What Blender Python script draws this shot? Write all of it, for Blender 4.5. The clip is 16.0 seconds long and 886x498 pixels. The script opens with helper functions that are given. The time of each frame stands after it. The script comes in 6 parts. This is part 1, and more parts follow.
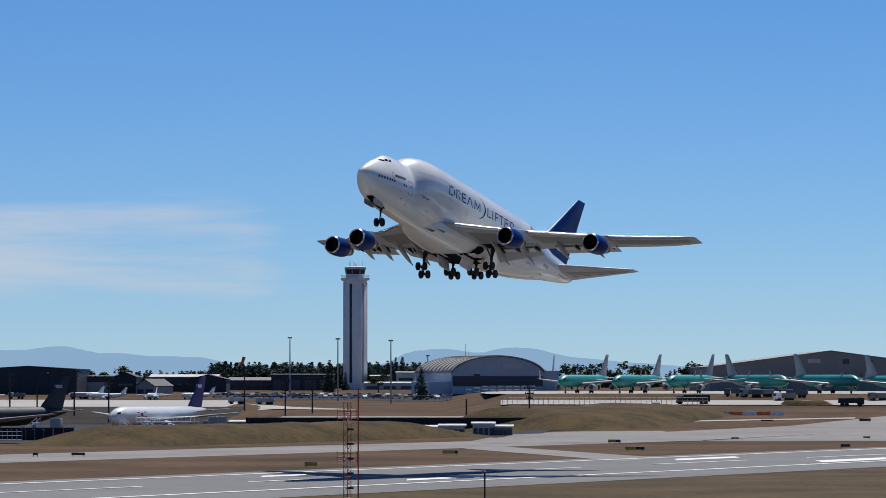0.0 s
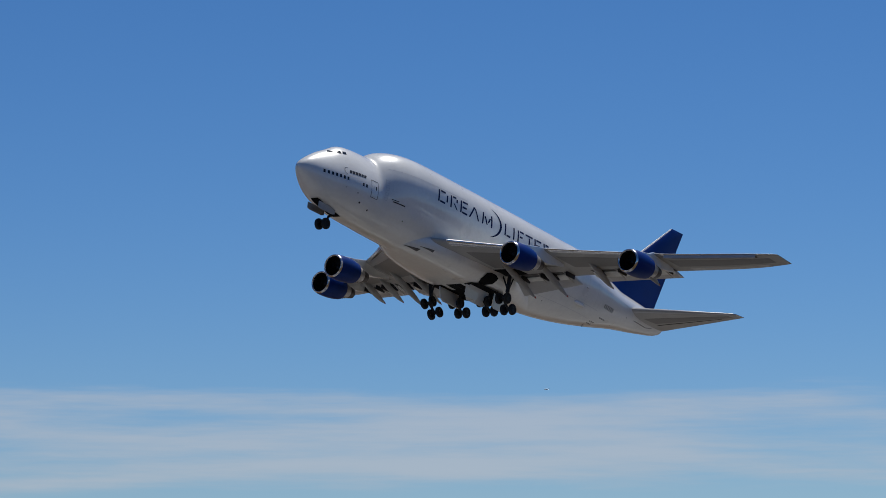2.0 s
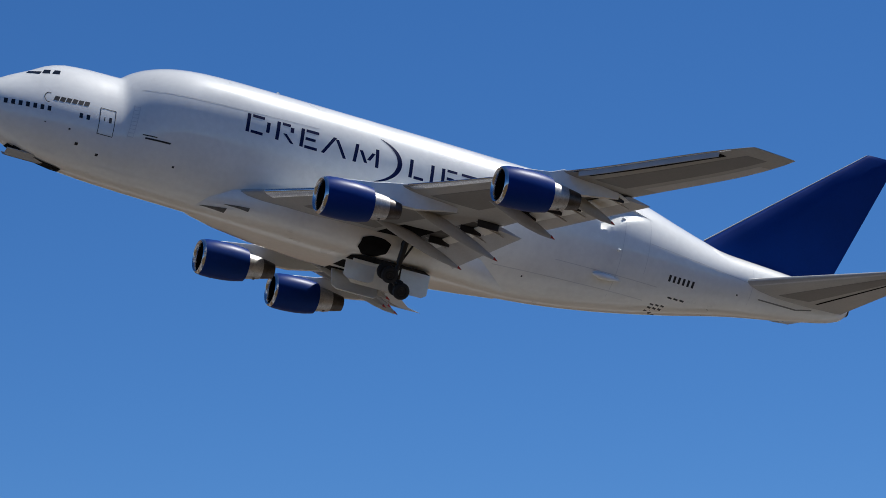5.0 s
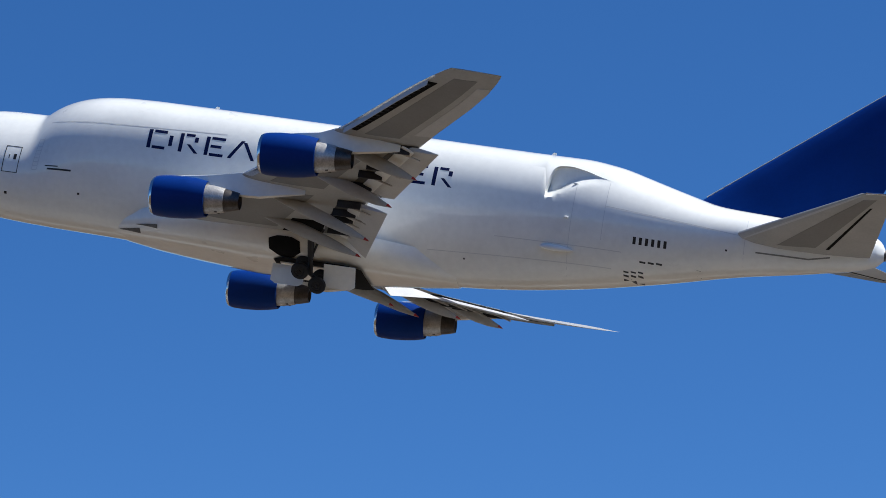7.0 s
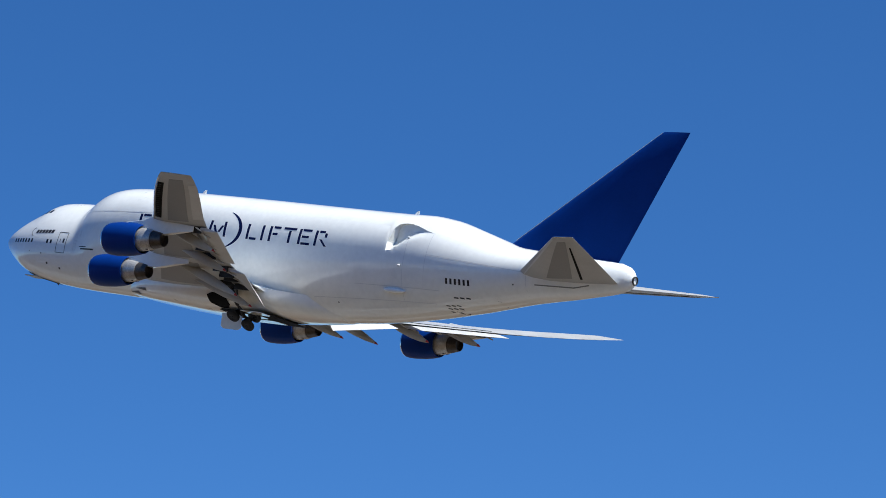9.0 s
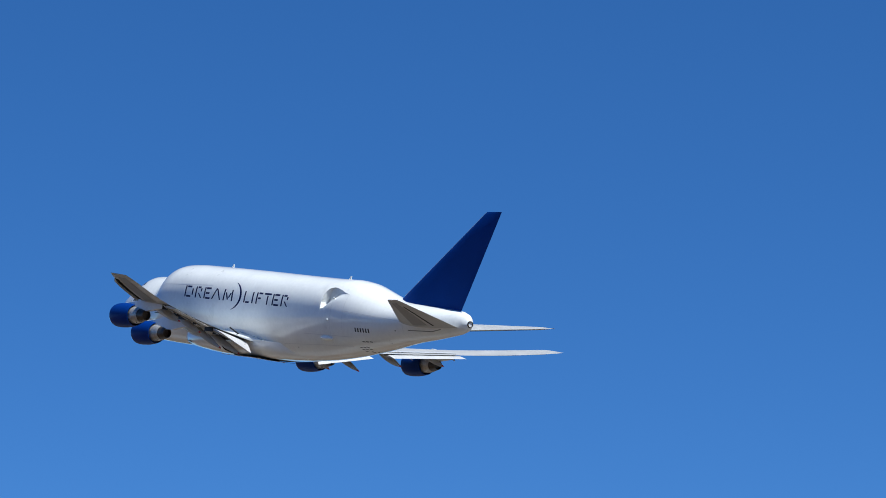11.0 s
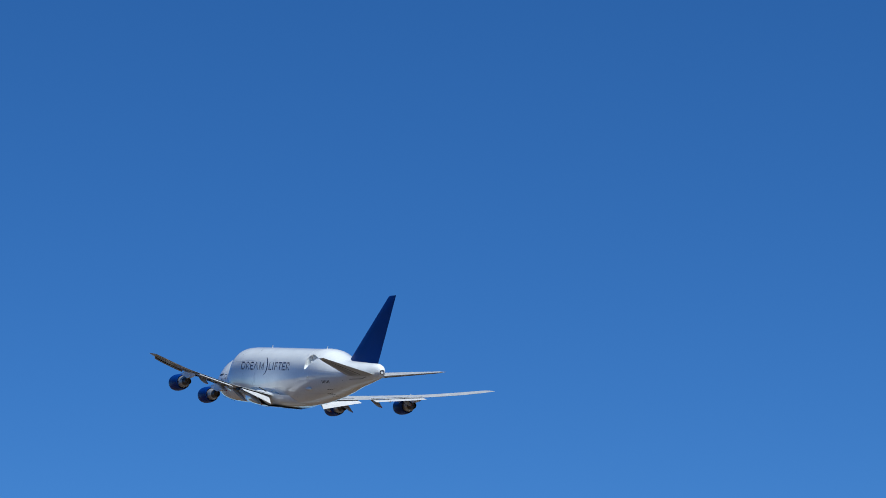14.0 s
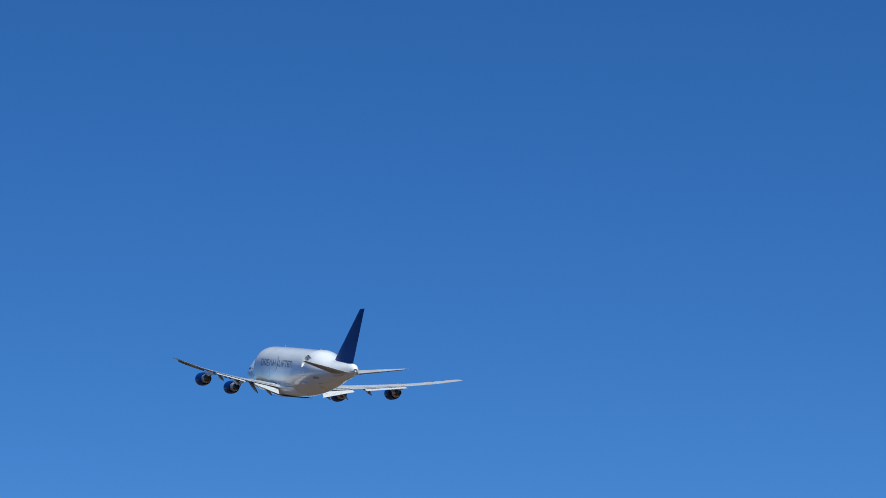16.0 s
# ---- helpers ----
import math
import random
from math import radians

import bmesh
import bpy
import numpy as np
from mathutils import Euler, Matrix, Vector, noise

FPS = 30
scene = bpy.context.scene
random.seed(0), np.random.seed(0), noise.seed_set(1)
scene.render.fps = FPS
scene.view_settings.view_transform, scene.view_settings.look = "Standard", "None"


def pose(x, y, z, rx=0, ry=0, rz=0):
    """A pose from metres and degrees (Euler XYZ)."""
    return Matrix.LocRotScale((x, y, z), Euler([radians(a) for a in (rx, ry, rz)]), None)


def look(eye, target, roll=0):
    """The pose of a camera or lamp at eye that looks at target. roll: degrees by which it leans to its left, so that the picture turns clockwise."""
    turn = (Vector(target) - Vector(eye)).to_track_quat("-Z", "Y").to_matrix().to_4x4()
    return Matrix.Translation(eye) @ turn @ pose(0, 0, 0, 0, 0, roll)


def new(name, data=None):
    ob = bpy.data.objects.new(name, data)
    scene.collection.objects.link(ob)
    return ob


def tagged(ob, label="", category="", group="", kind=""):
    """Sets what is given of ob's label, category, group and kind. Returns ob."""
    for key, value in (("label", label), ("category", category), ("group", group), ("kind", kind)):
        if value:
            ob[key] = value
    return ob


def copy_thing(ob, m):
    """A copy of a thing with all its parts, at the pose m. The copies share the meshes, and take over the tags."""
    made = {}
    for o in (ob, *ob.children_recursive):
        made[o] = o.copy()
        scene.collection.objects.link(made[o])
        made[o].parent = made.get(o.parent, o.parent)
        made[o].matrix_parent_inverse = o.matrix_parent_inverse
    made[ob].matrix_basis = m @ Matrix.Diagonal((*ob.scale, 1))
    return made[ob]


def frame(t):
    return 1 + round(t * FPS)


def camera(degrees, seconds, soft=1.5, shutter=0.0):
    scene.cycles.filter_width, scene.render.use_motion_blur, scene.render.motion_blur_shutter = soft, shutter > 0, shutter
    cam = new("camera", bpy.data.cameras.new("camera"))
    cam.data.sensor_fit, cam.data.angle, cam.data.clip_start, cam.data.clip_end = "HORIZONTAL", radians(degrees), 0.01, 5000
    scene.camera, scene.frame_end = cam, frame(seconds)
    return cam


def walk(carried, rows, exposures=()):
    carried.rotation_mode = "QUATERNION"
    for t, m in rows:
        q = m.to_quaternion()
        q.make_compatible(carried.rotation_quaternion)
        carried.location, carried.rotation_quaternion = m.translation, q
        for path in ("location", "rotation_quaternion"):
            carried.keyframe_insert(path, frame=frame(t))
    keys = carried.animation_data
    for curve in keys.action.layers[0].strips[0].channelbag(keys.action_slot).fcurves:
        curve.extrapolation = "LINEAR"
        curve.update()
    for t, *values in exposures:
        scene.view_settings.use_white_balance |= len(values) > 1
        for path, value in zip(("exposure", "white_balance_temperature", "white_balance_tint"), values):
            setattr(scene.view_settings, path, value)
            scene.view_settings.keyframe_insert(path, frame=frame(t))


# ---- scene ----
EYE = 13.3   # the observation deck over the runway
RUNWAY = 29.0   # the runway runs this many degrees to the right of the first view
FOV = 13.232
VIEW = [  # seconds, yaw, pitch, roll
    (0.0, 0.000, 1.983, -0.003),
    (0.5, 1.866, 2.513, 0.025),
    (1.0, 4.355, 3.301, -0.040),
    (1.5, 6.720, 4.009, 0.278),
    (2.0, 9.570, 4.770, 0.076),
    (2.5, 12.854, 5.562, 0.080),
    (3.0, 16.526, 6.335, -0.118),
    (3.5, 20.962, 7.311, -0.131),
    (4.0, 26.130, 8.452, -0.486),
    (4.5, 32.309, 9.724, -0.666),
    (5.0, 39.556, 11.078, -0.592),
    (5.5, 47.667, 12.386, -0.409),
    (6.0, 56.310, 13.497, -0.261),
    (6.5, 65.028, 14.266, -0.294),
    (7.0, 73.501, 14.650, -0.464),
    (7.5, 81.562, 14.818, -0.134),
    (8.0, 88.797, 14.827, -0.094),
    (8.5, 95.268, 14.669, 0.437),
    (9.0, 100.828, 14.477, 0.375),
    (9.5, 105.682, 14.213, 0.312),
    (10.0, 109.986, 13.904, 0.253),
    (10.5, 113.740, 13.593, 0.205),
    (11.0, 116.940, 13.308, 0.178),
    (11.5, 119.567, 13.074, 0.181),
    (12.0, 121.724, 12.887, 0.202),
    (12.5, 123.713, 12.685, 0.233),
    (13.0, 125.695, 12.537, 0.219),
    (13.5, 127.637, 12.365, 0.143),
    (14.0, 129.490, 12.216, -0.132),
    (14.5, 131.043, 12.034, -0.079),
    (15.0, 132.309, 11.835, -0.260),
    (15.5, 133.352, 11.559, 0.006),
    (16.0, 134.143, 11.205, 0.249),
]
FLIGHT = [  # seconds, nose x, y, z, heading, pitch, bank
    (0.0, -11.53, 529.56, 42.46, 152.96, 12.75, -0.45),
    (0.5, -27.97, 495.66, 45.52, 152.96, 13.06, 0.00),
    (1.0, -47.25, 460.71, 49.28, 152.94, 13.27, 0.35),
    (1.5, -63.61, 425.52, 52.26, 152.86, 13.32, 0.58),
    (2.0, -81.18, 389.60, 55.33, 152.79, 13.26, 0.69),
    (2.5, -98.86, 353.77, 58.42, 152.84, 12.98, 0.62),
    (3.0, -116.64, 318.04, 61.54, 152.86, 12.65, 0.48),
    (3.5, -134.50, 282.43, 64.70, 152.96, 12.19, 0.22),
    (4.0, -152.40, 246.94, 67.90, 152.96, 11.78, -0.07),
    (4.5, -170.35, 211.58, 71.15, 153.06, 11.29, -0.26),
    (5.0, -188.34, 176.44, 74.48, 153.33, 10.76, -0.27),
    (5.5, -206.28, 141.44, 77.88, 153.66, 10.32, -0.03),
    (6.0, -224.10, 106.51, 81.30, 153.98, 10.12, 0.33),
    (6.5, -241.72, 71.59, 84.74, 154.19, 10.31, 0.74),
    (7.0, -259.21, 36.64, 88.17, 154.32, 10.73, 1.12),
    (7.5, -276.58, 1.69, 91.60, 154.55, 11.18, 1.33),
    (8.0, -293.85, -33.30, 95.03, 154.76, 11.72, 1.32),
    (8.5, -311.02, -68.37, 98.46, 154.99, 12.25, 1.23),
    (9.0, -328.14, -103.56, 101.88, 155.14, 12.79, 1.03),
    (9.5, -345.23, -138.84, 105.31, 155.26, 13.22, 0.79),
    (10.0, -362.26, -174.29, 108.75, 155.30, 13.43, 0.57),
    (10.5, -379.27, -209.90, 112.19, 155.31, 13.41, 0.42),
    (11.0, -396.26, -245.68, 115.63, 155.29, 13.14, 0.42),
    (11.5, -413.25, -281.61, 119.06, 155.26, 12.61, 0.67),
    (12.0, -430.24, -317.62, 122.48, 155.25, 11.95, 1.02),
    (12.5, -447.22, -353.71, 125.89, 155.26, 11.29, 1.33),
    (13.0, -464.19, -389.87, 129.26, 155.25, 10.72, 1.52),
    (13.5, -481.15, -426.07, 132.60, 155.22, 10.27, 1.55),
    (14.0, -498.10, -462.30, 135.91, 155.14, 9.94, 1.47),
    (14.5, -515.04, -498.55, 139.18, 155.03, 9.72, 1.30),
    (15.0, -531.97, -534.80, 142.55, 154.87, 9.70, 1.11),
    (15.5, -548.92, -571.07, 146.03, 154.71, 9.88, 0.90),
    (16.0, -565.86, -607.34, 149.62, 154.54, 10.18, 0.70),
]


def turn(axis, degrees):
    return Matrix.Rotation(radians(degrees), 4, axis)


cam = camera(FOV, 16.0, soft=0.72)
walk(cam, [(t, Matrix.Translation((0, 0, EYE)) @ turn("Z", yaw) @ turn("X", 90 + pitch) @ turn("Z", roll))
           for t, yaw, pitch, roll in VIEW],
     exposures=[(0.0, -0.08, 6500, 10), (1.0, -0.21, 6500, 10), (2.0, -0.42, 6500, 10), (3.0, -0.4, 6500, 10), (3.5, -0.3, 6480, 10), (4.0, -0.2, 6450, 9), (5.2, 0.05, 6400, 9),
                (6.5, 0.32, 6330, 8), (8.0, 0.4, 6280, 8), (9.0, 0.44, 6200, 7), (11.5, 0.2, 5950, 6), (14.0, 0.0, 5800, 5), (16.0, -0.05, 5800, 5)])

# ---- daylight ----
SUN_AZ, SUN_EL = 20.0, 58.0   # degrees clockwise from +y, and above the horizon
world = bpy.data.worlds.new("sky")
scene.world = world
world.use_nodes = True
nodes, links = world.node_tree.nodes, world.node_tree.links
sky = nodes.new("ShaderNodeTexSky")
sky.sky_type = "NISHITA"
sky.sun_disc = False
sky.sun_elevation, sky.sun_rotation = radians(SUN_EL), radians(SUN_AZ)
sky.altitude, sky.air_density, sky.dust_density, sky.ozone_density = 1500, 0.8, 0.05, 6.0
tint, rich = nodes.new("ShaderNodeMix"), nodes.new("ShaderNodeHueSaturation")   # a clear northern sky, deeper blue than the model's
tint.data_type, tint.blend_type = "RGBA", "MULTIPLY"
tint.inputs[0].default_value = 1.0
tint.inputs[7].default_value = (0.855, 1.0, 1.195, 1)
rich.inputs["Saturation"].default_value = 1.1
links.new(sky.outputs[0], tint.inputs[6])
links.new(tint.outputs[2], rich.inputs["Color"])
links.new(rich.outputs[0], nodes["Background"].inputs[0])
nodes["Background"].inputs[1].default_value = 0.0755
sun = new("sun", bpy.data.lights.new("sun", "SUN"))
sun.data.energy, sun.data.angle, sun.data.color = 5.0, radians(0.53), (1.0, 0.97, 0.93)
sa, se = radians(SUN_AZ), radians(SUN_EL)
sun.matrix_world = look((0, 0, 0), (-math.sin(sa) * math.cos(se), -math.cos(sa) * math.cos(se), -math.sin(se)))

# ---- materials ----
def material(name, colour, rough=0.5, metal=0.0, vary=0.12, scale=3.0, fine=40.0, bump=0.0, spec=0.5, colour2=None, coat=0.0):
    """A painted or natural surface: two scales of noise on its colour, roughness and relief."""
    m = bpy.data.materials.new(name)
    m.use_nodes = True
    n, l = m.node_tree.nodes, m.node_tree.links
    b = n["Principled BSDF"]
    b.inputs["Roughness"].default_value, b.inputs["Metallic"].default_value = rough, metal
    b.inputs["Specular IOR Level"].default_value = spec
    b.inputs["Coat Weight"].default_value = coat
    b.inputs["Coat Roughness"].default_value = 0.045
    co = n.new("ShaderNodeTexCoord")
    big, small = n.new("ShaderNodeTexNoise"), n.new("ShaderNodeTexNoise")
    big.inputs["Scale"].default_value, small.inputs["Scale"].default_value = scale, fine
    big.inputs["Detail"].default_value, small.inputs["Detail"].default_value = 5, 4
    for t in (big, small):
        l.new(co.outputs["Object"], t.inputs["Vector"])
    add = n.new("ShaderNodeMath")
    add.operation = "MULTIPLY_ADD"
    add.inputs[1].default_value = 0.6
    half = n.new("ShaderNodeMath")
    half.operation = "MULTIPLY"
    half.inputs[1].default_value = 0.4
    l.new(small.outputs["Fac"], half.inputs[0])
    l.new(big.outputs["Fac"], add.inputs[0])
    l.new(half.outputs[0], add.inputs[2])
    ramp = n.new("ShaderNodeValToRGB")
    ramp.color_ramp.elements[0].position, ramp.color_ramp.elements[1].position = 0.36, 0.64
    c2 = colour2 or [c * (1 - 2 * vary) for c in colour]
    ramp.color_ramp.elements[0].color = (*c2, 1)
    ramp.color_ramp.elements[1].color = (*colour, 1) if colour2 else (*[min(1, c * (1 + vary * 0.5)) for c in colour], 1)
    l.new(add.outputs[0], ramp.inputs["Fac"])
    l.new(ramp.outputs[0], b.inputs["Base Color"])
    r = n.new("ShaderNodeMapRange")
    r.inputs["To Min"].default_value, r.inputs["To Max"].default_value = max(0.02, rough - 0.08), min(1, rough + 0.08)
    l.new(big.outputs["Fac"], r.inputs["Value"])
    l.new(r.outputs[0], b.inputs["Roughness"])
    if bump:
        bp = n.new("ShaderNodeBump")
        bp.inputs["Strength"].default_value = bump
        bp.inputs["Distance"].default_value = 0.1
        l.new(add.outputs[0], bp.inputs["Height"])
        l.new(bp.outputs[0], b.inputs["Normal"])
    return m


WHITE = material("white_aircraft_paint", (0.875, 0.873, 0.823), 0.3, vary=0.04, scale=0.3, fine=2.5, spec=0.28, coat=0.95)
GREY = material("grey_wing_paint", (0.43, 0.425, 0.405), 0.42, vary=0.07, scale=0.5, fine=6.0)
PANEL = material("dark_grey_wing_panel", (0.22, 0.217, 0.207), 0.45, vary=0.07, scale=0.5, fine=6.0)
PALE = material("pale_grey_fairing_paint", (0.56, 0.555, 0.54), 0.42, vary=0.06, scale=0.8, fine=8.0)
BLUE = material("deep_blue_aircraft_paint", (0.003, 0.031, 0.19), 0.36, vary=0.06, scale=0.4, fine=5.0, spec=0.09, coat=0.0)
INK = material("dark_blue_lettering", (0.004, 0.009, 0.058), 0.5, vary=0.04, spec=0.15)
BLACKINK = material("black_marking", (0.015, 0.015, 0.018), 0.45, vary=0.05)
SILVER = material("polished_aluminium", (0.75, 0.75, 0.75), 0.22, metal=1.0, vary=0.05, scale=1.5, fine=15)
STEEL = material("heat_worn_steel", (0.58, 0.56, 0.53), 0.42, metal=0.6, vary=0.2, scale=1.5, fine=9)
HOT = material("sooty_exhaust_metal", (0.12, 0.105, 0.095), 0.42, metal=0.8, vary=0.2, scale=2, fine=12)
RUBBER = material("tyre_rubber", (0.011, 0.011, 0.012), 0.75, vary=0.1, scale=3, fine=20)
GEARM = material("grimy_gear_metal", (0.026, 0.026, 0.028), 0.5, metal=0.3, vary=0.2, scale=2, fine=12)
# black that stands for the deep shade inside openings and gaps
DEEPSHADE = material("deep_shade_black", (0.010, 0.010, 0.010), 0.85, vary=0.2, scale=2, fine=12, spec=0.08)
GLASS = material("dark_window_glass", (0.015, 0.018, 0.022), 0.08, vary=0.05)
SEAM = material("faint_grey_sealant", (0.68, 0.68, 0.66), 0.5, vary=0.05)
# mottled grey that stands for shade in shallow recesses
COVE = material("recess_shade_grey", (0.14, 0.135, 0.125), 0.6, vary=0.3, scale=1.2, fine=8)
REDM = material("red_warning_paint", (0.45, 0.03, 0.025), 0.5, vary=0.1)


# ---- mesh helpers ----
def part(name, bm, mat, parent=None, label="", smooth=35, kind=""):
    """Links a bmesh as one mesh object under a thing or a part."""
    me = bpy.data.meshes.new(name)
    bmesh.ops.recalc_face_normals(bm, faces=bm.faces)
    bm.to_mesh(me)
    bm.free()
    me.materials.append(mat)
    if smooth:
        me.shade_smooth()
        me.set_sharp_from_angle(angle=radians(smooth))
    ob = new(name, me)
    ob.parent = parent
    return tagged(ob, label=label, kind=kind)


def thing(name, label, category, group="", m=None):
    ob = new(name)
    ob.empty_display_size = 0.5
    if m is not None:
        ob.matrix_basis = m
    return tagged(ob, label, category, group)


def box(bm, lo, hi, m=None, bevel=0.0):
    """A box between two corners, with its edges rounded off by bevel."""
    lo, hi = Vector(lo), Vector(hi)
    made = bmesh.ops.create_cube(bm, size=1.0, matrix=Matrix.Translation((lo + hi) / 2) @ Matrix.Diagonal((*(hi - lo), 1)))
    vs = made["verts"]
    if bevel:
        es = list({e for v in vs for e in v.link_edges})
        out = bmesh.ops.bevel(bm, geom=es, offset=bevel, segments=2, profile=0.6, affect="EDGES")
        vs = list({v for f in out["faces"] for v in f.verts} | {v for v in vs if v.is_valid})
    if m is not None:
        bmesh.ops.transform(bm, matrix=m, verts=vs)
    return vs


def rod(bm, a, b, r1, r2=None, segments=10):
    """A tapered rod from a to b."""
    a, b = Vector(a), Vector(b)
    d = b - a
    m = Matrix.Translation((a + b) / 2) @ d.to_track_quat("Z", "Y").to_matrix().to_4x4()
    bmesh.ops.create_cone(bm, cap_ends=True, segments=segments, radius1=r1, radius2=r1 if r2 is None else r2, depth=d.length, matrix=m)


def lathe(bm, profile, m=None, segments=40):
    """Turns (x, radius) pairs round the x axis."""
    rings = []
    m = m or Matrix()
    for x, r in profile:
        rings.append([bm.verts.new(m @ Vector((x, r * math.cos(2 * math.pi * k / segments), r * math.sin(2 * math.pi * k / segments)))) for k in range(segments)])
    for a, b in zip(rings, rings[1:]):
        for k in range(segments):
            bm.faces.new((a[k], a[(k + 1) % segments], b[(k + 1) % segments], b[k]))
    return rings


def loft(bm, rings, cap=True):
    """Skins closed rings of equal length."""
    vs = [[bm.verts.new(p) for p in ring] for ring in rings]
    n = len(vs[0])
    for a, b in zip(vs, vs[1:]):
        for k in range(n):
            bm.faces.new((a[k], a[(k + 1) % n], b[(k + 1) % n], b[k]))
    if cap:
        bm.faces.new(vs[0][::-1])
        bm.faces.new(vs[-1])
    return vs


def smooth_curve(table):
    """A monotone cubic through (x, value) pairs."""
    xs, ys = np.array([p[0] for p in table], float), np.array([p[1] for p in table], float)
    h, d = np.diff(xs), np.diff(ys) / np.diff(xs)
    s = np.zeros(len(xs))
    s[0], s[-1] = d[0], d[-1]
    for i in range(1, len(xs) - 1):
        if d[i - 1] * d[i] > 0:
            w1, w2 = 2 * h[i] + h[i - 1], h[i] + 2 * h[i - 1]
            s[i] = (w1 + w2) / (w1 / d[i - 1] + w2 / d[i])

    def value(x):
        i = int(min(max(np.searchsorted(xs, x) - 1, 0), len(xs) - 2))
        u = min(max((x - xs[i]) / h[i], 0), 1)
        return float((2 * u ** 3 - 3 * u ** 2 + 1) * ys[i] + (u ** 3 - 2 * u ** 2 + u) * h[i] * s[i]
                     + (-2 * u ** 3 + 3 * u ** 2) * ys[i + 1] + (u ** 3 - u ** 2) * h[i] * s[i + 1])
    return value

# ---- the cargo aircraft: x aft from the nose tip, y to its right wing, z up ----
TOP = smooth_curve([(0, 0), (0.12, 0.28), (0.5, 0.72), (1.5, 1.52), (2.6, 2.25), (4.2, 3.1), (5.4, 3.77), (6.5, 4.1), (8.8, 4.27), (10.5, 4.28), (11.2, 4.75),
                    (12.3, 5.33), (14.2, 5.85), (16, 6.05), (19, 6.13), (30, 6.1), (46, 5.98), (49, 6.02), (51.2, 5.82), (54, 5.15), (56.5, 4.5),
                    (58.6, 4.03), (62, 3.88), (66, 3.72), (68.6, 3.55), (69.5, 3.1), (69.8, 2.6)])
LOW = smooth_curve([(0, 0), (0.12, -0.3), (0.6, -0.8), (2, -1.8), (3, -2.34), (5, -2.93), (7.5, -3.32), (11, -3.55), (18, -3.74), (23, -3.98),
                    (28, -4.3), (35, -4.1), (40, -3.9), (44, -3.6), (49, -2.9), (55, -1.71), (60, -0.55), (66, 0.55), (69.2, 1.35), (69.8, 1.9)])
HALF = smooth_curve([(0, 0), (0.12, 0.27), (0.5, 0.62), (1, 0.98), (2, 1.54), (3, 2.0), (5, 2.68), (7, 3.05), (9, 3.22), (10.6, 3.26), (11.6, 3.5), (13, 3.92),
                     (14.6, 4.15), (17, 4.22), (44, 4.2), (48, 4.12), (51, 3.95), (55, 3.45), (60, 2.55), (66, 1.5), (69.2, 0.85), (69.8, 0.35)])
MID = smooth_curve([(0, 0), (2, -0.15), (5, -0.3), (10, -0.3), (12, 0.6), (15, 1.6), (20, 1.9), (46, 1.8), (55, 1.6), (62, 1.9), (69.8, 2.25)])
ROUND = smooth_curve([(0, 2), (1, 1.85), (3, 1.62), (5, 1.62), (10, 1.72), (13, 2.1), (18, 2.35), (46, 2.3), (56, 1.9), (69.8, 2)])   # fullness of the upper half


def skin(x, z):
    """Half the fuselage's width at station x and height z, before the hinge recess is cut."""
    mid, w = MID(x), HALF(x)
    reach, p = (TOP(x) - mid, ROUND(x)) if z > mid else (mid - LOW(x), 2.1)
    u = min(abs(z - mid) / max(reach, 1e-6), 1)
    return w * (1 - u ** p) ** (1 / p)


def side(x, z):
    return skin(x, z) - recess(x, z)


HOOD = radians(34.5)
ANGLES = sorted([2 * math.pi * k / 112 for k in range(112)] + [HOOD - 1e-6, HOOD + 0.006, math.pi - HOOD + 1e-6, math.pi - HOOD - 0.006])


HOOD_Z = smooth_curve([(46.5, 2.9), (47.0, 2.9), (47.06, 3.6), (47.22, 4.25), (47.6, 4.6), (48.3, 4.68), (49.0, 4.58), (50.9, 4.06), (51.4, 4.0), (53, 4.0)])


SHELF_Z = smooth_curve([(46.9, 2.0), (47.6, 2.25), (48.6, 2.95), (49.6, 3.35), (51.1, 3.7)])


def hood_angle(x):
    """The ring angle of the arched hood over the swing tail's hinge."""
    if not 46.9 < x < 51.5:
        return HOOD
    return math.asin(((HOOD_Z(x) - MID(x)) / (TOP(x) - MID(x))) ** (ROUND(x) / 2))


def recess(x, z):
    """The pocket of the swing tail's hinge: an upright floor under the hood, with a sloping shelf below."""
    if not 47.0 < x < 51.0 or z > HOOD_Z(x) + 1e-3 or z < SHELF_Z(x):
        return 0.0
    u = (x - 47.0) / 4.0
    floor = skin(x, HOOD_Z(max(x, 47.6))) - 0.32 * (1 - u) - 0.04
    step = min(1.0, (z - SHELF_Z(x)) / 0.95)
    return max(0.0, skin(x, z) - floor) * step * step * (3 - 2 * step)


def hull_ring(x):
    mid, w, top, low, p = MID(x), HALF(x), TOP(x), LOW(x), ROUND(x)
    ring = []
    hood = hood_angle(x)
    for a in ANGLES:
        f = min(a, math.pi - a)
        if f > 0:
            g = f / HOOD * hood if f <= HOOD else hood + (f - HOOD) / (math.pi / 2 - HOOD) * (math.pi / 2 - hood)
            a = g if a < math.pi / 2 else math.pi - g
        c, s = math.cos(a), math.sin(a)
        q = p if s > 0 else 2.1
        z = mid + (top - mid if s > 0 else mid - low) * math.copysign(abs(s) ** (2 / q), s)
        y = w * math.copysign(abs(c) ** (2 / q), c)
        if y < 0:
            y = min(0.0, y + recess(x, z))
        elif y > 0:
            y = max(0.0, y - recess(x, z))
        ring.append((x, y, z))
    return ring


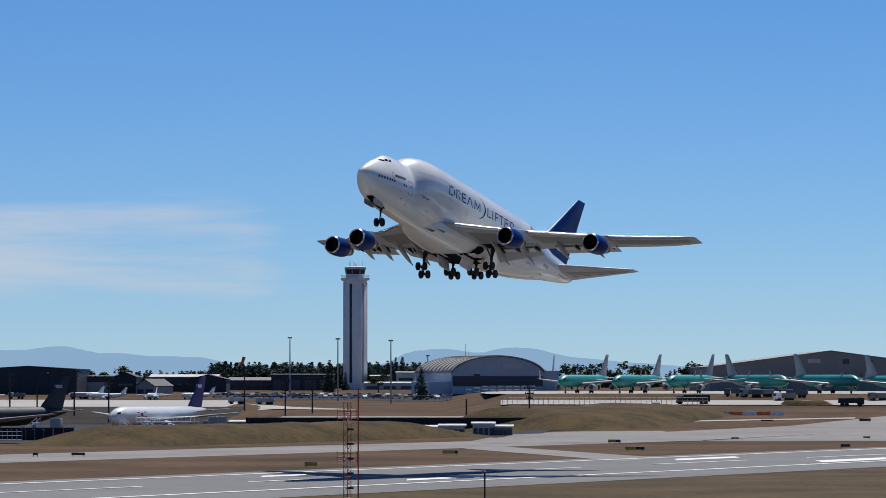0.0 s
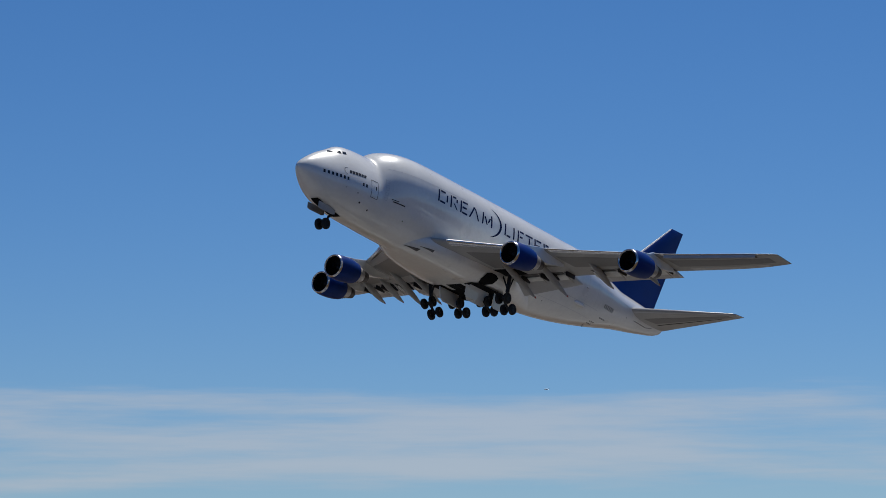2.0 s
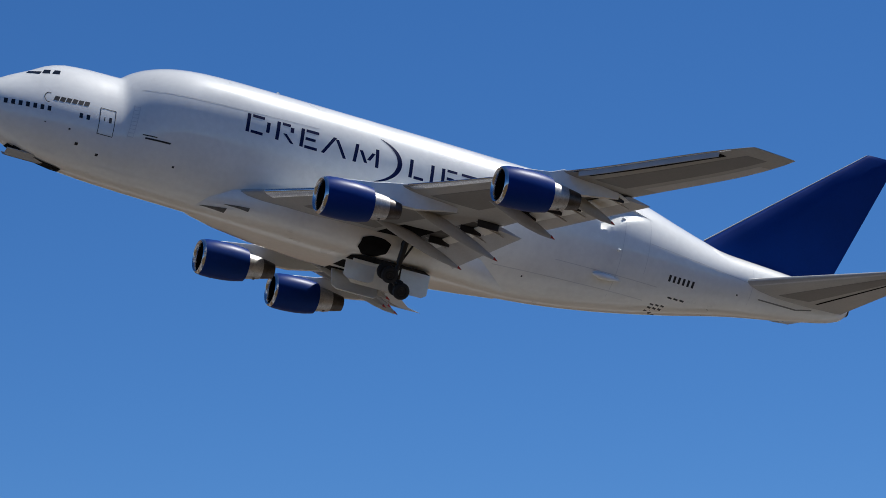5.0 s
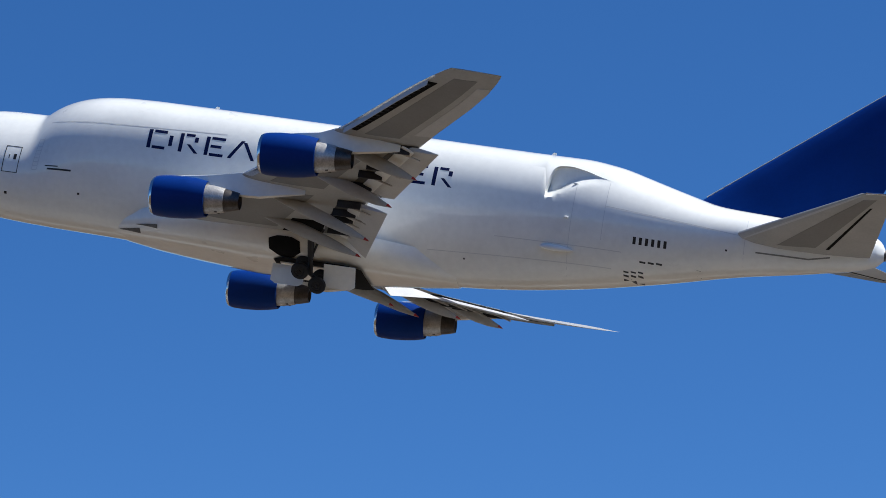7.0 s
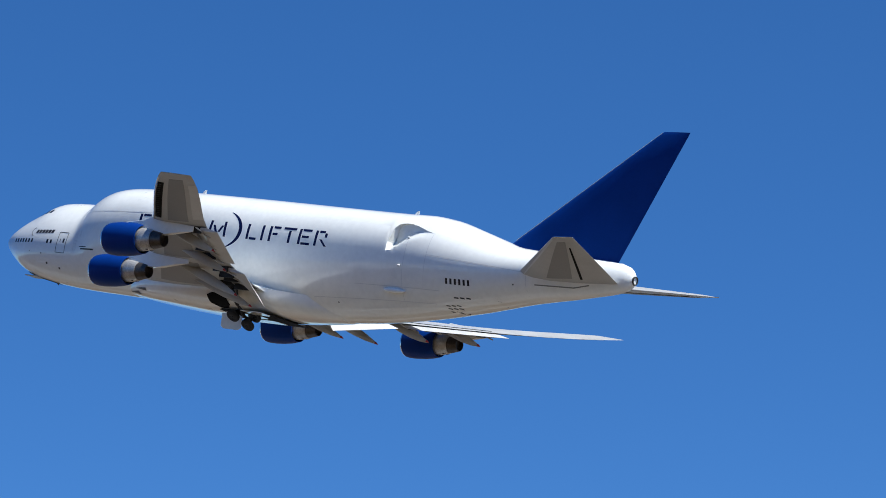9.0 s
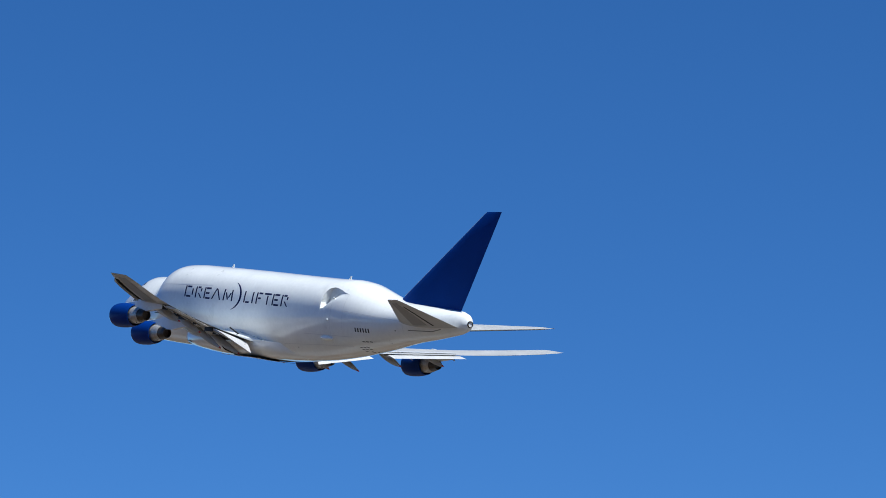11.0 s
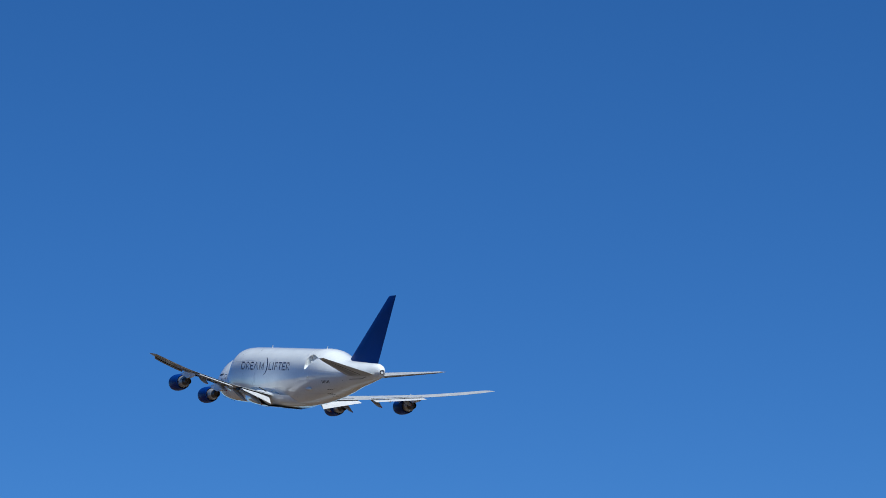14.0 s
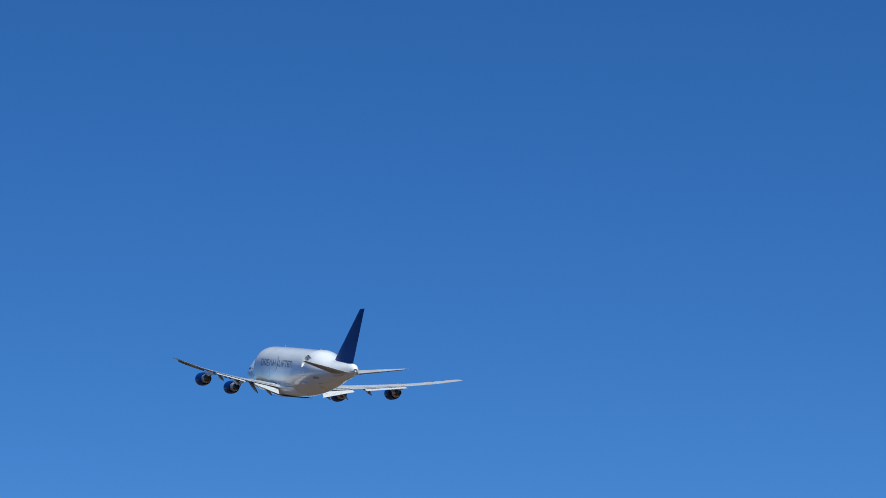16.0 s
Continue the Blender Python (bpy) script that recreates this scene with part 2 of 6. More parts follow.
def make_fuselage(plane):
    bm = bmesh.new()
    xs = [0.004, 0.05, 0.12, 0.25, 0.4, 0.6, 0.85, 1.1, 1.4, 1.75, 2.2, 2.7, 3.2, 3.7, 4.2, 4.7, 5.2, 5.8, 6.5, 7.3, 8.2, 9.2, 10, 10.4, 10.6,
          10.8, 11, 11.3, 11.6, 12, 12.5, 13, 13.6, 14.3, 15, 16, 17, 18.5]
    xs += list(np.arange(20, 46.6, 1.5)) + [46.6, 46.97, 47.01, 47.06, 47.12, 47.2, 47.3, 47.44] + list(np.arange(47.6, 51.5, 0.25)) + [51.6, 52.2, 53]
    xs += list(np.arange(54, 69, 0.8)) + [69.2, 69.4, 69.6, 69.72, 69.8]
    loft(bm, [hull_ring(float(x)) for x in xs])
    return part("fuselage", bm, WHITE, plane, "glossy white bulged fuselage", smooth=28)


def patch(bm, outline, out=0.012, left=True, step=0.35):
    """Paint on the fuselage's side: a four-cornered patch of (x, z) corners, laid on the skin."""
    (ax, az), (bx, bz), (cx, cz), (dx, dz) = outline
    nu = max(1, int(math.hypot(bx - ax, bz - az) / step))
    nv = max(1, int(math.hypot(dx - ax, dz - az) / step))
    grid = []
    for i in range(nu + 1):
        u, row = i / nu, []
        for j in range(nv + 1):
            v = j / nv
            x = (ax * (1 - u) + bx * u) * (1 - v) + (dx * (1 - u) + cx * u) * v
            z = (az * (1 - u) + bz * u) * (1 - v) + (dz * (1 - u) + cz * u) * v
            y = side(x, z) + out
            row.append(bm.verts.new((x, -y if left else y, z)))
        grid.append(row)
    for i in range(nu):
        for j in range(nv):
            bm.faces.new((grid[i][j], grid[i + 1][j], grid[i + 1][j + 1], grid[i][j + 1]))


def rect(bm, x, z, w, h, slant=0.0, left=True, out=0.012):
    patch(bm, [(x, z), (x + w, z), (x + w + slant * h, z + h), (x + slant * h, z + h)], out, left)


# -- wings --
WING_LE = smooth_curve([(0, 16.6), (3.2, 19.7), (4.3, 20.9), (21.5, 36.2), (30.9, 44.35), (31.4, 44.95)])
WING_TE = smooth_curve([(0, 35.2), (4.3, 35.0), (11.5, 36.9), (21.3, 41.9), (31.1, 48.0), (31.4, 48.1)])
WING_Z = smooth_curve([(0, -2.6), (4.3, -2.1), (11.7, -1.35), (20.8, -0.1), (22.5, 0.16), (27, 1.02), (31.4, 2.0)])
WING_T = smooth_curve([(0, 2.3), (4.3, 2.0), (11.7, 1.05), (20.8, 0.62), (31.1, 0.26), (31.4, 0.1)])


def foil(y, sgn=1, n=22, a=0.0, b=1.0):
    """A wing section at span y, as a closed ring; a, b: the part of the chord."""
    le, te, z, t = WING_LE(y), WING_TE(y), WING_Z(y), WING_T(y)
    c = te - le

    def at(u, up):
        th = 2.95 * (0.2969 * math.sqrt(u) - 0.126 * u - 0.3516 * u * u + 0.2843 * u ** 3 - 0.1036 * u ** 4) * 2 * t / 2
        return (le + u * c, sgn * y, z - 0.035 * c * u + (th * 1.05 if up else -th * 0.95))
    us = [a + (b - a) * (1 - math.cos(math.pi * k / n)) / 2 for k in range(n + 1)]
    return [at(u, True) for u in us] + [at(u, False) for u in us[::-1][1 if b == 1.0 else 0:-1 if a == 0.0 else None]]


def under(y, u, sgn=1, drop=0.0):
    """A point of the wing's lower skin at span y and chord fraction u."""
    le, te, z, t = WING_LE(y), WING_TE(y), WING_Z(y), WING_T(y)
    th = 2.95 * (0.2969 * math.sqrt(u) - 0.126 * u - 0.3516 * u * u + 0.2843 * u ** 3 - 0.1036 * u ** 4) * t
    return Vector((le + u * (te - le), sgn * y, z - 0.035 * (te - le) * u - th * 0.95 - drop))


def under_patch(name, corners, mat, wing, sgn, drop, label=""):
    """A panel laid on the lower skin: corners (y, u) of its four corners."""
    bm = bmesh.new()
    n, m = 10, 5
    (y0, a0, b0), (y1, a1, b1) = corners
    lower, upper = [], []
    for i in range(n + 1):
        s = i / n
        y = y0 + (y1 - y0) * s
        a, b = a0 + (a1 - a0) * s, b0 + (b1 - b0) * s
        lower.append([bm.verts.new(under(y, a + (b - a) * j / m, sgn, drop)) for j in range(m + 1)])
        upper.append([bm.verts.new(under(y, a + (b - a) * j / m, sgn, -0.02)) for j in range(m + 1)])
    for i in range(n):
        for j in range(m):
            bm.faces.new((lower[i][j], lower[i + 1][j], lower[i + 1][j + 1], lower[i][j + 1]))
    for j in range(m):
        for i in (0, n):
            bm.faces.new((lower[i][j], lower[i][j + 1], upper[i][j + 1], upper[i][j]))
    for i in range(n):
        for j in (0, m):
            bm.faces.new((lower[i][j], lower[i + 1][j], upper[i + 1][j], upper[i][j]))
    return part(name, bm, mat, wing, label)


def make_flap(wing, sgn, y0, y1, back0, back1, drop0, drop1):
    """A trailing-edge flap run out on its tracks, with the vane before it."""
    for name, front, span, rise, mat in (("flap", 0.1, 1.0, 0.0, PALE), ("flap_vane", -0.95, 0.3, 0.25, WHITE)):
        bm = bmesh.new()
        rings = []
        for y, back, drop in ((y0, back0, drop0), (y1, back1, drop1)):
            te, z = WING_TE(y), WING_Z(y) - 0.035 * (WING_TE(y) - WING_LE(y))
            x0, z0 = te - 0.75 + front * 0.5, z - 0.22 + rise * 0.4
            x1, z1 = (back, drop) if name == "flap" else (te - 0.35, z - 0.45)
            d = Vector((x1 - x0, 0, z1 - z0))
            nrm = Vector((d.z, 0, -d.x)).normalized() * 0.16 * (1 if name == "flap" else 0.45)
            ring = []
            for u, w in ((0, 0.35), (0.08, 0.8), (0.3, 1.0), (0.65, 0.6), (1, 0.06)):
                ring.append(Vector((x0, sgn * y, z0)) + d * u - nrm * w)
            for u, w in ((1, 0.06), (0.65, 0.5), (0.3, 0.7), (0.08, 0.6), (0, 0.3)):
                ring.append(Vector((x0, sgn * y, z0)) + d * u + nrm * w)
            rings.append(ring)
        loft(bm, rings)
        part(name, bm, mat, wing, "lowered pale grey flap" if name == "flap" else "bright flap vane")


def make_canoe(wing, sgn, y, length=7.2, tip=None):
    """A flap-track fairing: a slim pointed canoe under the wing."""
    bm = bmesh.new()
    x1, z1 = tip
    x0 = x1 - length
    u0 = max(0.3, (x0 - WING_LE(y)) / (WING_TE(y) - WING_LE(y)))
    p0 = under(y, u0, 1, -0.15)
    rings = []
    for u, r, sag in ((0, 0.02, 0), (0.08, 0.14, 0), (0.22, 0.27, -0.02), (0.42, 0.36, -0.06), (0.62, 0.34, -0.08), (0.8, 0.25, -0.06), (0.93, 0.12, -0.02), (1, 0.03, 0)):
        c = Vector((p0.x + (x1 - p0.x) * u, sgn * y, p0.z + (z1 - p0.z) * u ** 1.35 + sag))
        rings.append([c + Vector((0, r * 0.72 * math.cos(2 * math.pi * k / 14), 1.25 * r * math.sin(2 * math.pi * k / 14))) for k in range(14)])
    loft(bm, rings)
    canoe = part("flap_track_fairing", bm, GREY, wing)
    bm = bmesh.new()
    lathe(bm, [(-0.32, 0.115), (-0.1, 0.06), (0.05, 0.012)], Matrix.Translation((x1, sgn * y, z1)) @ turn("Y", 22), 10)
    part("red_tip", bm, REDM, canoe, "small red warning tip")


def slat_ribs(wing, sgn):
    """Small drive fittings along the open slat bay."""
    for k in range(17):
        y = 22.6 + 0.42 * k
        bm = bmesh.new()
        p, q = under(y, 0.06, sgn, 0.05), under(y + 0.06, 0.135, sgn, 0.05)
        rod(bm, p, q, 0.07, 0.05, 6)
        part("slat_fitting", bm, GEARM, wing)


def slat_lip(wing, sgn):
    """The drooped nose flap that hangs before the open slat bay."""
    bm = bmesh.new()
    rings = []
    for k in range(9):
        y = 22.1 + 7.6 * k / 8
        p = under(y, 0.03, sgn, -0.03)
        rings.append([p, p + Vector((-0.05, 0, -0.2)), p + Vector((-0.02, 0, -0.36)), p + Vector((0.03, 0, -0.36)), p + Vector((0.04, 0, -0.2)), p + Vector((0.09, 0, 0.02))])
    loft(bm, rings)
    part("nose_flap", bm, PALE, wing, "pale drooped nose flap")


def cove_rods(wing, sgn):
    """Bright screw jacks and track beams between wing and flap."""
    for y in (5.7, 7.9, 9.0, 10.6, 13.9, 15.9, 17.3, 20.3):
        te, z = WING_TE(y), under(y, 0.9, 1).z
        bm = bmesh.new()
        rod(bm, (te - 2.0, sgn * y, z + 0.02), (te + 0.35, sgn * y, z - 0.62), 0.075, 0.06, 8)
        rod(bm, (te - 1.3, sgn * (y - 0.18), z - 0.1), (te - 1.3, sgn * (y + 0.18), z - 0.1), 0.11, None, 8)
        part("flap_screw_jack", bm, STEEL, wing, "bright steel flap screw jack")
        bm = bmesh.new()
        box(bm, (te - 1.9, sgn * (y + 0.45) - 0.07, z - 0.45), (te - 0.3, sgn * (y + 0.45) + 0.07, z + 0.05), None, 0.03)
        part("flap_track", bm, GEARM, wing, "dark flap track beam")


def top_panels(wing, sgn):
    """Pale spoilers on the upper skin, the shade behind each painted as a black strip."""
    for y0, y1 in ((5.2, 7.0), (7.1, 8.9), (9.0, 10.8), (13.5, 15.3), (15.4, 17.2), (17.3, 19.1), (19.2, 21.0)):
        for name, a, b, lift, mat in (("spoiler", 0.70, 0.83, 0.045, WHITE), ("spoiler_gap_shade", 0.832, 0.862, 0.03, DEEPSHADE)):
            bm = bmesh.new()
            rows = []
            for y in (y0, (y0 + y1) / 2, y1):
                le, te, z, t = WING_LE(y), WING_TE(y), WING_Z(y), WING_T(y)
                row = []
                for k in range(4):
                    u = a + (b - a) * k / 3
                    th = 2.95 * (0.2969 * math.sqrt(u) - 0.126 * u - 0.3516 * u * u + 0.2843 * u ** 3 - 0.1036 * u ** 4) * t
                    row.append((le + u * (te - le), sgn * y, z - 0.035 * (te - le) * u + th * 1.05))
                rows.append([(px, py, pz + lift) for px, py, pz in row] + [(px, py, pz - 0.02) for px, py, pz in row[::-1]])
            loft(bm, rows)
            part(name, bm, mat, wing, "pale spoiler panel" if mat is WHITE else "black strip painted for the shade behind a spoiler")


def make_wing(plane, sgn):
    bm = bmesh.new()
    ys = [2.6, 4.3, 6, 8, 10, 12, 14, 16, 18, 20, 21.3, 23, 25, 27, 29, 30.5, 31.1, 31.4]
    loft(bm, [foil(y, sgn) for y in ys])
    wing = part("wing", bm, GREY, plane, "swept grey wing")
    # bright leading edge, in its slat lengths
    for y0, y1 in ((4.6, 10.9), (12.6, 19.9), (21.8, 30.3)):
        bm = bmesh.new()
        rings = []
        for k in range(9):
            y = y0 + (y1 - y0) * k / 8
            ring = foil(y, sgn, 8, 0.0, 0.045 if y < 12 else 0.06 if y < 21 else 0.035)
            c = Vector((WING_LE(y) + 0.3, sgn * y, WING_Z(y)))
            grow, ahead = (1.05, -0.06) if y < 21 else (1.02, -0.015)
            rings.append([c + (Vector(p) - c) * grow + Vector((ahead, 0, 0)) for p in ring])
        loft(bm, rings)
        part("leading_edge_slat", bm, SILVER, wing, "polished bare-metal leading edge")
    # the bay is not cut: a black strip on the skin gives its shade
    under_patch("slat_bay_shade", ((22.2, 0.045, 0.165), (29.6, 0.05, 0.20)), DEEPSHADE, wing, sgn, 0.03, "black strip painted for the shade in the open slat bay")
    slat_ribs(wing, sgn)
    slat_lip(wing, sgn)
    # gear bay's inner shade, painted as a patch on the lower skin
    under_patch("wing_gear_bay_shade", ((4.5, 0.62, 0.82), (7.0, 0.62, 0.82)), DEEPSHADE, wing, sgn, 0.02, "black patch painted for the shade in the wing gear bay")
    under_patch("wing_panel", ((21.9, 0.29, 0.69), (30.4, 0.31, 0.69)), PANEL, wing, sgn, 0.014, "darker grey wing panel")
    under_patch("wing_panel", ((5.2, 0.16, 0.58), (11.3, 0.14, 0.60)), PANEL, wing, sgn, 0.014, "darker grey wing panel")
    under_patch("wing_panel", ((12.6, 0.2, 0.62), (20.2, 0.2, 0.62)), PANEL, wing, sgn, 0.014, "darker grey wing panel")
    # flat patches on the skin: the coves' shade is put into their grey
    under_patch("flap_cove_shade", ((4.9, 0.83, 0.985), (11.0, 0.80, 0.985)), COVE, wing, sgn, 0.012, "dark patch painted for the shade in the flap cove")
    under_patch("flap_cove_shade", ((13.4, 0.78, 0.985), (21.0, 0.76, 0.985)), COVE, wing, sgn, 0.012, "dark patch painted for the shade in the flap cove")
    cove_rods(wing, sgn)
    top_panels(wing, sgn)
    under_patch("aileron", ((22.6, 0.79, 0.99), (29.6, 0.79, 0.99)), PALE, wing, sgn, 0.02, "pale aileron")
    make_flap(wing, sgn, 4.9, 11.0, 35.85, 38.15, -4.0, -2.3)
    make_flap(wing, sgn, 13.4, 21.0, 38.95, 42.95, -1.9, -0.65)
    for y, tip in ((6.5, (35.85, -4.35)), (10.0, (37.0, -4.05)), (14.5, (39.1, -2.75)), (19.0, (41.4, -1.95))):
        make_canoe(wing, sgn, y, 7.4 if y < 12 else 5.6, tip)
    return wing


def make_engine(plane, sgn, y, x, z):
    """A turbofan in its blue cowl, on a pylon."""
    m = Matrix.Translation((x, sgn * y, z)) @ turn("Y", -3.5)
    bm = bmesh.new()
    lathe(bm, [(0.22, 1.30), (0.5, 1.36), (1.2, 1.41), (2.2, 1.40), (3.0, 1.33), (3.7, 1.2), (3.72, 1.14), (3.2, 1.12)], m, 56)
    engine = part("engine", bm, BLUE, plane, "turbofan in a deep blue cowl")
    bm = bmesh.new()
    lathe(bm, [(0.22, 1.302), (0.1, 1.262), (0.03, 1.21), (0.0, 1.16), (0.03, 1.11), (0.14, 1.06), (0.3, 1.04)], m, 56)
    part("inlet_lip", bm, SILVER, engine, "bare metal inlet lip")
    bm = bmesh.new()
    lathe(bm, [(0.3, 1.04), (0.8, 1.07), (1.3, 1.09), (1.32, 0.02)], m, 40)
    part("inlet_duct", bm, DEEPSHADE, engine, "dark inlet duct")
    bm = bmesh.new()
    for k in range(24):
        a = 2 * math.pi * k / 24
        p = [Vector((1.02, r * math.cos(a + w), r * math.sin(a + w))) + Vector((dx, 0, 0)) for r, w, dx in
             ((0.28, -0.2, 0.0), (1.06, -0.06, 0.0), (1.06, 0.1, 0.16), (0.28, 0.2, 0.2))]
        bm.faces.new([bm.verts.new(m @ q) for q in p])
    part("fan", bm, GEARM, engine, "dark fan blades")
    bm = bmesh.new()
    lathe(bm, [(0.72, 0.005), (0.8, 0.12), (0.95, 0.24), (1.1, 0.30)], m, 24)
    part("spinner", bm, GEARM, engine)
    bm = bmesh.new()
    lathe(bm, [(3.3, 1.0), (3.72, 0.98), (4.2, 0.93), (4.7, 0.86), (4.95, 0.80), (4.95, 0.74), (4.7, 0.72)], m, 44)
    cowl = part("core_cowl", bm, STEEL, engine, "bare metal core cowl")
    for xx, a, w in ((3.95, 200, 0.16), (4.3, 215, 0.22), (4.35, 165, 0.14), (4.0, 320, 0.18), (4.4, 345, 0.14), (4.5, 190, 0.1)):
        bm = bmesh.new()
        box(bm, (xx, -w / 2, 0.86), (xx + w * 1.3, w / 2, 0.985 - (xx - 3.7) * 0.09), m @ turn("X", a), 0.01)
        part("access_panel", bm, HOT, cowl, "dark access panel")
    bm = bmesh.new()
    lathe(bm, [(4.8, 0.77), (5.2, 0.73), (5.6, 0.65), (5.95, 0.57), (5.95, 0.53), (5.5, 0.5), (5.5, 0.02)], m, 36)
    part("exhaust_nozzle", bm, HOT, engine, "sooty exhaust nozzle")
    bm = bmesh.new()
    rings = []
    ztop = WING_Z(y)
    xle = WING_LE(y)
    for xx, zl, zh, w in ((x + 0.9, z + 1.35, z + 1.42, 0.05), (x + 2.0, z + 1.25, z + 1.62, 0.2), (x + 3.6, z + 1.05, min(ztop - 0.05, z + 1.85), 0.26),
                          (xle + 0.3, z + 0.75, ztop + 0.22, 0.27), (xle + 1.6, z + 0.8, ztop + 0.1, 0.26), (xle + 3.4, ztop - 0.95, ztop - 0.2, 0.2), (xle + 4.6, ztop - 0.75, ztop - 0.3, 0.04)):
        rings.append([(xx, sgn * y - w, zl), (xx, sgn * y - w, zh - 0.06), (xx, sgn * y - w * 0.5, zh), (xx, sgn * y + w * 0.5, zh), (xx, sgn * y + w, zh - 0.06), (xx, sgn * y + w, zl)])
    loft(bm, rings)
    part("pylon", bm, WHITE, engine, "white engine pylon")


def slab(bm, root, tip, thick0, thick1, axis):
    """A tail surface lofted from (le, te, place) at its root to its tip; axis: the way in which it is thick."""
    rings = []
    for s in (0, 0.25, 0.5, 0.75, 0.97, 1.0):
        le = Vector(root[0]).lerp(Vector(tip[0]), s)
        te = Vector(root[1]).lerp(Vector(tip[1]), s)
        t = (thick0 + (thick1 - thick0) * s) * (0.35 if s == 1.0 else 1)
        ring = []
        for u, w in ((0, 0.0), (0.012, 0.32), (0.05, 0.62), (0.15, 0.9), (0.35, 1.0), (0.65, 0.66), (0.9, 0.2), (1, 0.03)):
            ring.append(le.lerp(te, u) + Vector(axis) * t * w / 2)
        for u, w in ((1, 0.03), (0.9, 0.2), (0.65, 0.66), (0.35, 1.0), (0.15, 0.9), (0.05, 0.62), (0.012, 0.32)):
            ring.append(le.lerp(te, u) - Vector(axis) * t * w / 2)
        rings.append(ring)
    loft(bm, rings)


def make_tail(plane):
    bm = bmesh.new()
    slab(bm, ((55.6, 0, 3.3), (67.7, 0, 3.2)), ((69.85, 0, 14.8), (72.4, 0, 14.9)), 1.25, 0.4, (0, 1, 0))
    fin = part("tail_fin", bm, BLUE, plane, "tall deep blue tail fin")
    bm = bmesh.new()
    slab(bm, ((57.24, 0, 4.7), (57.5, 0, 4.7)), ((69.7, 0, 14.75), (69.92, 0, 14.75)), 0.22, 0.1, (0, 1, 0))
    part("fin_leading_edge", bm, PALE, fin, "pale fin leading edge strip")
    for sgn in (-1, 1):
        bm = bmesh.new()
        slab(bm, ((58.7, sgn * 1.2, 1.55), (68.9, sgn * 1.0, 1.7)), ((68.75, sgn * 10.9, 3.3), (70.8, sgn * 11.05, 3.4)), 1.05, 0.28, (0, 0, 1))
        stab = part("tailplane", bm, GREY, plane, "grey swept tailplane")
        le0, te0 = Vector((58.7, sgn * 1.2, 1.55)), Vector((68.9, sgn * 1.0, 1.7))
        le1, te1 = Vector((68.75, sgn * 10.9, 3.3)), Vector((70.8, sgn * 11.05, 3.4))

        def low(r, u, drop):
            w = float(np.interp(u, (0, 0.05, 0.15, 0.35, 0.65, 0.9, 1), (0, 0.62, 0.9, 1.0, 0.66, 0.2, 0.03)))
            return le0.lerp(le1, r).lerp(te0.lerp(te1, r), u) - Vector((0, 0, (1.05 - 0.77 * r) * w / 2 + drop))
        for name, mat, r0, r1, a0, b0, a1, b1, label in (("tailplane_panel", PANEL, 0.14, 0.93, 0.30, 0.58, 0.28, 0.60, "darker grey panel"),
                                                         ("elevator_gap", DEEPSHADE, 0.12, 0.80, 0.665, 0.69, 0.66, 0.70, "dark elevator hinge gap"),
                                                         ("erosion_strip", PALE, 0.10, 0.97, 0.0, 0.05, 0.0, 0.08, "pale leading edge strip")):
            bm = bmesh.new()
            rows = []
            for k in range(9):
                f = k / 8
                r, ua, ub = r0 + (r1 - r0) * f, a0 + (a1 - a0) * f, b0 + (b1 - b0) * f
                us = [ua + (ub - ua) * j / 4 for j in range(5)]
                rows.append([low(r, u, 0.02) for u in us] + [low(r, u, -0.02) for u in us[::-1]])
            loft(bm, rows)
            part(name, bm, mat, stab, label)
        bm = bmesh.new()
        rod(bm, (68.95, sgn * 10.97, 3.31), (70.82, sgn * 11.07, 3.41), 0.07, 0.04, 8)
        part("tip_cap", bm, SILVER, stab, "bright metal tip cap")
        bm = bmesh.new()
        for xa, za, xb, zb in ((61.4, 0.72, 64.9, 0.9), (64.9, 0.9, 66.3, 1.25)):
            patch(bm, [(xa, za), (xb, zb), (xb, zb + 0.09), (xa, za + 0.09)], 0.012, sgn < 0)
        part("trim_seal", bm, PANEL, plane, "dark seal under the tailplane root")


def make_fairing(plane):
    """The belly fairing that carries the wing roots."""
    bm = bmesh.new()
    rings = []
    for x, w, lo, hi in ((16.2, 1.0, -3.5, -0.4), (18, 2.4, -3.74, 0.1), (20, 3.4, -3.95, 0.5), (23, 4.2, -4.16, 0.9), (27, 4.65, -4.38, 1.0), (31, 4.75, -4.38, 0.9), (34, 4.5, -4.28, 0.4), (36.5, 3.9, -4.15, -0.1), (39, 2.9, -4.02, -0.5), (41.5, 1.7, -3.85, -0.9)):
        ring = []
        for k in range(40):
            a = 2 * math.pi * k / 40
            c, s = math.cos(a), math.sin(a)
            e = 2 / 3.0
            ring.append((x, w * math.copysign(abs(c) ** e, c), -2.3 + (lo + 2.3 if s < 0 else hi) * abs(s) ** e))
        rings.append(ring)
    loft(bm, rings)
    part("belly_fairing", bm, WHITE, plane, "white wing-root belly fairing")

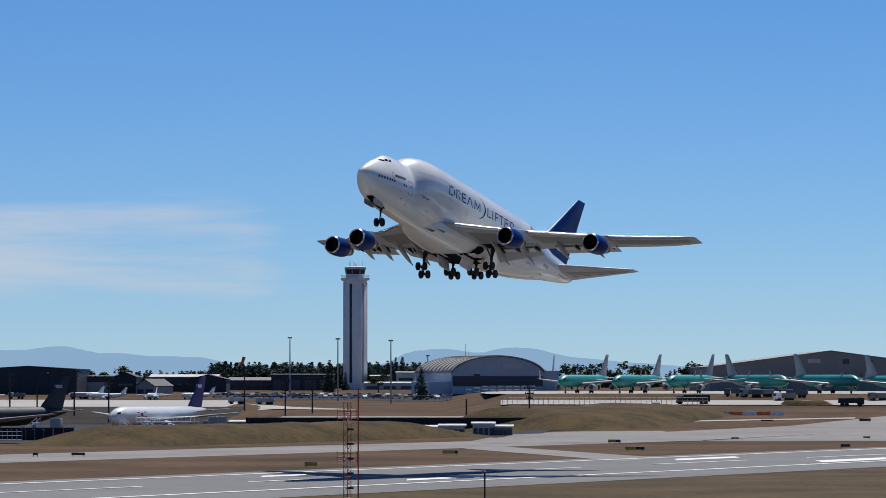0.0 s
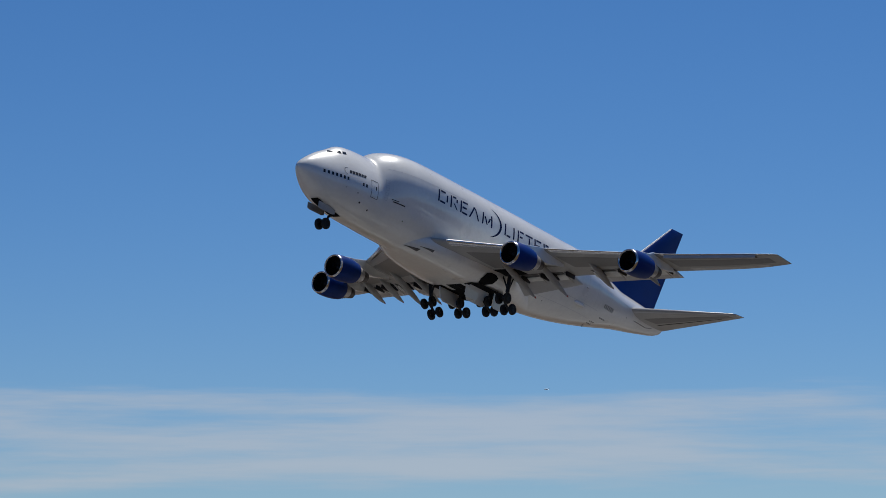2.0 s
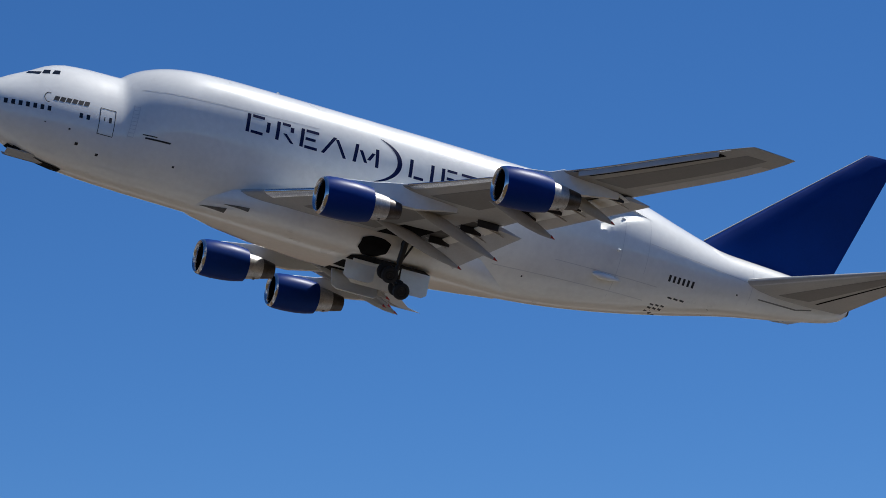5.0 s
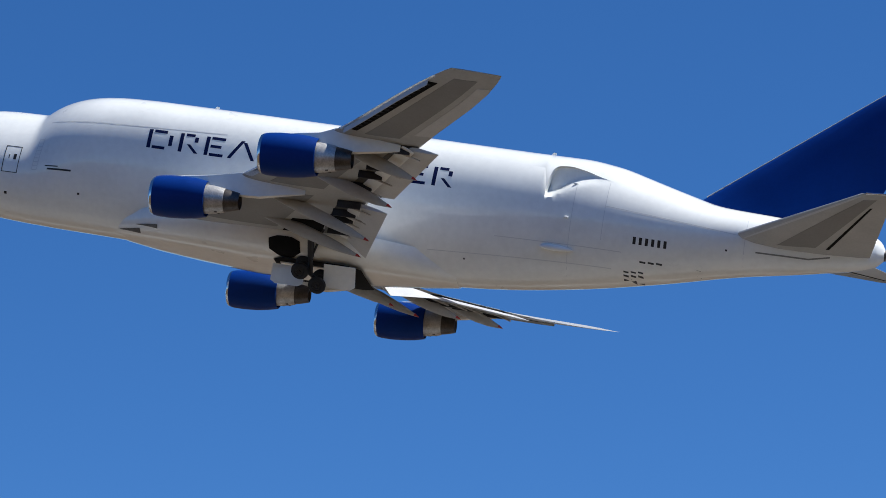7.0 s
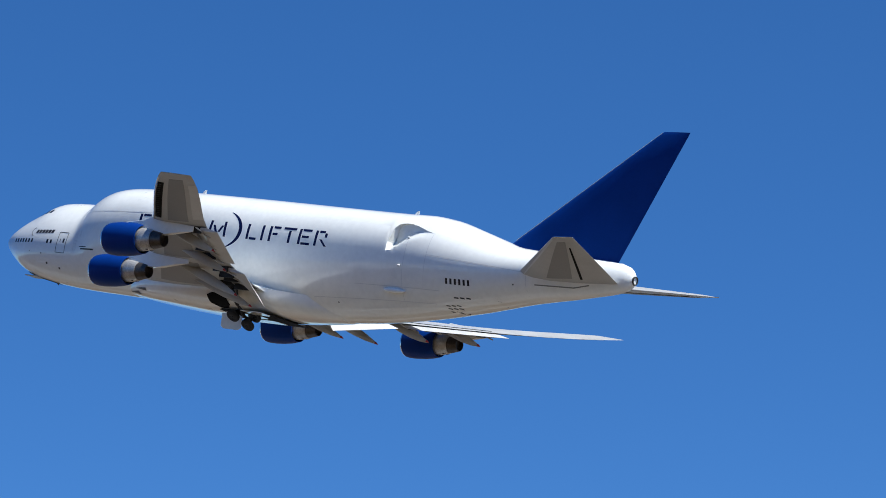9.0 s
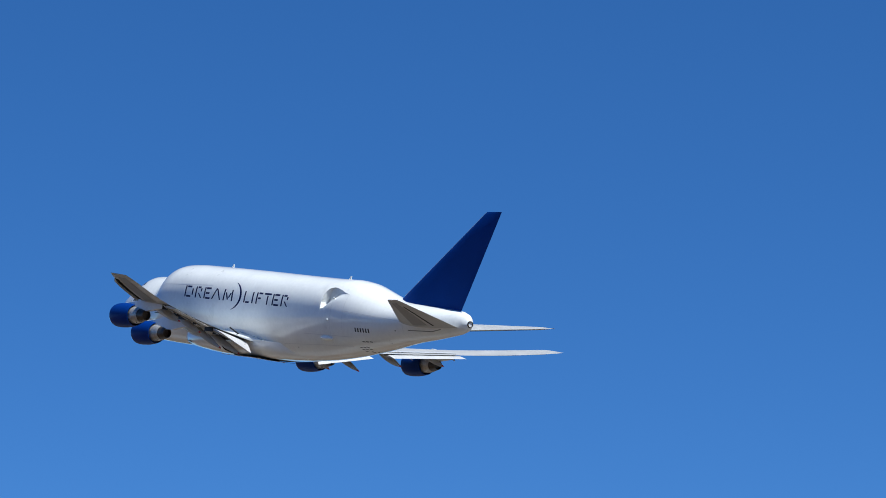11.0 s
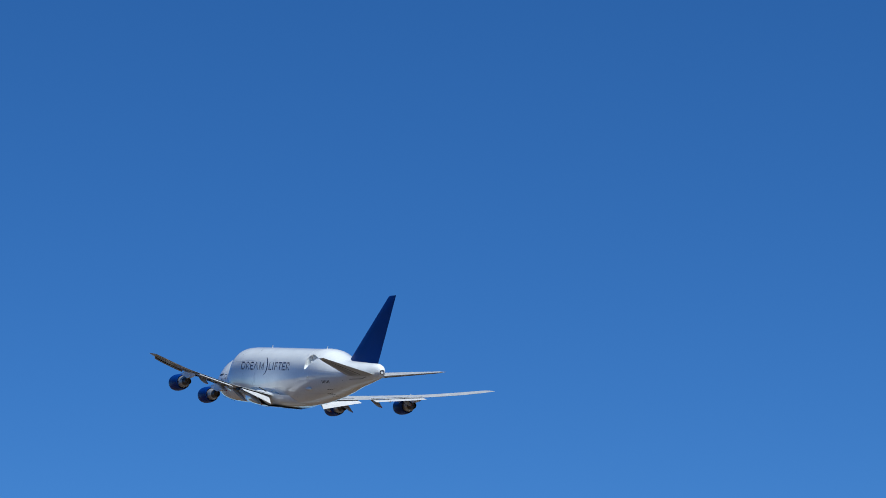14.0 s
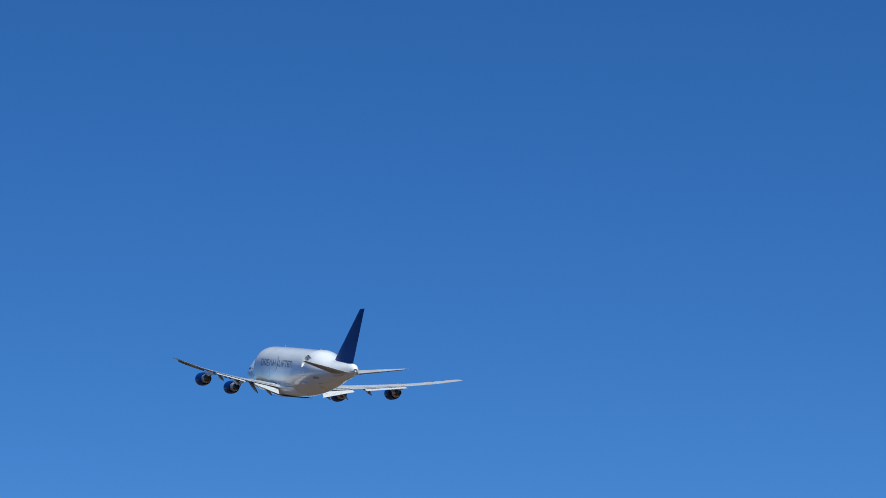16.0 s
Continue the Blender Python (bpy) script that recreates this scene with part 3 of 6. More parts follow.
def wheel(bm, c, r=0.62, w=0.42, axis=(0, 1, 0)):
    """A fat aircraft tyre with a hollowed hub."""
    m = Matrix.Translation(c) @ Vector((1, 0, 0)).rotation_difference(Vector(axis)).to_matrix().to_4x4()
    h = w / 2
    lathe(bm, [(-h * 0.5, 0.02), (-h * 0.55, r * 0.45), (-h * 0.95, r * 0.55), (-h, r * 0.75), (-h * 0.7, r * 0.95), (0, r), (h * 0.7, r * 0.95), (h, r * 0.75), (h * 0.95, r * 0.55), (h * 0.55, r * 0.45), (h * 0.5, 0.02)], m, 24)


def hub(parent, c, out):
    """A pale wheel hub with its bolt ring, set in the tyre's face."""
    bm = bmesh.new()
    m = Matrix.Translation(Vector(c) + Vector((0, 0.15 * out, 0))) @ turn("Z", 90 * out)
    lathe(bm, [(0.0, 0.3), (0.03, 0.28), (0.03, 0.2), (-0.02, 0.18), (-0.02, 0.1), (0.05, 0.09), (0.05, 0.005)], m, 18)
    part("wheel_hub", bm, GEARM, parent, "grimy metal wheel hub")


def make_nose_gear(plane):
    bm = bmesh.new()
    rod(bm, (0, 0, 0.1), (0, 0, -1.7), 0.14)
    rod(bm, (0, 0, -1.5), (0, 0, -2.9), 0.09)
    rod(bm, (0, -0.55, -2.9), (0, 0.55, -2.9), 0.07)
    rod(bm, (0.9, 0, 0), (0.05, 0, -1.5), 0.06)
    rod(bm, (0.12, 0, -1.6), (0.4, 0, -2.2), 0.04)
    rod(bm, (0.4, 0, -2.2), (0.1, 0, -2.8), 0.04)
    gear = part("nose_gear", bm, GEARM, plane, "nose landing gear strut")
    for s in (-1, 1):
        bm = bmesh.new()
        wheel(bm, (0, s * 0.46, -2.95))
        part("wheel", bm, RUBBER, gear, "black tyre")
    return gear


def make_truck(plane, name, length, tilt, door, sgn):
    """A main leg with its four-wheel truck; its origin is the pivot."""
    bm = bmesh.new()
    rod(bm, (0, 0, 0.2), (0, 0, -length * 0.62), 0.24, 0.22)
    m = Matrix.Translation((0, 0, -length)) @ turn("Y", tilt)
    gear = part(name, bm, GEARM, plane, "main landing gear leg")
    for piece, a, b, r in (("shock_strut", (0, 0, -length * 0.55), (0, 0, -length), 0.15), ("drag_brace", (0.9, 0, 0.0), (0.1, 0, -length * 0.6), 0.08), ("side_brace", (0, -sgn * 1.2, 0.1), (0, 0, -length * 0.55), 0.09),
                           ("truck_beam", m @ Vector((-0.85, 0, 0)), m @ Vector((0.85, 0, 0)), 0.14),
                           ("axle", m @ Vector((-0.76, -0.7, 0)), m @ Vector((-0.76, 0.7, 0)), 0.08), ("axle", m @ Vector((0.76, -0.7, 0)), m @ Vector((0.76, 0.7, 0)), 0.08)):
        bm = bmesh.new()
        rod(bm, a, b, r)
        part(piece, bm, GEARM, gear)
    for dx in (-0.76, 0.76):
        for dy in (-0.56, 0.56):
            bm = bmesh.new()
            wheel(bm, m @ Vector((dx, dy, 0)))
            tyre = part("wheel", bm, RUBBER, gear, "black tyre")
            hub(tyre, m @ Vector((dx, dy, 0)), 1 if dy > 0 else -1)
    if door:
        bm = bmesh.new()
        box(bm, (-0.75, sgn * 0.42, -length * 0.88), (0.95, sgn * 0.5, -0.1), None, 0.03)
        part("strut_door", bm, WHITE, gear, "white leg door")
    return gear


def belly_door(plane, x0, x1, width, hinge, sgn, label):
    """A bay door hinged along its outer edge; its origin lies on the hinge."""
    bm = bmesh.new()
    pts = [(x0, 0), (x0, -sgn * width * 0.85), (x0 + 0.35, -sgn * width), (x1 - 0.35, -sgn * width), (x1, -sgn * width * 0.85), (x1, 0)]
    lo, hi = [bm.verts.new((x, y, -0.035)) for x, y in pts], [bm.verts.new((x, y, 0.035)) for x, y in pts]
    bm.faces.new(lo), bm.faces.new(hi[::-1])
    for k in range(6):
        bm.faces.new((lo[k], lo[(k + 1) % 6], hi[(k + 1) % 6], hi[k]))
    door = part("gear_door", bm, GREY if x0 < 10 else WHITE, plane, label)
    door.location = hinge
    return door


def belly_patch(plane, name, x0, x1, w, mat, label):
    """Stands for an opening in the belly: a patch on the skin, shade in its colour."""
    bm = bmesh.new()
    rows = []
    for k in range(9):
        x = x0 + (x1 - x0) * k / 8
        ww = w * (1 if 0 < k < 8 else 0.8)
        z = min(LOW(x), -4.36 if 20 < x < 36 else 9)
        rows.append([bm.verts.new((x, ww * j / 4, z - 0.02 + 0.10 * (abs(j) / 4 * ww / 3) ** 2)) for j in range(-4, 5)])
    for a, b in zip(rows, rows[1:]):
        for j in range(8):
            bm.faces.new((a[j], a[j + 1], b[j + 1], b[j]))
    return part(name, bm, mat, plane, label)


def make_markings(plane):
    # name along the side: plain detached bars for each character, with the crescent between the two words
    foot, tall, thick = 1.84, 1.36, 0.26
    stem = (0, 0, 0, 1)
    shapes = {"bowl": (1.75, (stem, (0.86, 0.22, 0.86, 0.78), (0.22, 0.93, 0.74, 0.93), (0.22, 0.07, 0.74, 0.07))),
              "leg": (1.35, (stem, (0.78, 0.58, 0.78, 0.86), (0.3, 0.94, 0.76, 0.94), (0.4, 0.44, 0.86, 0.0))),
              "comb": (1.35, (stem, (0.28, 0.94, 1, 0.94), (0.28, 0.5, 0.85, 0.5), (0.28, 0.06, 1, 0.06))),
              "roof": (1.85, ((0, 0, 0.44, 1), (0.92, 0, 0.52, 0.92))),
              "gate": (1.9, ((0, 0, 0.05, 1), (0.22, 0.72, 0.46, 0.1), (0.74, 0.72, 0.56, 0.28), (0.92, 0, 0.87, 1))),
              "heel": (1.15, (stem, (0.35, 0.06, 1, 0.06))), "post": (0.2, (stem,)),
              "flag": (1.2, (stem, (0.35, 0.94, 1, 0.94), (0.35, 0.5, 0.8, 0.5))),
              "cap": (1.4, ((0.44, 0, 0.44, 0.8), (0, 0.94, 1, 0.94)))}
    for x, kind in ((19.05, "bowl"), (21.3, "leg"), (23.15, "comb"), (24.8, "roof"), (27.25, "gate"),
                    (31.6, "heel"), (33.25, "post"), (34.1, "flag"), (35.65, "cap"), (37.4, "comb"), (39.2, "leg")):
        wide, bars = shapes[kind]
        for x0, z0, x1, z1 in bars:
            bm = bmesh.new()
            if z0 == z1:
                patch(bm, [(x + wide * x0, foot + tall * z0 - thick * 0.4), (x + wide * x1, foot + tall * z0 - thick * 0.4),
                           (x + wide * x1, foot + tall * z0 + thick * 0.4), (x + wide * x0, foot + tall * z0 + thick * 0.4)])
            else:
                patch(bm, [(x + wide * x0, foot + tall * z0), (x + wide * x0 + thick, foot + tall * z0),
                           (x + wide * x1 + thick, foot + tall * z1), (x + wide * x1, foot + tall * z1)])
            part("marking_bar", bm, INK, plane, "dark blue bar of the painted name")
    bm = bmesh.new()
    c, r1, r2 = (28.3, 2.5), 2.72, 2.42
    prev = None
    for k in range(25):
        a = radians(-72 + 142 * k / 24)
        w = math.sin(math.pi * k / 24) ** 0.7
        row = []
        for r in (r1, r1 - 0.03 - 0.34 * w):
            x, z = c[0] + r * math.cos(a), c[1] + 0.64 * r * math.sin(a)
            row.append(bm.verts.new((x, -side(x, z) - 0.014, z)))
        if prev:
            bm.faces.new((prev[0], row[0], row[1], prev[1]))
        prev = row
    part("crescent", bm, INK, plane, "dark blue crescent emblem")
    # maker's and operator's lines, registration and stencils as bars
    for name, x, z, w, h, slant in (("maker_mark", 5.55, 0.72, 2.5, 0.34, 0.3), ("operator_mark", 12.0, -0.28, 1.0, 0.08, 0.2), ("operator_mark", 12.2, -0.50, 1.8, 0.12, 0.2),
                                    ("registration_mark", 53.3, -0.12, 2.4, 0.46, 0.0), ("vent_slot", 53.85, -1.12, 0.4, 0.1, 0), ("vent_slot", 54.4, -1.08, 0.4, 0.1, 0), ("vent_slot", 54.95, -1.04, 0.4, 0.1, 0)):
        bm = bmesh.new()
        if name == "registration_mark":
            for k in range(6):
                rect(bm, x + 0.41 * k, z + 0.012 * k, 0.2, h)
        elif name == "maker_mark":
            for k in range(6):
                rect(bm, x + 0.42 * k, z + 0.02 * k, 0.34, h, slant)
        else:
            rect(bm, x, z, w, h, slant)
        part(name, bm, BLACKINK, plane)
    for i in range(3):
        for j in range(3):
            bm = bmesh.new()
            rect(bm, 52.8 + 0.48 * i, -2.1 + 0.17 * j + 0.06 * i, 0.34, 0.075)
            part("vent_slot", bm, BLACKINK, plane)
    for x, z, s in ((57.6, -1.05, 0.28), (59.4, 0.5, 0.14), (14.6, -1.9, 0.16), (7.6, -2.0, 0.22), (5.2, -1.0, 0.1), (6.9, -1.15, 0.14), (9.2, -2.35, 0.2), (42.0, -2.6, 0.12)):
        bm = bmesh.new()
        rect(bm, x, z, s, s * 0.8)
        part("port", bm, BLACKINK, plane)
    bm = bmesh.new()
    prev = None
    for k in range(15):
        a = radians(70 + 210 * k / 14)
        row = []
        for r in (1.0, 0.86):
            x, z = 5.25 + 0.33 * r * math.cos(a), 0.86 + 0.4 * r * math.sin(a)
            row.append(bm.verts.new((x, -side(x, z) - 0.014, z)))
        if prev:
            bm.faces.new((prev[0], row[0], row[1], prev[1]))
        prev = row
    part("emblem_loop", bm, BLACKINK, plane, "thin dark emblem loop")
    # cabin windows and door
    for k in range(9):
        x = 2.35 + 0.48 * k if k < 7 else 7.45 + 0.5 * (k - 7)
        for left in (True, False):
            bm = bmesh.new()
            rect(bm, x, -0.16, 0.24, 0.36, 0, left)
            part("cabin_window", bm, GLASS, plane, "small dark cabin window")
    bm = bmesh.new()
    for x, z, w, h in ((8.85, -0.95, 0.05, 1.95), (9.95, -0.95, 0.05, 1.95), (8.85, -0.95, 1.15, 0.05), (8.85, 0.95, 1.15, 0.05)):
        rect(bm, x, z, w, h)
    rect(bm, 9.55, 0.0, 0.2, 0.4)
    rect(bm, 9.2, 0.05, 0.06, 0.3)
    part("entry_door", bm, BLACKINK, plane, "dark outline of the entry door")
    bm = bmesh.new()
    for k in range(9):
        rect(bm, 11.05 + 0.02 * k, -0.6 + 0.28 * k, 0.36, 0.05)
    rect(bm, 11.0, -0.6, 0.04, 2.4, 0.07)
    rect(bm, 11.38, -0.6, 0.04, 2.4, 0.07)
    part("rivet_strip", bm, SEAM, plane, "grey strip of hinge plates")
    # flight deck windows
    for left in (True, False):
        for x, w, z, h, sl in ((3.75, 0.85, 2.62, 0.32, 0.5), (4.75, 0.5, 2.78, 0.42, 0.25), (5.4, 0.5, 2.86, 0.42, 0.3)):
            bm = bmesh.new()
            patch(bm, [(x, z), (x + w, z + 0.05), (x + w + sl * h, z + h), (x + sl * h + 0.1, z + h * 0.9)], 0.014, left, 0.12)
            part("flight_deck_window", bm, GLASS, plane, "dark flight deck window")
    # seams of the swing tail
    for x, z, h in ((49.0, -2.9, 6.2), (51.15, -0.2, 4.1), (60.6, -0.5, 3.6)):
        bm = bmesh.new()
        rect(bm, x, z, 0.04, h)
        part("tail_seam", bm, SEAM, plane, "thin grey panel seam")
    for x, z in ((48.9, 3.4), (48.7, 0.9)):
        bm = bmesh.new()
        lathe(bm, [(-0.16, 0.02), (-0.1, 0.1), (0.1, 0.1), (0.16, 0.02)], Matrix.Translation((x, -side(x, z) - 0.08, z)), 12)
        part("hinge_light", bm, WHITE, plane, "small white fitting")
    for s in (-1, 1):
        bm = bmesh.new()
        lathe(bm, [(0, 0.02), (0.2, 0.16), (0.7, 0.25), (1.4, 0.24), (2.0, 0.14), (2.35, 0.02)], Matrix.Translation((47.15, s * (side(48, -1.15) + 0.2), -1.15)) @ turn("Z", s * -3), 14)
        part("latch_fairing", bm, WHITE, plane, "white teardrop latch fairing")
    for pts in ([(11.6, 3.05), (24.5, 3.5)], [(51.2, 2.05), (60.4, 1.62)], [(44.0, -0.95), (52.6, -0.75)], [(39.5, -2.35), (52.0, -1.75)]):
        bm = bmesh.new()
        (xa, za), (xb, zb) = pts
        patch(bm, [(xa, za), (xb, zb), (xb, zb + 0.05), (xa, za + 0.05)], 0.01)
        part("skin_seam", bm, SEAM, plane, "faint skin seam")
    # belly intakes: flat triangles, the shade of each recess painted in grey
    for x, z, d in ((17.6, -3.42, 0), (19.0, -3.2, 0)):
        bm = bmesh.new()
        rows = []
        for i in range(9):
            px, wide = x + 1.7 * i / 8, 0.02 + 0.22 * i / 8
            rows.append([bm.verts.new((px, -max(side(px, pz), fairing_half(px, pz)) - 0.04, pz)) for pz in (z - 0.05 - wide * j / 4 for j in range(5))])
        for a, b in zip(rows, rows[1:]):
            for j in range(4):
                bm.faces.new((a[j], a[j + 1], b[j + 1], b[j]))
        part("ram_inlet_shade", bm, COVE, plane, "dark triangle painted for the shade in an air inlet")
    for x in (21.9, 46.0):
        bm = bmesh.new()
        vs = [bm.verts.new(p) for p in ((x, 0.03, TOP(x) - 0.05), (x + 0.5, 0.03, TOP(x) - 0.05), (x + 0.55, 0.02, TOP(x) + 0.42), (x + 0.35, 0.02, TOP(x) + 0.42))]
        ws = [bm.verts.new((v.co.x, -v.co.y, v.co.z)) for v in vs]
        bm.faces.new(vs), bm.faces.new(ws[::-1])
        for k in range(4):
            bm.faces.new((vs[k], vs[(k + 1) % 4], ws[(k + 1) % 4], ws[k]))
        part("blade_antenna", bm, WHITE, plane)
    bm = bmesh.new()
    lathe(bm, [(69.6, 0.42), (69.9, 0.36), (69.9, 0.3), (69.7, 0.28), (69.7, 0.01)], Matrix.Translation((0, 0, 2.25)) @ turn("Y", 0), 24)
    part("exhaust_outlet", bm, HOT, plane, "sooty tail exhaust outlet")


def fairing_half(x, z):
    """Half the width of the belly fairing near its front."""
    w = float(np.interp(x, (16.2, 18, 20, 23, 27), (1.0, 2.4, 3.4, 4.2, 4.65)))
    lo = float(np.interp(x, (16.2, 18, 20, 23, 27), (1.2, 1.44, 1.65, 1.86, 2.08)))
    u = min(abs(z + 2.3) / lo, 1)
    return w * (1 - u ** 3) ** (1 / 3)


def make_well_shade(plane):
    """Black patches low on the fairing's flanks, painted as shade in the wing gear wells."""
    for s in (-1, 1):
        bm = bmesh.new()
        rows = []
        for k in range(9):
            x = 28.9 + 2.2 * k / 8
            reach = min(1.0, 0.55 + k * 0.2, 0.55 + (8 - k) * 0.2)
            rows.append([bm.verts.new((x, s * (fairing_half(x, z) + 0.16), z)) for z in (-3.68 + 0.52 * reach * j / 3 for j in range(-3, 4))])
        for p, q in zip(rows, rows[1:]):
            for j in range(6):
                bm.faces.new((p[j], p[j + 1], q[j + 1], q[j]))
        part("wheel_well_shade", bm, DEEPSHADE, plane, "black patch painted for the shade in the wing gear well")


aircraft = thing("cargo_aircraft", "white four-engined cargo jet with a bulged body, blue fin and engines", "aircraft")
make_fuselage(aircraft)
make_fairing(aircraft)
for hand in (-1, 1):
    make_wing(aircraft, hand)
    make_engine(aircraft, hand, 12.0, 22.5, -3.45)
    make_engine(aircraft, hand, 21.1, 31.6, -2.1)
make_tail(aircraft)
belly_patch(aircraft, "nose_gear_bay_shade", 3.5, 7.6, 0.58, DEEPSHADE, "black patch painted for the shade in the nose gear bay")
belly_patch(aircraft, "main_gear_bay_shade", 29.0, 35.2, 3.2, DEEPSHADE, "black patch painted for the shade in the main gear bay")
make_markings(aircraft)
make_well_shade(aircraft)
nose_gear = make_nose_gear(aircraft)
wing_gears = [make_truck(aircraft, "wing_gear", 3.6, 38, False, s) for s in (-1, 1)]
body_gears = [make_truck(aircraft, "body_gear", 3.1, 8, False, s) for s in (-1, 1)]
nose_doors = [belly_door(aircraft, 3.5, 6.3, 0.75, (0, s * 0.75, -3.0), s, "grey nose gear door") for s in (-1, 1)]
body_doors = [belly_door(aircraft, 29.4, 33.0, 1.75, (0, s * 2.1, -4.36), s, "white main gear bay door") for s in (-1, 1)]

wing_doors = [belly_door(aircraft, x0, x1, w, (0, -4.3, -4.4), -1, "pale open wing gear door") for x0, x1, w in ((28.9, 31.2, 1.35), (32.8, 35.0, 1.7))]


def swing(place, axis, rows):
    return [(t, Matrix.Translation(place) @ turn(axis, a)) for t, a in rows]


def motions():
    base = Matrix(((0, 1, 0, 0), (-1, 0, 0, 0), (0, 0, 1, 0), (0, 0, 0, 1)))
    walk(aircraft, [(t, Matrix.Translation((x, y, z)) @ turn("Z", head) @ turn("X", pitch) @ turn("Y", bank) @ base)
                    for t, x, y, z, head, pitch, bank in FLIGHT])
    walk(nose_gear, swing((7.3, 0, -2.5), "Y", [(0, 2), (0.5, 7), (1.0, 16), (1.5, 28), (2.5, 50), (3.5, 72), (4.2, 82), (5.0, 96), (16, 97)]))
    walk(wing_gears[0], swing((31.9, -5.5, -2.5), "X", [(0, 0), (1.5, 0), (2.5, 4), (3.5, 9), (5.0, 24), (6.5, 38), (7.0, 42), (8.0, 47), (9.0, 53), (10.0, 68), (11.0, 96), (11.4, 100), (16, 100)]))
    walk(wing_gears[1], swing((31.9, 5.5, -2.5), "X", [(0, 0), (1.5, -2), (2.5, -31), (3.5, -54), (5.0, -74), (6.3, -92), (7.0, -100), (16, -100)]))
    for gear, s in zip(body_gears, (-1, 1)):
        walk(gear, swing((34.3, s * 1.9, -2.9), "Y", [(0, 0), (1.5, 7), (2.5, 40), (3.5, 70), (4.5, 86), (5.5, 97), (16, 97)]))
    for door, s in zip(nose_doors, (-1, 1)):
        walk(door, swing((0, s * 0.75, -2.9), "X", [(0, s * 88), (3.5, s * 88), (4.5, s * 60), (5.6, 0), (16, 0)]))
    for door, start, y, z in zip(wing_doors, (9.4, 6.3), (-2.0, -3.0), (-4.5, -4.45)):
        shut, hung = Matrix.Translation((0, -4.3, -4.42)), Matrix.Translation((0, y, z))
        walk(door, [(0, shut), (0.8, shut), (2.0, hung @ turn("X", -86)), (start, hung @ turn("X", -84)), (start + 0.8, hung.lerp(shut, 0.5) @ turn("X", -45)), (start + 1.6, shut), (16, shut)])
    for door, s in zip(body_doors, (-1, 1)):
        walk(door, swing((0, s * 2.1, -4.36), "X", [(0, s * 75), (4.5, s * 75), (5.5, s * 40), (6.3, 0), (16, 0)]))

# ---- ground ----
GRASS = material("dry_summer_grass", (0.128, 0.076, 0.041), 0.95, scale=0.03, fine=0.45, spec=0.1, colour2=(0.043, 0.030, 0.014), bump=0.25)
ASPHALT = material("pale_worn_asphalt", (0.185, 0.182, 0.178), 0.9, vary=0.1, scale=0.03, fine=0.5, spec=0.2)
SHOULDER = material("darker_shoulder_asphalt", (0.03, 0.03, 0.033), 0.9, vary=0.1, scale=0.03, fine=0.5, spec=0.2)
TAXI = material("pale_warm_taxiway_asphalt", (0.25, 0.235, 0.215), 0.9, vary=0.14, scale=0.03, fine=0.4, spec=0.2)
CONCRETE = material("pale_concrete_apron", (0.40, 0.375, 0.34), 0.9, vary=0.08, scale=0.03, fine=0.6, spec=0.2)
PAINT = material("white_runway_paint", (0.75, 0.74, 0.71), 0.8, vary=0.08, scale=0.3, fine=2)
EARTH = material("bare_brown_earth", (0.105, 0.068, 0.029), 0.95, scale=0.09, fine=0.7, spec=0.1, colour2=(0.030, 0.027, 0.010), bump=0.6)
DARKROAD = material("dark_service_road", (0.032, 0.032, 0.035), 0.9, vary=0.15, scale=0.05, fine=0.6, spec=0.2)


def rise(x, y):
    """The ground's height: level at the runway, climbing towards the hangars."""
    right = float(np.interp(y, (-9000, 850, 1000, 1130, 1190, 2400, 9000), (0, 0, 1.6, 6.3, 9.3, 10, 10)))
    left = float(np.interp(y, (-9000, 850, 950, 1180, 1225, 1330, 1480, 1800, 2400, 9000), (0, 0, -1.2, -1.0, 3.2, 3.9, 6.1, 8.8, 10, 10)))
    middle = float(np.interp(y, (-9000, 850, 985, 995, 1200, 1330, 1480, 1800, 2400, 9000), (0, 0, 0.4, 4.0, 4.0, 4.3, 6.1, 8.8, 10, 10)))
    slope = x / max(y, 1)
    k = min(1.0, max(0.0, (slope + 0.052) / 0.008))
    j = min(1.0, max(0.0, (slope - float(np.interp(y, (1060, 1150), (0.014, 0.0)))) / float(np.interp(y, (1060, 1150), (0.018, 0.011)))))
    return (left + (middle - left) * k) * (1 - j) + right * j


def sheet(name, xs, ys, mat, label, lift=0.0):
    bm = bmesh.new()
    grid = [[bm.verts.new((x, y, rise(x, y) + lift)) for x in xs] for y in ys]
    for a, b in zip(grid, grid[1:]):
        for k in range(len(xs) - 1):
            bm.faces.new((a[k], a[k + 1], b[k + 1], b[k]))
    return tagged(part(name, bm, mat), label, "ground", kind="structure")


def band(name, corners, mat, label, lift, category="paving", n=24, m=10):
    """A paved patch between four ground corners (x, y), laid over the field."""
    a, b, c, d = [Vector(p) for p in corners]
    bm = bmesh.new()
    grid = []
    for i in range(n + 1):
        p, q = a.lerp(b, i / n), d.lerp(c, i / n)
        row = []
        for j in range(m + 1):
            w = p.lerp(q, j / m)
            row.append(bm.verts.new((w.x, w.y, rise(w.x, w.y) + lift)))
        grid.append(row)
    for r, s in zip(grid, grid[1:]):
        for j in range(m):
            bm.faces.new((r[j], r[j + 1], s[j + 1], s[j]))
    return tagged(part(name, bm, mat), label, category, kind="structure")


ALONG = Vector((math.sin(radians(RUNWAY)), math.cos(radians(RUNWAY))))


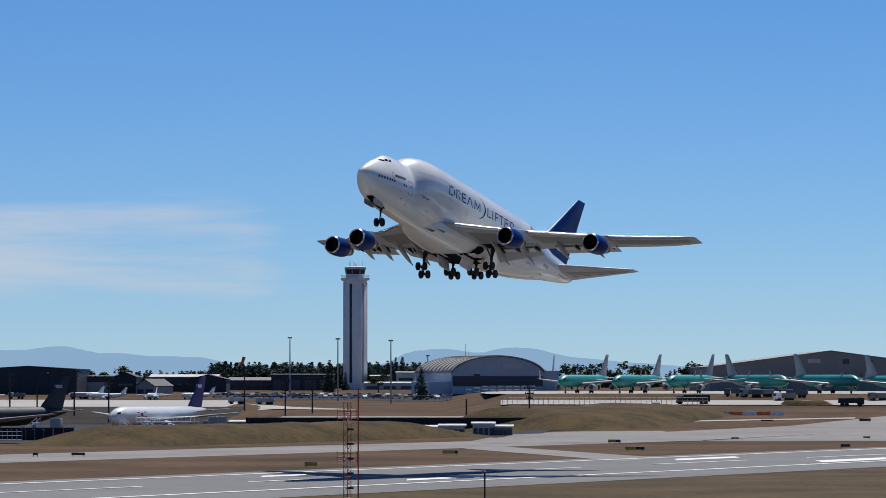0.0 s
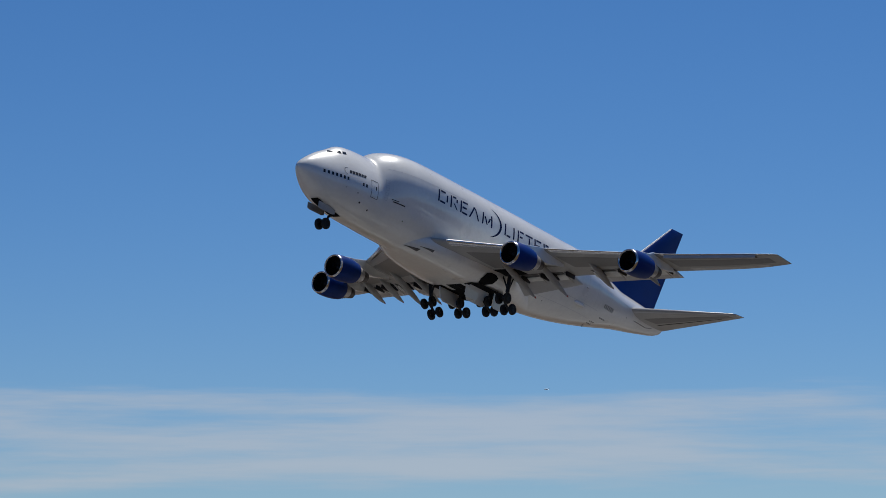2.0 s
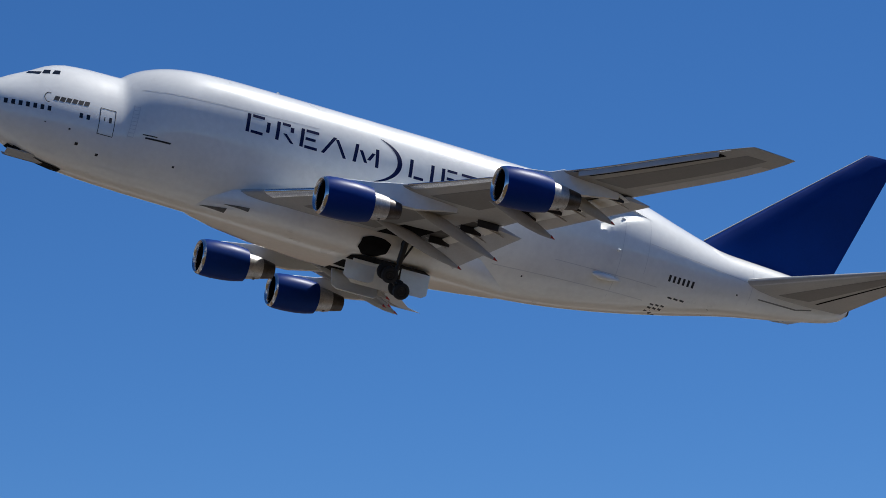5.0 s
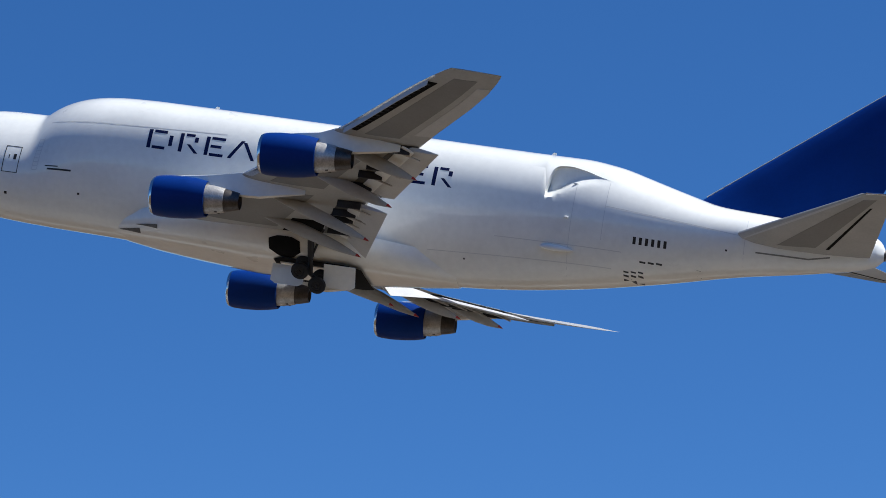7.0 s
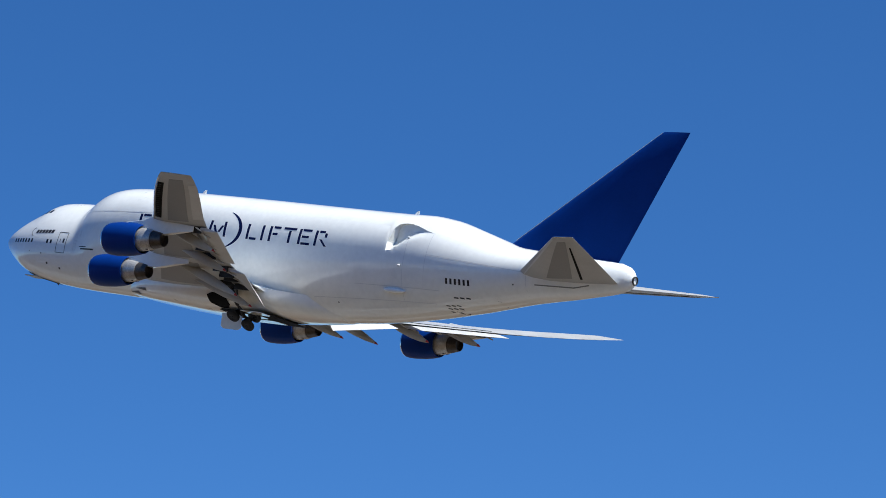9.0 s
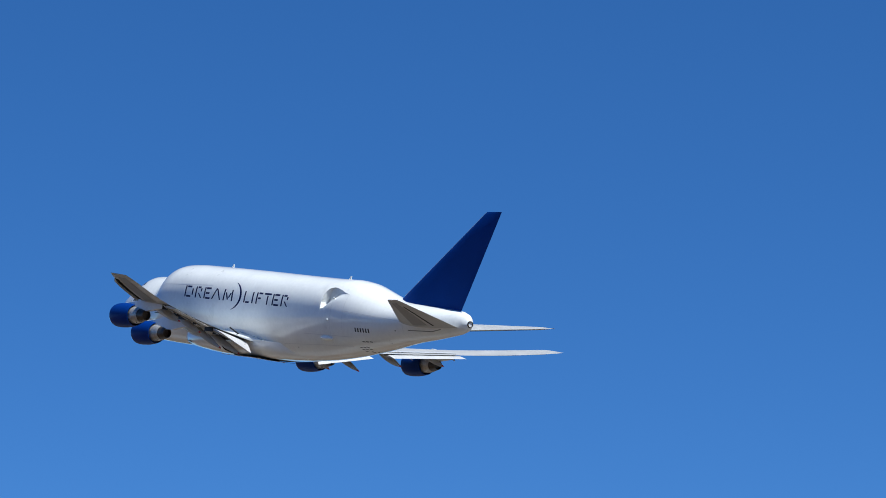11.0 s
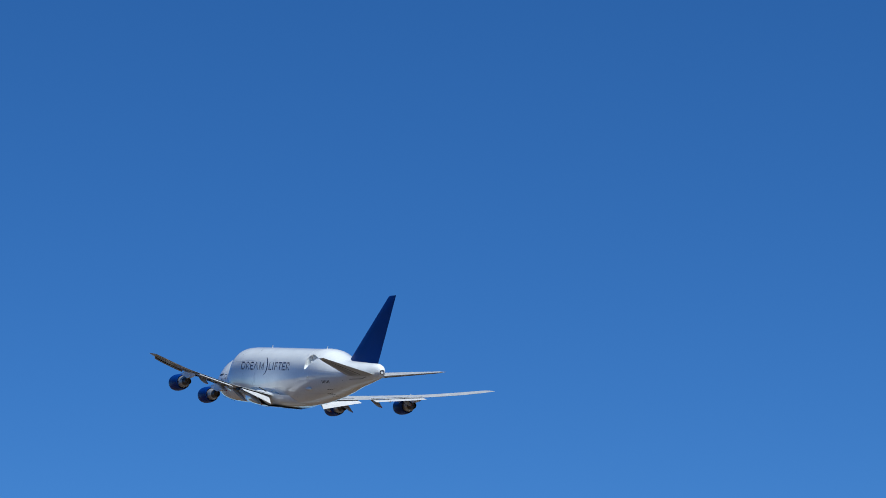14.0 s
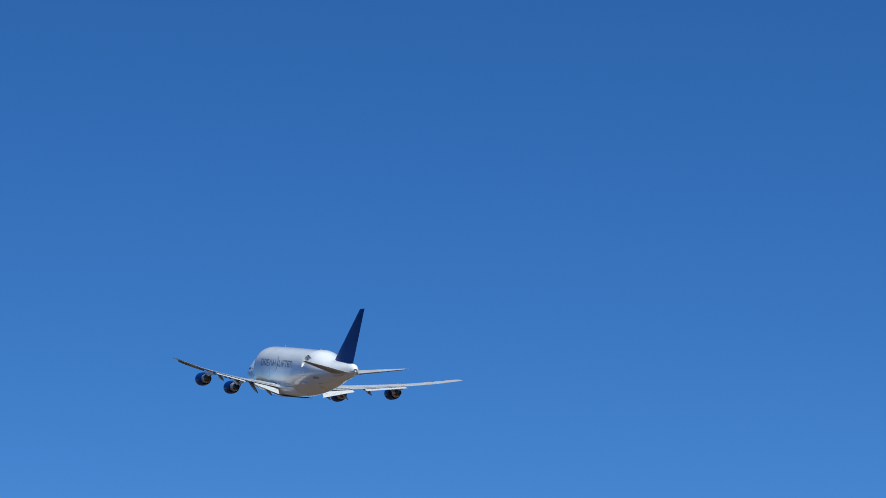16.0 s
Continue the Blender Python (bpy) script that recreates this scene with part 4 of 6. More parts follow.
def lane(name, depth0, depth1, start, end, mat, label, lift, category="paving", n=40):
    """A strip along the runway's direction, between two distances ahead and two places along it."""
    return band(name, [(ALONG * start + Vector((0, depth0)))[:], (ALONG * end + Vector((0, depth0)))[:],
                       (ALONG * end + Vector((0, depth1)))[:], (ALONG * start + Vector((0, depth1)))[:]], mat, label, lift, category, n)


sheet("ground", [-4900] + list(range(-800, 801, 20)) + [4900], [-4900, -2000, -500] + list(range(0, 801, 50)) + list(range(810, 1501, 10)) + list(range(1550, 2501, 50)) + [4000, 4950], GRASS, "wide dry brown summer grass field")
lane("runway", 470, 611, -1500, 900, ASPHALT, "pale grey asphalt runway with white edge lines", 0.04, "runway", 60)
VERGE = material("olive_dry_verge_grass", (0.115, 0.078, 0.038), 0.95, scale=0.06, fine=0.8, spec=0.1, colour2=(0.040, 0.031, 0.014))
lane("grass_verge", 250, 469, -900, 700, VERGE, "darker olive grass verge before the runway", 0.03, "grass")
lane("runway_edge_line", 502.5, 505.5, -1500, 900, PAINT, "solid white runway edge line", 0.09, "marking")
lane("runway_edge_line", 594, 597, -1500, 900, PAINT, "solid white runway edge line", 0.09, "marking")
for k in range(-12, 12):
    lane("centre_stripe", 548.4, 550.6, 61 * k + 8, 61 * k + 44, PAINT, "white centre line stripe", 0.09, "marking", 3)
for d0, d1, s0, s1 in ((569, 581, 81, 106), (512, 526, 128, 158), (518, 527, -10, 14), (573, 581, -52, -40)):
    lane("aiming_bar", d0, d1, s0, s1, PAINT, "broad white touchdown bar", 0.09, "marking", 4)
lane("taxiway", 752, 836, -1500, 700, TAXI, "pale asphalt taxiway beside the runway", 0.04, "taxiway", 60)
band("taxiway_exit", [(4, 752), (30, 634), (38, 662), (9, 790)], TAXI, "pale asphalt taxiway exit", 0.06)
band("taxiway_exit", [(58, 850), (140, 1010), (240, 1030), (100, 850)], TAXI, "pale asphalt taxiway exit", 0.06)
band("taxiway_exit", [(2, 806), (58, 850), (54, 944), (15, 930)], TAXI, "pale asphalt yard before the site cabins", 0.08)
band("apron", [(-296.4, 1265), (-66.2, 1265), (-79.2, 1470), (-351.5, 1500)], CONCRETE, "pale concrete parking apron", 0.05)
band("apron", [(-66.6, 1264), (-27.2, 1232), (-32.5, 1262), (-74.3, 1410)], CONCRETE, "pale concrete parking apron", 0.07)
band("apron", [(-234.3, 1000), (-55.5, 1030), (-63.9, 1186), (-277.9, 1186)], SHOULDER, "dark asphalt freight apron", 0.42)
band("apron", [(13.5, 1200), (162.1, 1196), (197.8, 1460), (14.3, 1460)], CONCRETE, "pale concrete parking apron", 0.05)
# this dark brown holds the shade of the bank's face, turned from the sun
BANK = material("bank_face_shade", (0.045, 0.038, 0.030), 0.95, vary=0.3, scale=0.06, fine=0.6, spec=0.1)
band("embankment", [(-252, 1187), (-63.9, 1187), (-69, 1335), (-300, 1335)], BANK, "bank between the aprons, the shade on its near face painted dark", 0.45, n=60, m=30)
band("service_road", [(-47.1, 925), (24.1, 925), (29.1, 978), (-49.8, 978)], DARKROAD, "dark service road in a cutting", 0.09)
band("service_road", [(-178.9, 815), (-85.5, 815), (-95.7, 960), (-210.7, 960)], DARKROAD, "dark service yard below the freight apron", 0.15)
band("car_park", [(-90.8, 1520), (3.4, 1440), (3.7, 1560), (-102.8, 1720)], SHOULDER, "dark asphalt car park", 0.05)


band("apron", [(17, 1128), (178, 1122), (182, 1150), (17.4, 1152)], CONCRETE, "pale concrete works strip", 0.25, n=60, m=12)
band("perimeter_road", [(-51, 986), (27, 986), (27.3, 996), (-51.5, 996)], CONCRETE, "pale perimeter road along the cutting", 0.14)
band("perimeter_road", [(66, 1022), (112, 1040), (113, 1047), (66, 1028)], CONCRETE, "narrow pale track to the works", 0.12)


def berm(name, axis, width, height, mat, label):
    """A long earth mound along a line of (x, y) points, with an uneven crest."""
    bm = bmesh.new()
    a, b = Vector(axis[0]), Vector(axis[1])
    n, m = 70, 14
    side_way = Vector((-(b - a).y, (b - a).x)).normalized()
    grid = []
    for i in range(n + 1):
        s = i / n
        end = min(1, s * 6.5, (1 - s) * 4.2)
        end = end * end * (3 - 2 * end)
        row = []
        for j in range(m + 1):
            v = j / m * 2 - 1
            p = a.lerp(b, s) + side_way * v * width / 2
            h = max(0, 1 - abs(v) ** 3.2) * height * end
            h *= 1 + 0.08 * noise.noise(Vector((p.x * 0.05, p.y * 0.05, 1))) + 0.09 * noise.noise(Vector((p.x * 0.2, p.y * 0.2, 4)))
            row.append(bm.verts.new((p.x, p.y, rise(p.x, p.y) + h - 0.05)))
        grid.append(row)
    for r, q in zip(grid, grid[1:]):
        for j in range(m):
            bm.faces.new((r[j], r[j + 1], q[j + 1], q[j]))
    tagged(part(name, bm, mat, smooth=60), label, "mound", kind="structure")


berm("earth_berm", ((-79.0, 780), (2.2, 930)), 36, 3.9, EARTH, "long dry earth mound beside the taxiway")
berm("earth_berm", ((20.1, 965), (63.6, 1085)), 50, 3.6, EARTH, "low dry earth mound by the road cutting")

berm("spoil_heap", ((99, 1127), (116, 1129)), 8, 1.5, EARTH, "brown heap of dug earth at the works")

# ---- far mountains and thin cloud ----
# Glowing backdrops: air haze and daylight are put into their emission colours.
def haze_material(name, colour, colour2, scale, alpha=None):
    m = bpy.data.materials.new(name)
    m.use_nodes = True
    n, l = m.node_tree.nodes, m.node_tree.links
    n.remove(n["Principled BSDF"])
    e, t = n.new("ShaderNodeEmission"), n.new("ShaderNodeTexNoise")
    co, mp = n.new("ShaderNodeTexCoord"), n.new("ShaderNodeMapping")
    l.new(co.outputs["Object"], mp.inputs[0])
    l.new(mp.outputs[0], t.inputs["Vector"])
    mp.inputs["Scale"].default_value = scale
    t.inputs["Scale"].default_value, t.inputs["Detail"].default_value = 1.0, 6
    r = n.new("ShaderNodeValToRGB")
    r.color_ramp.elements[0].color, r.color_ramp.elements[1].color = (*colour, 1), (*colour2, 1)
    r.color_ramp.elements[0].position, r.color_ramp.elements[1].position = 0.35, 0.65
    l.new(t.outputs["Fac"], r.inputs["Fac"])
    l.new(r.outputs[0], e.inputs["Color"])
    out = n["Material Output"]
    if alpha:
        t.inputs["Roughness"].default_value = 0.58
        clear, mix = n.new("ShaderNodeBsdfTransparent"), n.new("ShaderNodeMixShader")
        f = n.new("ShaderNodeMapRange")
        f.interpolation_type = "SMOOTHSTEP"
        f.inputs["From Min"].default_value, f.inputs["From Max"].default_value = alpha[0], alpha[1]
        f.inputs["To Max"].default_value = alpha[2]
        sep = n.new("ShaderNodeSeparateXYZ")
        l.new(co.outputs["Object"], sep.inputs[0])
        up, down, mul = n.new("ShaderNodeMapRange"), n.new("ShaderNodeMapRange"), n.new("ShaderNodeMath")
        for q, z0, z1 in ((up, alpha[3], alpha[4]), (down, alpha[6], alpha[5])):
            q.interpolation_type = "SMOOTHSTEP"
            q.inputs["From Min"].default_value, q.inputs["From Max"].default_value = z0, z1
            l.new(sep.outputs[2], q.inputs["Value"])
        mul.operation = "MULTIPLY"
        east, both = n.new("ShaderNodeMapRange"), n.new("ShaderNodeMath")
        east.interpolation_type, both.operation = "SMOOTHSTEP", "MULTIPLY"
        east.inputs["From Min"].default_value, east.inputs["From Max"].default_value = -60, -260
        l.new(sep.outputs[0], east.inputs["Value"])
        l.new(up.outputs[0], both.inputs[0]), l.new(east.outputs[0], both.inputs[1])
        west, three = n.new("ShaderNodeMapRange"), n.new("ShaderNodeMath")
        west.interpolation_type, three.operation = "SMOOTHSTEP", "MULTIPLY"
        west.inputs["From Min"].default_value, west.inputs["From Max"].default_value = -1700, -1350
        l.new(sep.outputs[0], west.inputs["Value"])
        l.new(both.outputs[0], three.inputs[0]), l.new(west.outputs[0], three.inputs[1])
        l.new(three.outputs[0], mul.inputs[0]), l.new(down.outputs[0], mul.inputs[1])
        add = n.new("ShaderNodeMath")
        add.operation = "MULTIPLY_ADD"
        add.inputs[1].default_value, add.inputs[2].default_value = 0.5, -0.5
        l.new(mul.outputs[0], add.inputs[0])
        sm = n.new("ShaderNodeMath")
        l.new(t.outputs["Fac"], sm.inputs[0]), l.new(add.outputs[0], sm.inputs[1])
        l.new(sm.outputs[0], f.inputs["Value"])
        l.new(f.outputs[0], mix.inputs[0]), l.new(clear.outputs[0], mix.inputs[1]), l.new(e.outputs[0], mix.inputs[2])
        l.new(mix.outputs[0], out.inputs[0])
    else:
        l.new(e.outputs[0], out.inputs[0])
    return m


# the ridge's haze is a painted blue glow, the cloud's sunlight a white one
MOUNTAIN = haze_material("mountain_haze_glow", (0.25, 0.405, 0.60), (0.275, 0.43, 0.62), (0.004, 0.004, 0.012))
CLOUD = haze_material("thin_high_cloud", (0.52, 0.60, 0.70), (0.62, 0.66, 0.73), (0.0012, 0.0012, 0.015), (0.37, 0.62, 0.62, 55, 130, 220, 300))
RIDGE = smooth_curve([(-2574.9, 37.12), (-1350.1, 50.73), (-1077.9, 66.38), (-1003.0, 61.61), (-914.6, 58.89), (-873.7, 62.97),
                      (-832.9, 51.41), (-792.1, 50.05), (-737.6, 43.92), (-696.8, 40.52), (-625.4, 39.16), (-591.3, 50.05),
                      (-547.1, 51.41), (-516.5, 49.37), (-489.3, 53.45), (-460.0, 55.49), (-431.4, 50.73), (-363.4, 44.60),
                      (-302.1, 42.56), (-261.3, 35.76), (-220.5, 28.95), (-172.8, 33.71), (-125.2, 30.31), (-70.8, 35.08),
                      (-40.1, 48.00), (-12.9, 52.77), (10.9, 50.73), (34.7, 48.00), (65.3, 52.09), (91.2, 54.13),
                      (123.2, 48.68), (174.2, 40.52), (221.8, 36.44), (317.1, 30.31), (623.3, 33.71), (1507.9, 31.67)])


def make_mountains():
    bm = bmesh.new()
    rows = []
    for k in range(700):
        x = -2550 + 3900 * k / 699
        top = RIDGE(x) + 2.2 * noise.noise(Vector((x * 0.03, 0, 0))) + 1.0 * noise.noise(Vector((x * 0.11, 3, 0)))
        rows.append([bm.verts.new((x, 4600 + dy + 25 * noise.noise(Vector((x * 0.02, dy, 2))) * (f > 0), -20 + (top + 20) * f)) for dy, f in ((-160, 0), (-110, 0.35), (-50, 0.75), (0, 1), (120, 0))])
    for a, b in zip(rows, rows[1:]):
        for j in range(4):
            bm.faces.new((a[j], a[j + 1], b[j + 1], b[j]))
    tagged(part("mountain_range", bm, MOUNTAIN, smooth=60), "distant mountain ridge on the horizon, air haze painted as a blue glow", "mountain", kind="structure")


def make_cloud():
    bm = bmesh.new()
    rows = []
    for k in range(90):
        a = radians(-62 + 100 * k / 89)
        rows.append([bm.verts.new((4850 * math.sin(a), 4850 * math.cos(a), z)) for z in (20, 120, 220, 320, 440)])
    for p, q in zip(rows, rows[1:]):
        for j in range(4):
            bm.faces.new((p[j], p[j + 1], q[j + 1], q[j]))
    tagged(part("backdrop_cloud", bm, CLOUD, smooth=60), "thin white cirrus streaks low in the sky", "cloud", kind="structure")


make_mountains()
make_cloud()

# ---- airport buildings ----
CONC = material("pale_tower_concrete", (0.8, 0.8, 0.79), 0.7, vary=0.05, scale=0.15, fine=1.5)
SLOT = material("dark_tower_glazing", (0.02, 0.022, 0.028), 0.3, vary=0.1)
STEELBLUE = material("blue_grey_sheet_cladding", (0.46, 0.51, 0.57), 0.6, vary=0.08, scale=0.2, fine=3)
ROOFM = material("pale_metal_roof", (0.50, 0.49, 0.47), 0.55, vary=0.1, scale=0.1, fine=2)
NAVY = material("dark_navy_cladding", (0.016, 0.024, 0.04), 0.6, vary=0.1, scale=0.1, fine=2)
DIMWALL = material("dark_grey_cladding", (0.085, 0.085, 0.09), 0.7, vary=0.12, scale=0.1, fine=2)
TAN = material("grey_tan_cladding", (0.17, 0.16, 0.15), 0.7, vary=0.1, scale=0.1, fine=2)
LIGHTWALL = material("light_grey_rendered_wall", (0.34, 0.335, 0.325), 0.75, vary=0.08, scale=0.2, fine=3)
PALEWALL = material("pale_painted_wall", (0.55, 0.54, 0.52), 0.7, vary=0.08, scale=0.2, fine=3)
POLE = material("grey_galvanised_pole", (0.36, 0.36, 0.35), 0.6, metal=0.2, vary=0.1)
WOODPOLE = material("dark_timber_pole", (0.06, 0.048, 0.04), 0.9, vary=0.15)
ORANGE = material("orange_windsock_cloth", (0.75, 0.12, 0.06), 0.8, vary=0.08)


def make_tower():
    """The control tower: a square concrete shaft with glazed slots, a gallery and a glazed cab."""
    d = 1900
    ob = thing("control_tower", "tall pale concrete control tower with dark glazed slots", "tower", m=pose(-43.8, 1904, 8.5, 0, 0, -16))
    h = 63.33 - 8.5
    w = 4.75
    bm = bmesh.new()
    box(bm, (-w, -w, 0), (w, w, h), None, 0.25)
    part("shaft", bm, CONC, ob)
    for x0, x1 in ((-1.45, -0.15),):
        bm = bmesh.new()
        box(bm, (x0, -w - 0.06, 4), (x1, -w + 0.1, h - 1.5), None, 0.03)
        part("glazed_slot", bm, SLOT, ob, "dark glazed slot")
        bm = bmesh.new()
        box(bm, (w - 0.1, -3.7, 4), (w + 0.06, -1.3, h - 1.5), None, 0.03)
        part("glazed_slot", bm, SLOT, ob, "dark glazed slot")
    bm = bmesh.new()
    lathe(bm, [(h - 0.4, 4.8), (h + 0.3, 7.4), (h + 1.4, 7.5), (h + 1.5, 5.0), (h + 3.3, 4.8)], turn("Y", -90), 8)
    part("gallery", bm, CONC, ob, "pale gallery ring")
    for x in (-4.4, 0.55, 4.4):
        bm = bmesh.new()
        box(bm, (x - 0.3, -w - 0.28, 0), (x + 0.3, -w + 0.1, h - 0.8), None, 0.05)
        part("pilaster", bm, CONC, ob)
    for y in (-4.2, -0.7, 4.2):
        bm = bmesh.new()
        box(bm, (w - 0.1, y - 0.3, 0), (w + 0.28, y + 0.3, h - 0.8), None, 0.05)
        part("pilaster", bm, CONC, ob)
    bm = bmesh.new()
    for z in (h + 2.0, h + 2.6):
        lathe(bm, [(z, 7.35), (z + 0.1, 7.4), (z + 0.1, 7.3), (z, 7.35)], turn("Y", -90), 8)
    for k in range(16):
        a = 2 * math.pi * k / 16
        rod(bm, (7.0 * math.cos(a), 7.0 * math.sin(a), h + 1.3), (7.0 * math.cos(a), 7.0 * math.sin(a), h + 2.7), 0.08, segments=5)
    part("gallery_rail", bm, PALEWALL, ob, "pale railing round the gallery")
    bm = bmesh.new()
    lathe(bm, [(h + 3.2, 4.7), (h + 5.7, 5.2), (h + 5.7, 1.0)], turn("Y", -90), 8)
    part("cab_glazing", bm, SLOT, ob, "dark raked cab glazing")
    for k in range(8):
        a = 2 * math.pi * k / 8
        bm = bmesh.new()
        rod(bm, (4.6 * math.cos(a), 4.6 * math.sin(a), h + 2), (5.3 * math.cos(a), 5.3 * math.sin(a), h + 6), 0.16, segments=6)
        part("mullion", bm, PALEWALL, ob)
    bm = bmesh.new()
    lathe(bm, [(h + 5.6, 5.0), (h + 5.7, 5.6), (h + 6.8, 5.5), (h + 7.2, 4.0), (h + 7.3, 0.05)], turn("Y", -90), 8)
    part("cab_roof", bm, PALEWALL, ob, "pale cab roof")
    for k in range(11):
        a = 2.4 * k
        r = 4.2 * math.sqrt((k + 0.5) / 11)
        bm = bmesh.new()
        rod(bm, (r * math.cos(a), r * math.sin(a), h + 7.2), (r * math.cos(a), r * math.sin(a), h + 8.6 + 2.2 * ((k * 37) % 10) / 10), 0.09, 0.04, 6)
        part("whip_antenna", bm, POLE, ob)


HANGROOF = material("weathered_tan_ribbed_roof", (0.34, 0.32, 0.28), 0.7, vary=0.12, scale=0.15, fine=1.5)


def make_arch_hangar():
    """A barrel-roofed hangar: its end wall faces the field."""
    d = 1560
    ob = thing("arched_hangar", "blue-grey barrel-roofed hangar with a pale metal roof", "hangar", m=pose(22.4, d, 7.99, 0, 0, 14))
    half, eave, crown, deep = 19.38, 8.77, 15.23, 62
    arc = [(half * math.sin(radians(a)) / math.sin(radians(78)), eave + (crown - eave) * (math.cos(radians(a)) - math.cos(radians(78))) / (1 - math.cos(radians(78)))) for a in range(-78, 79, 6)]
    bm = bmesh.new()
    front = [(-half, 0, 0)] + [(x, 0, z) for x, z in arc] + [(half, 0, 0)]
    vs, ws = [bm.verts.new(p) for p in front], [bm.verts.new((p[0], deep, p[2])) for p in front]
    bm.faces.new(vs), bm.faces.new(ws[::-1])
    bm.faces.new((vs[0], vs[1], ws[1], ws[0])), bm.faces.new((vs[-1], vs[-2], ws[-2], ws[-1]))
    part("end_wall", bm, STEELBLUE, ob, "blue-grey clad end wall")
    bm = bmesh.new()
    rings = []
    for y in (-0.9, deep + 0.6):
        rings.append([(x * 1.02, y, z + 0.1) for x, z in arc] + [(x * 1.02, y, z + 0.6) for x, z in arc[::-1]])
    loft(bm, rings)
    part("barrel_roof", bm, HANGROOF, ob, "weathered tan barrel roof")
    for k in range(10):
        bm = bmesh.new()
        y = 2 + 6.4 * k
        loft(bm, [[(x, yy, z + 0.1) for x, z in arc] + [(x * 1.035, yy, z + 0.75) for x, z in arc[::-1]] for yy in (y, y + 0.5)])
        part("roof_rib", bm, HANGROOF, ob)
    bm = bmesh.new()
    box(bm, (half * 0.1, -0.3, 10.2), (half * 0.52, -0.02, 12.6), None, 0.05)
    part("wall_sign", bm, PALEWALL, ob, "faded pale sign panel")
    bm = bmesh.new()
    rod(bm, (-6, 30, crown + 0.5), (-6, 30, crown + 5.5), 0.12, 0.06, 6)
    rod(bm, (-4, 32, crown + 0.5), (-4, 32, crown + 3.5), 0.1, 0.06, 6)
    part("roof_aerial", bm, POLE, ob)
    bm = bmesh.new()
    box(bm, (-half * 0.98, -0.35, 3.2), (half * 0.98, -0.02, 7.4), None, 0.05)
    part("door_band", bm, DIMWALL, ob, "dark glazed door band")
    for k in range(8):
        bm = bmesh.new()
        x0 = -half * 0.98 + k * half * 0.245
        box(bm, (x0 + 0.1, -0.3, 0.0), (x0 + half * 0.245 - 0.1, -0.05, 3.2), None, 0.04)
        part("door_leaf", bm, STEELBLUE, ob)
    bm = bmesh.new()
    box(bm, (-half * 0.53, -0.5, 4.0), (-half * 0.40, -0.2, 8.2))
    part("door_gap", bm, SLOT, ob, "dark gap between door leaves")
    bm = bmesh.new()
    box(bm, (half, 1, 0), (half + 6.92, 30, 9.69), None, 0.2)
    part("side_annex", bm, STEELBLUE, ob, "flat-roofed side annex")
    bm = bmesh.new()
    box(bm, (-half - 8.77, 2, 0), (-half, 34, 5.08), None, 0.2)
    part("side_annex", bm, STEELBLUE, ob, "flat-roofed side annex")


def gabled(name, label, x, y, z, wide, deep, eave, ridge, wall, roof, yaw=0.0, along=False, doors=0, door_mat=None, category="building"):
    """A plain building under a low gable; along: its ridge runs across the view."""
    ob = thing(name, label, category, m=pose(x, y, z, 0, 0, yaw))
    h = wide / 2
    bm = bmesh.new()
    if along:
        prof = [(0, 0), (0, eave), (deep / 2, ridge), (deep, eave), (deep, 0)]
        loft(bm, [[(sx, py, pz) for py, pz in prof] for sx in (-h, h)])
    else:
        prof = [(-h, 0), (-h, eave), (0, ridge), (h, eave), (h, 0)]
        loft(bm, [[(px, sy, pz) for px, pz in prof] for sy in (0, deep)])
    part("wall", bm, wall, ob)
    for s in (-1, 1):
        bm = bmesh.new()
        if along:
            q = [(0 if s < 0 else deep, eave), (deep / 2, ridge)]
            e = -0.5 if s < 0 else 0.5
            loft(bm, [[(sx, q[0][0] + e, q[0][1] - 0.05), (sx, q[1][0], q[1][1] + 0.05), (sx, q[1][0], q[1][1] + 0.35), (sx, q[0][0] + e, q[0][1] + 0.25)] for sx in (-h - 0.4, h + 0.4)])
        else:
            loft(bm, [[(s * (h + 0.4), sy, eave - 0.05), (0, sy, ridge + 0.05), (0, sy, ridge + 0.35), (s * (h + 0.4), sy, eave + 0.25)] for sy in (-0.5, deep + 0.4)])
        part("roof", bm, roof, ob)
    for k in range(doors):
        bm = bmesh.new()
        w = wide / doors
        x0 = -h + w * k
        box(bm, (x0 + w * 0.14, -0.12, 0.1 if door_mat is not GLASS else eave * 0.45), (x0 + w * 0.86, 0.05, eave * 0.72), None, 0.04)
        part("door" if door_mat is not GLASS else "window", bm, door_mat or DIMWALL, ob)
    return ob


make_tower()
make_arch_hangar()
# big grey hangar behind the green airliners
# lighter than TAN: the haze of the distance is put into the colour
BIGWALL = material("haze_lightened_hangar_cladding", (0.27, 0.26, 0.24), 0.7, vary=0.1, scale=0.08, fine=1.5)
big = gabled("assembly_hangar", "huge grey-tan hangar with a low gable", 152.2, 1500, 7.31, 95.41, 120, 11.54, 17.75, BIGWALL, BIGWALL, 0, False, 0, None, "hangar")
for x, z, w, h, mat, n in ((-6.5, 13.9, 5.0, 1.7, ROOFM, "window"), (6, 13.7, 2.6, 1.9, DIMWALL, "vent"), (15, 14.0, 3.0, 0.5, DIMWALL, "vent"), (10.5, 7.4, 3.0, 2.8, SLOT, "door")):
    bm = bmesh.new()
    box(bm, (x - w / 2, -0.15, z - h / 2), (x + w / 2, 0.05, z + h / 2), None, 0.04)
    part(n, bm, mat, big)
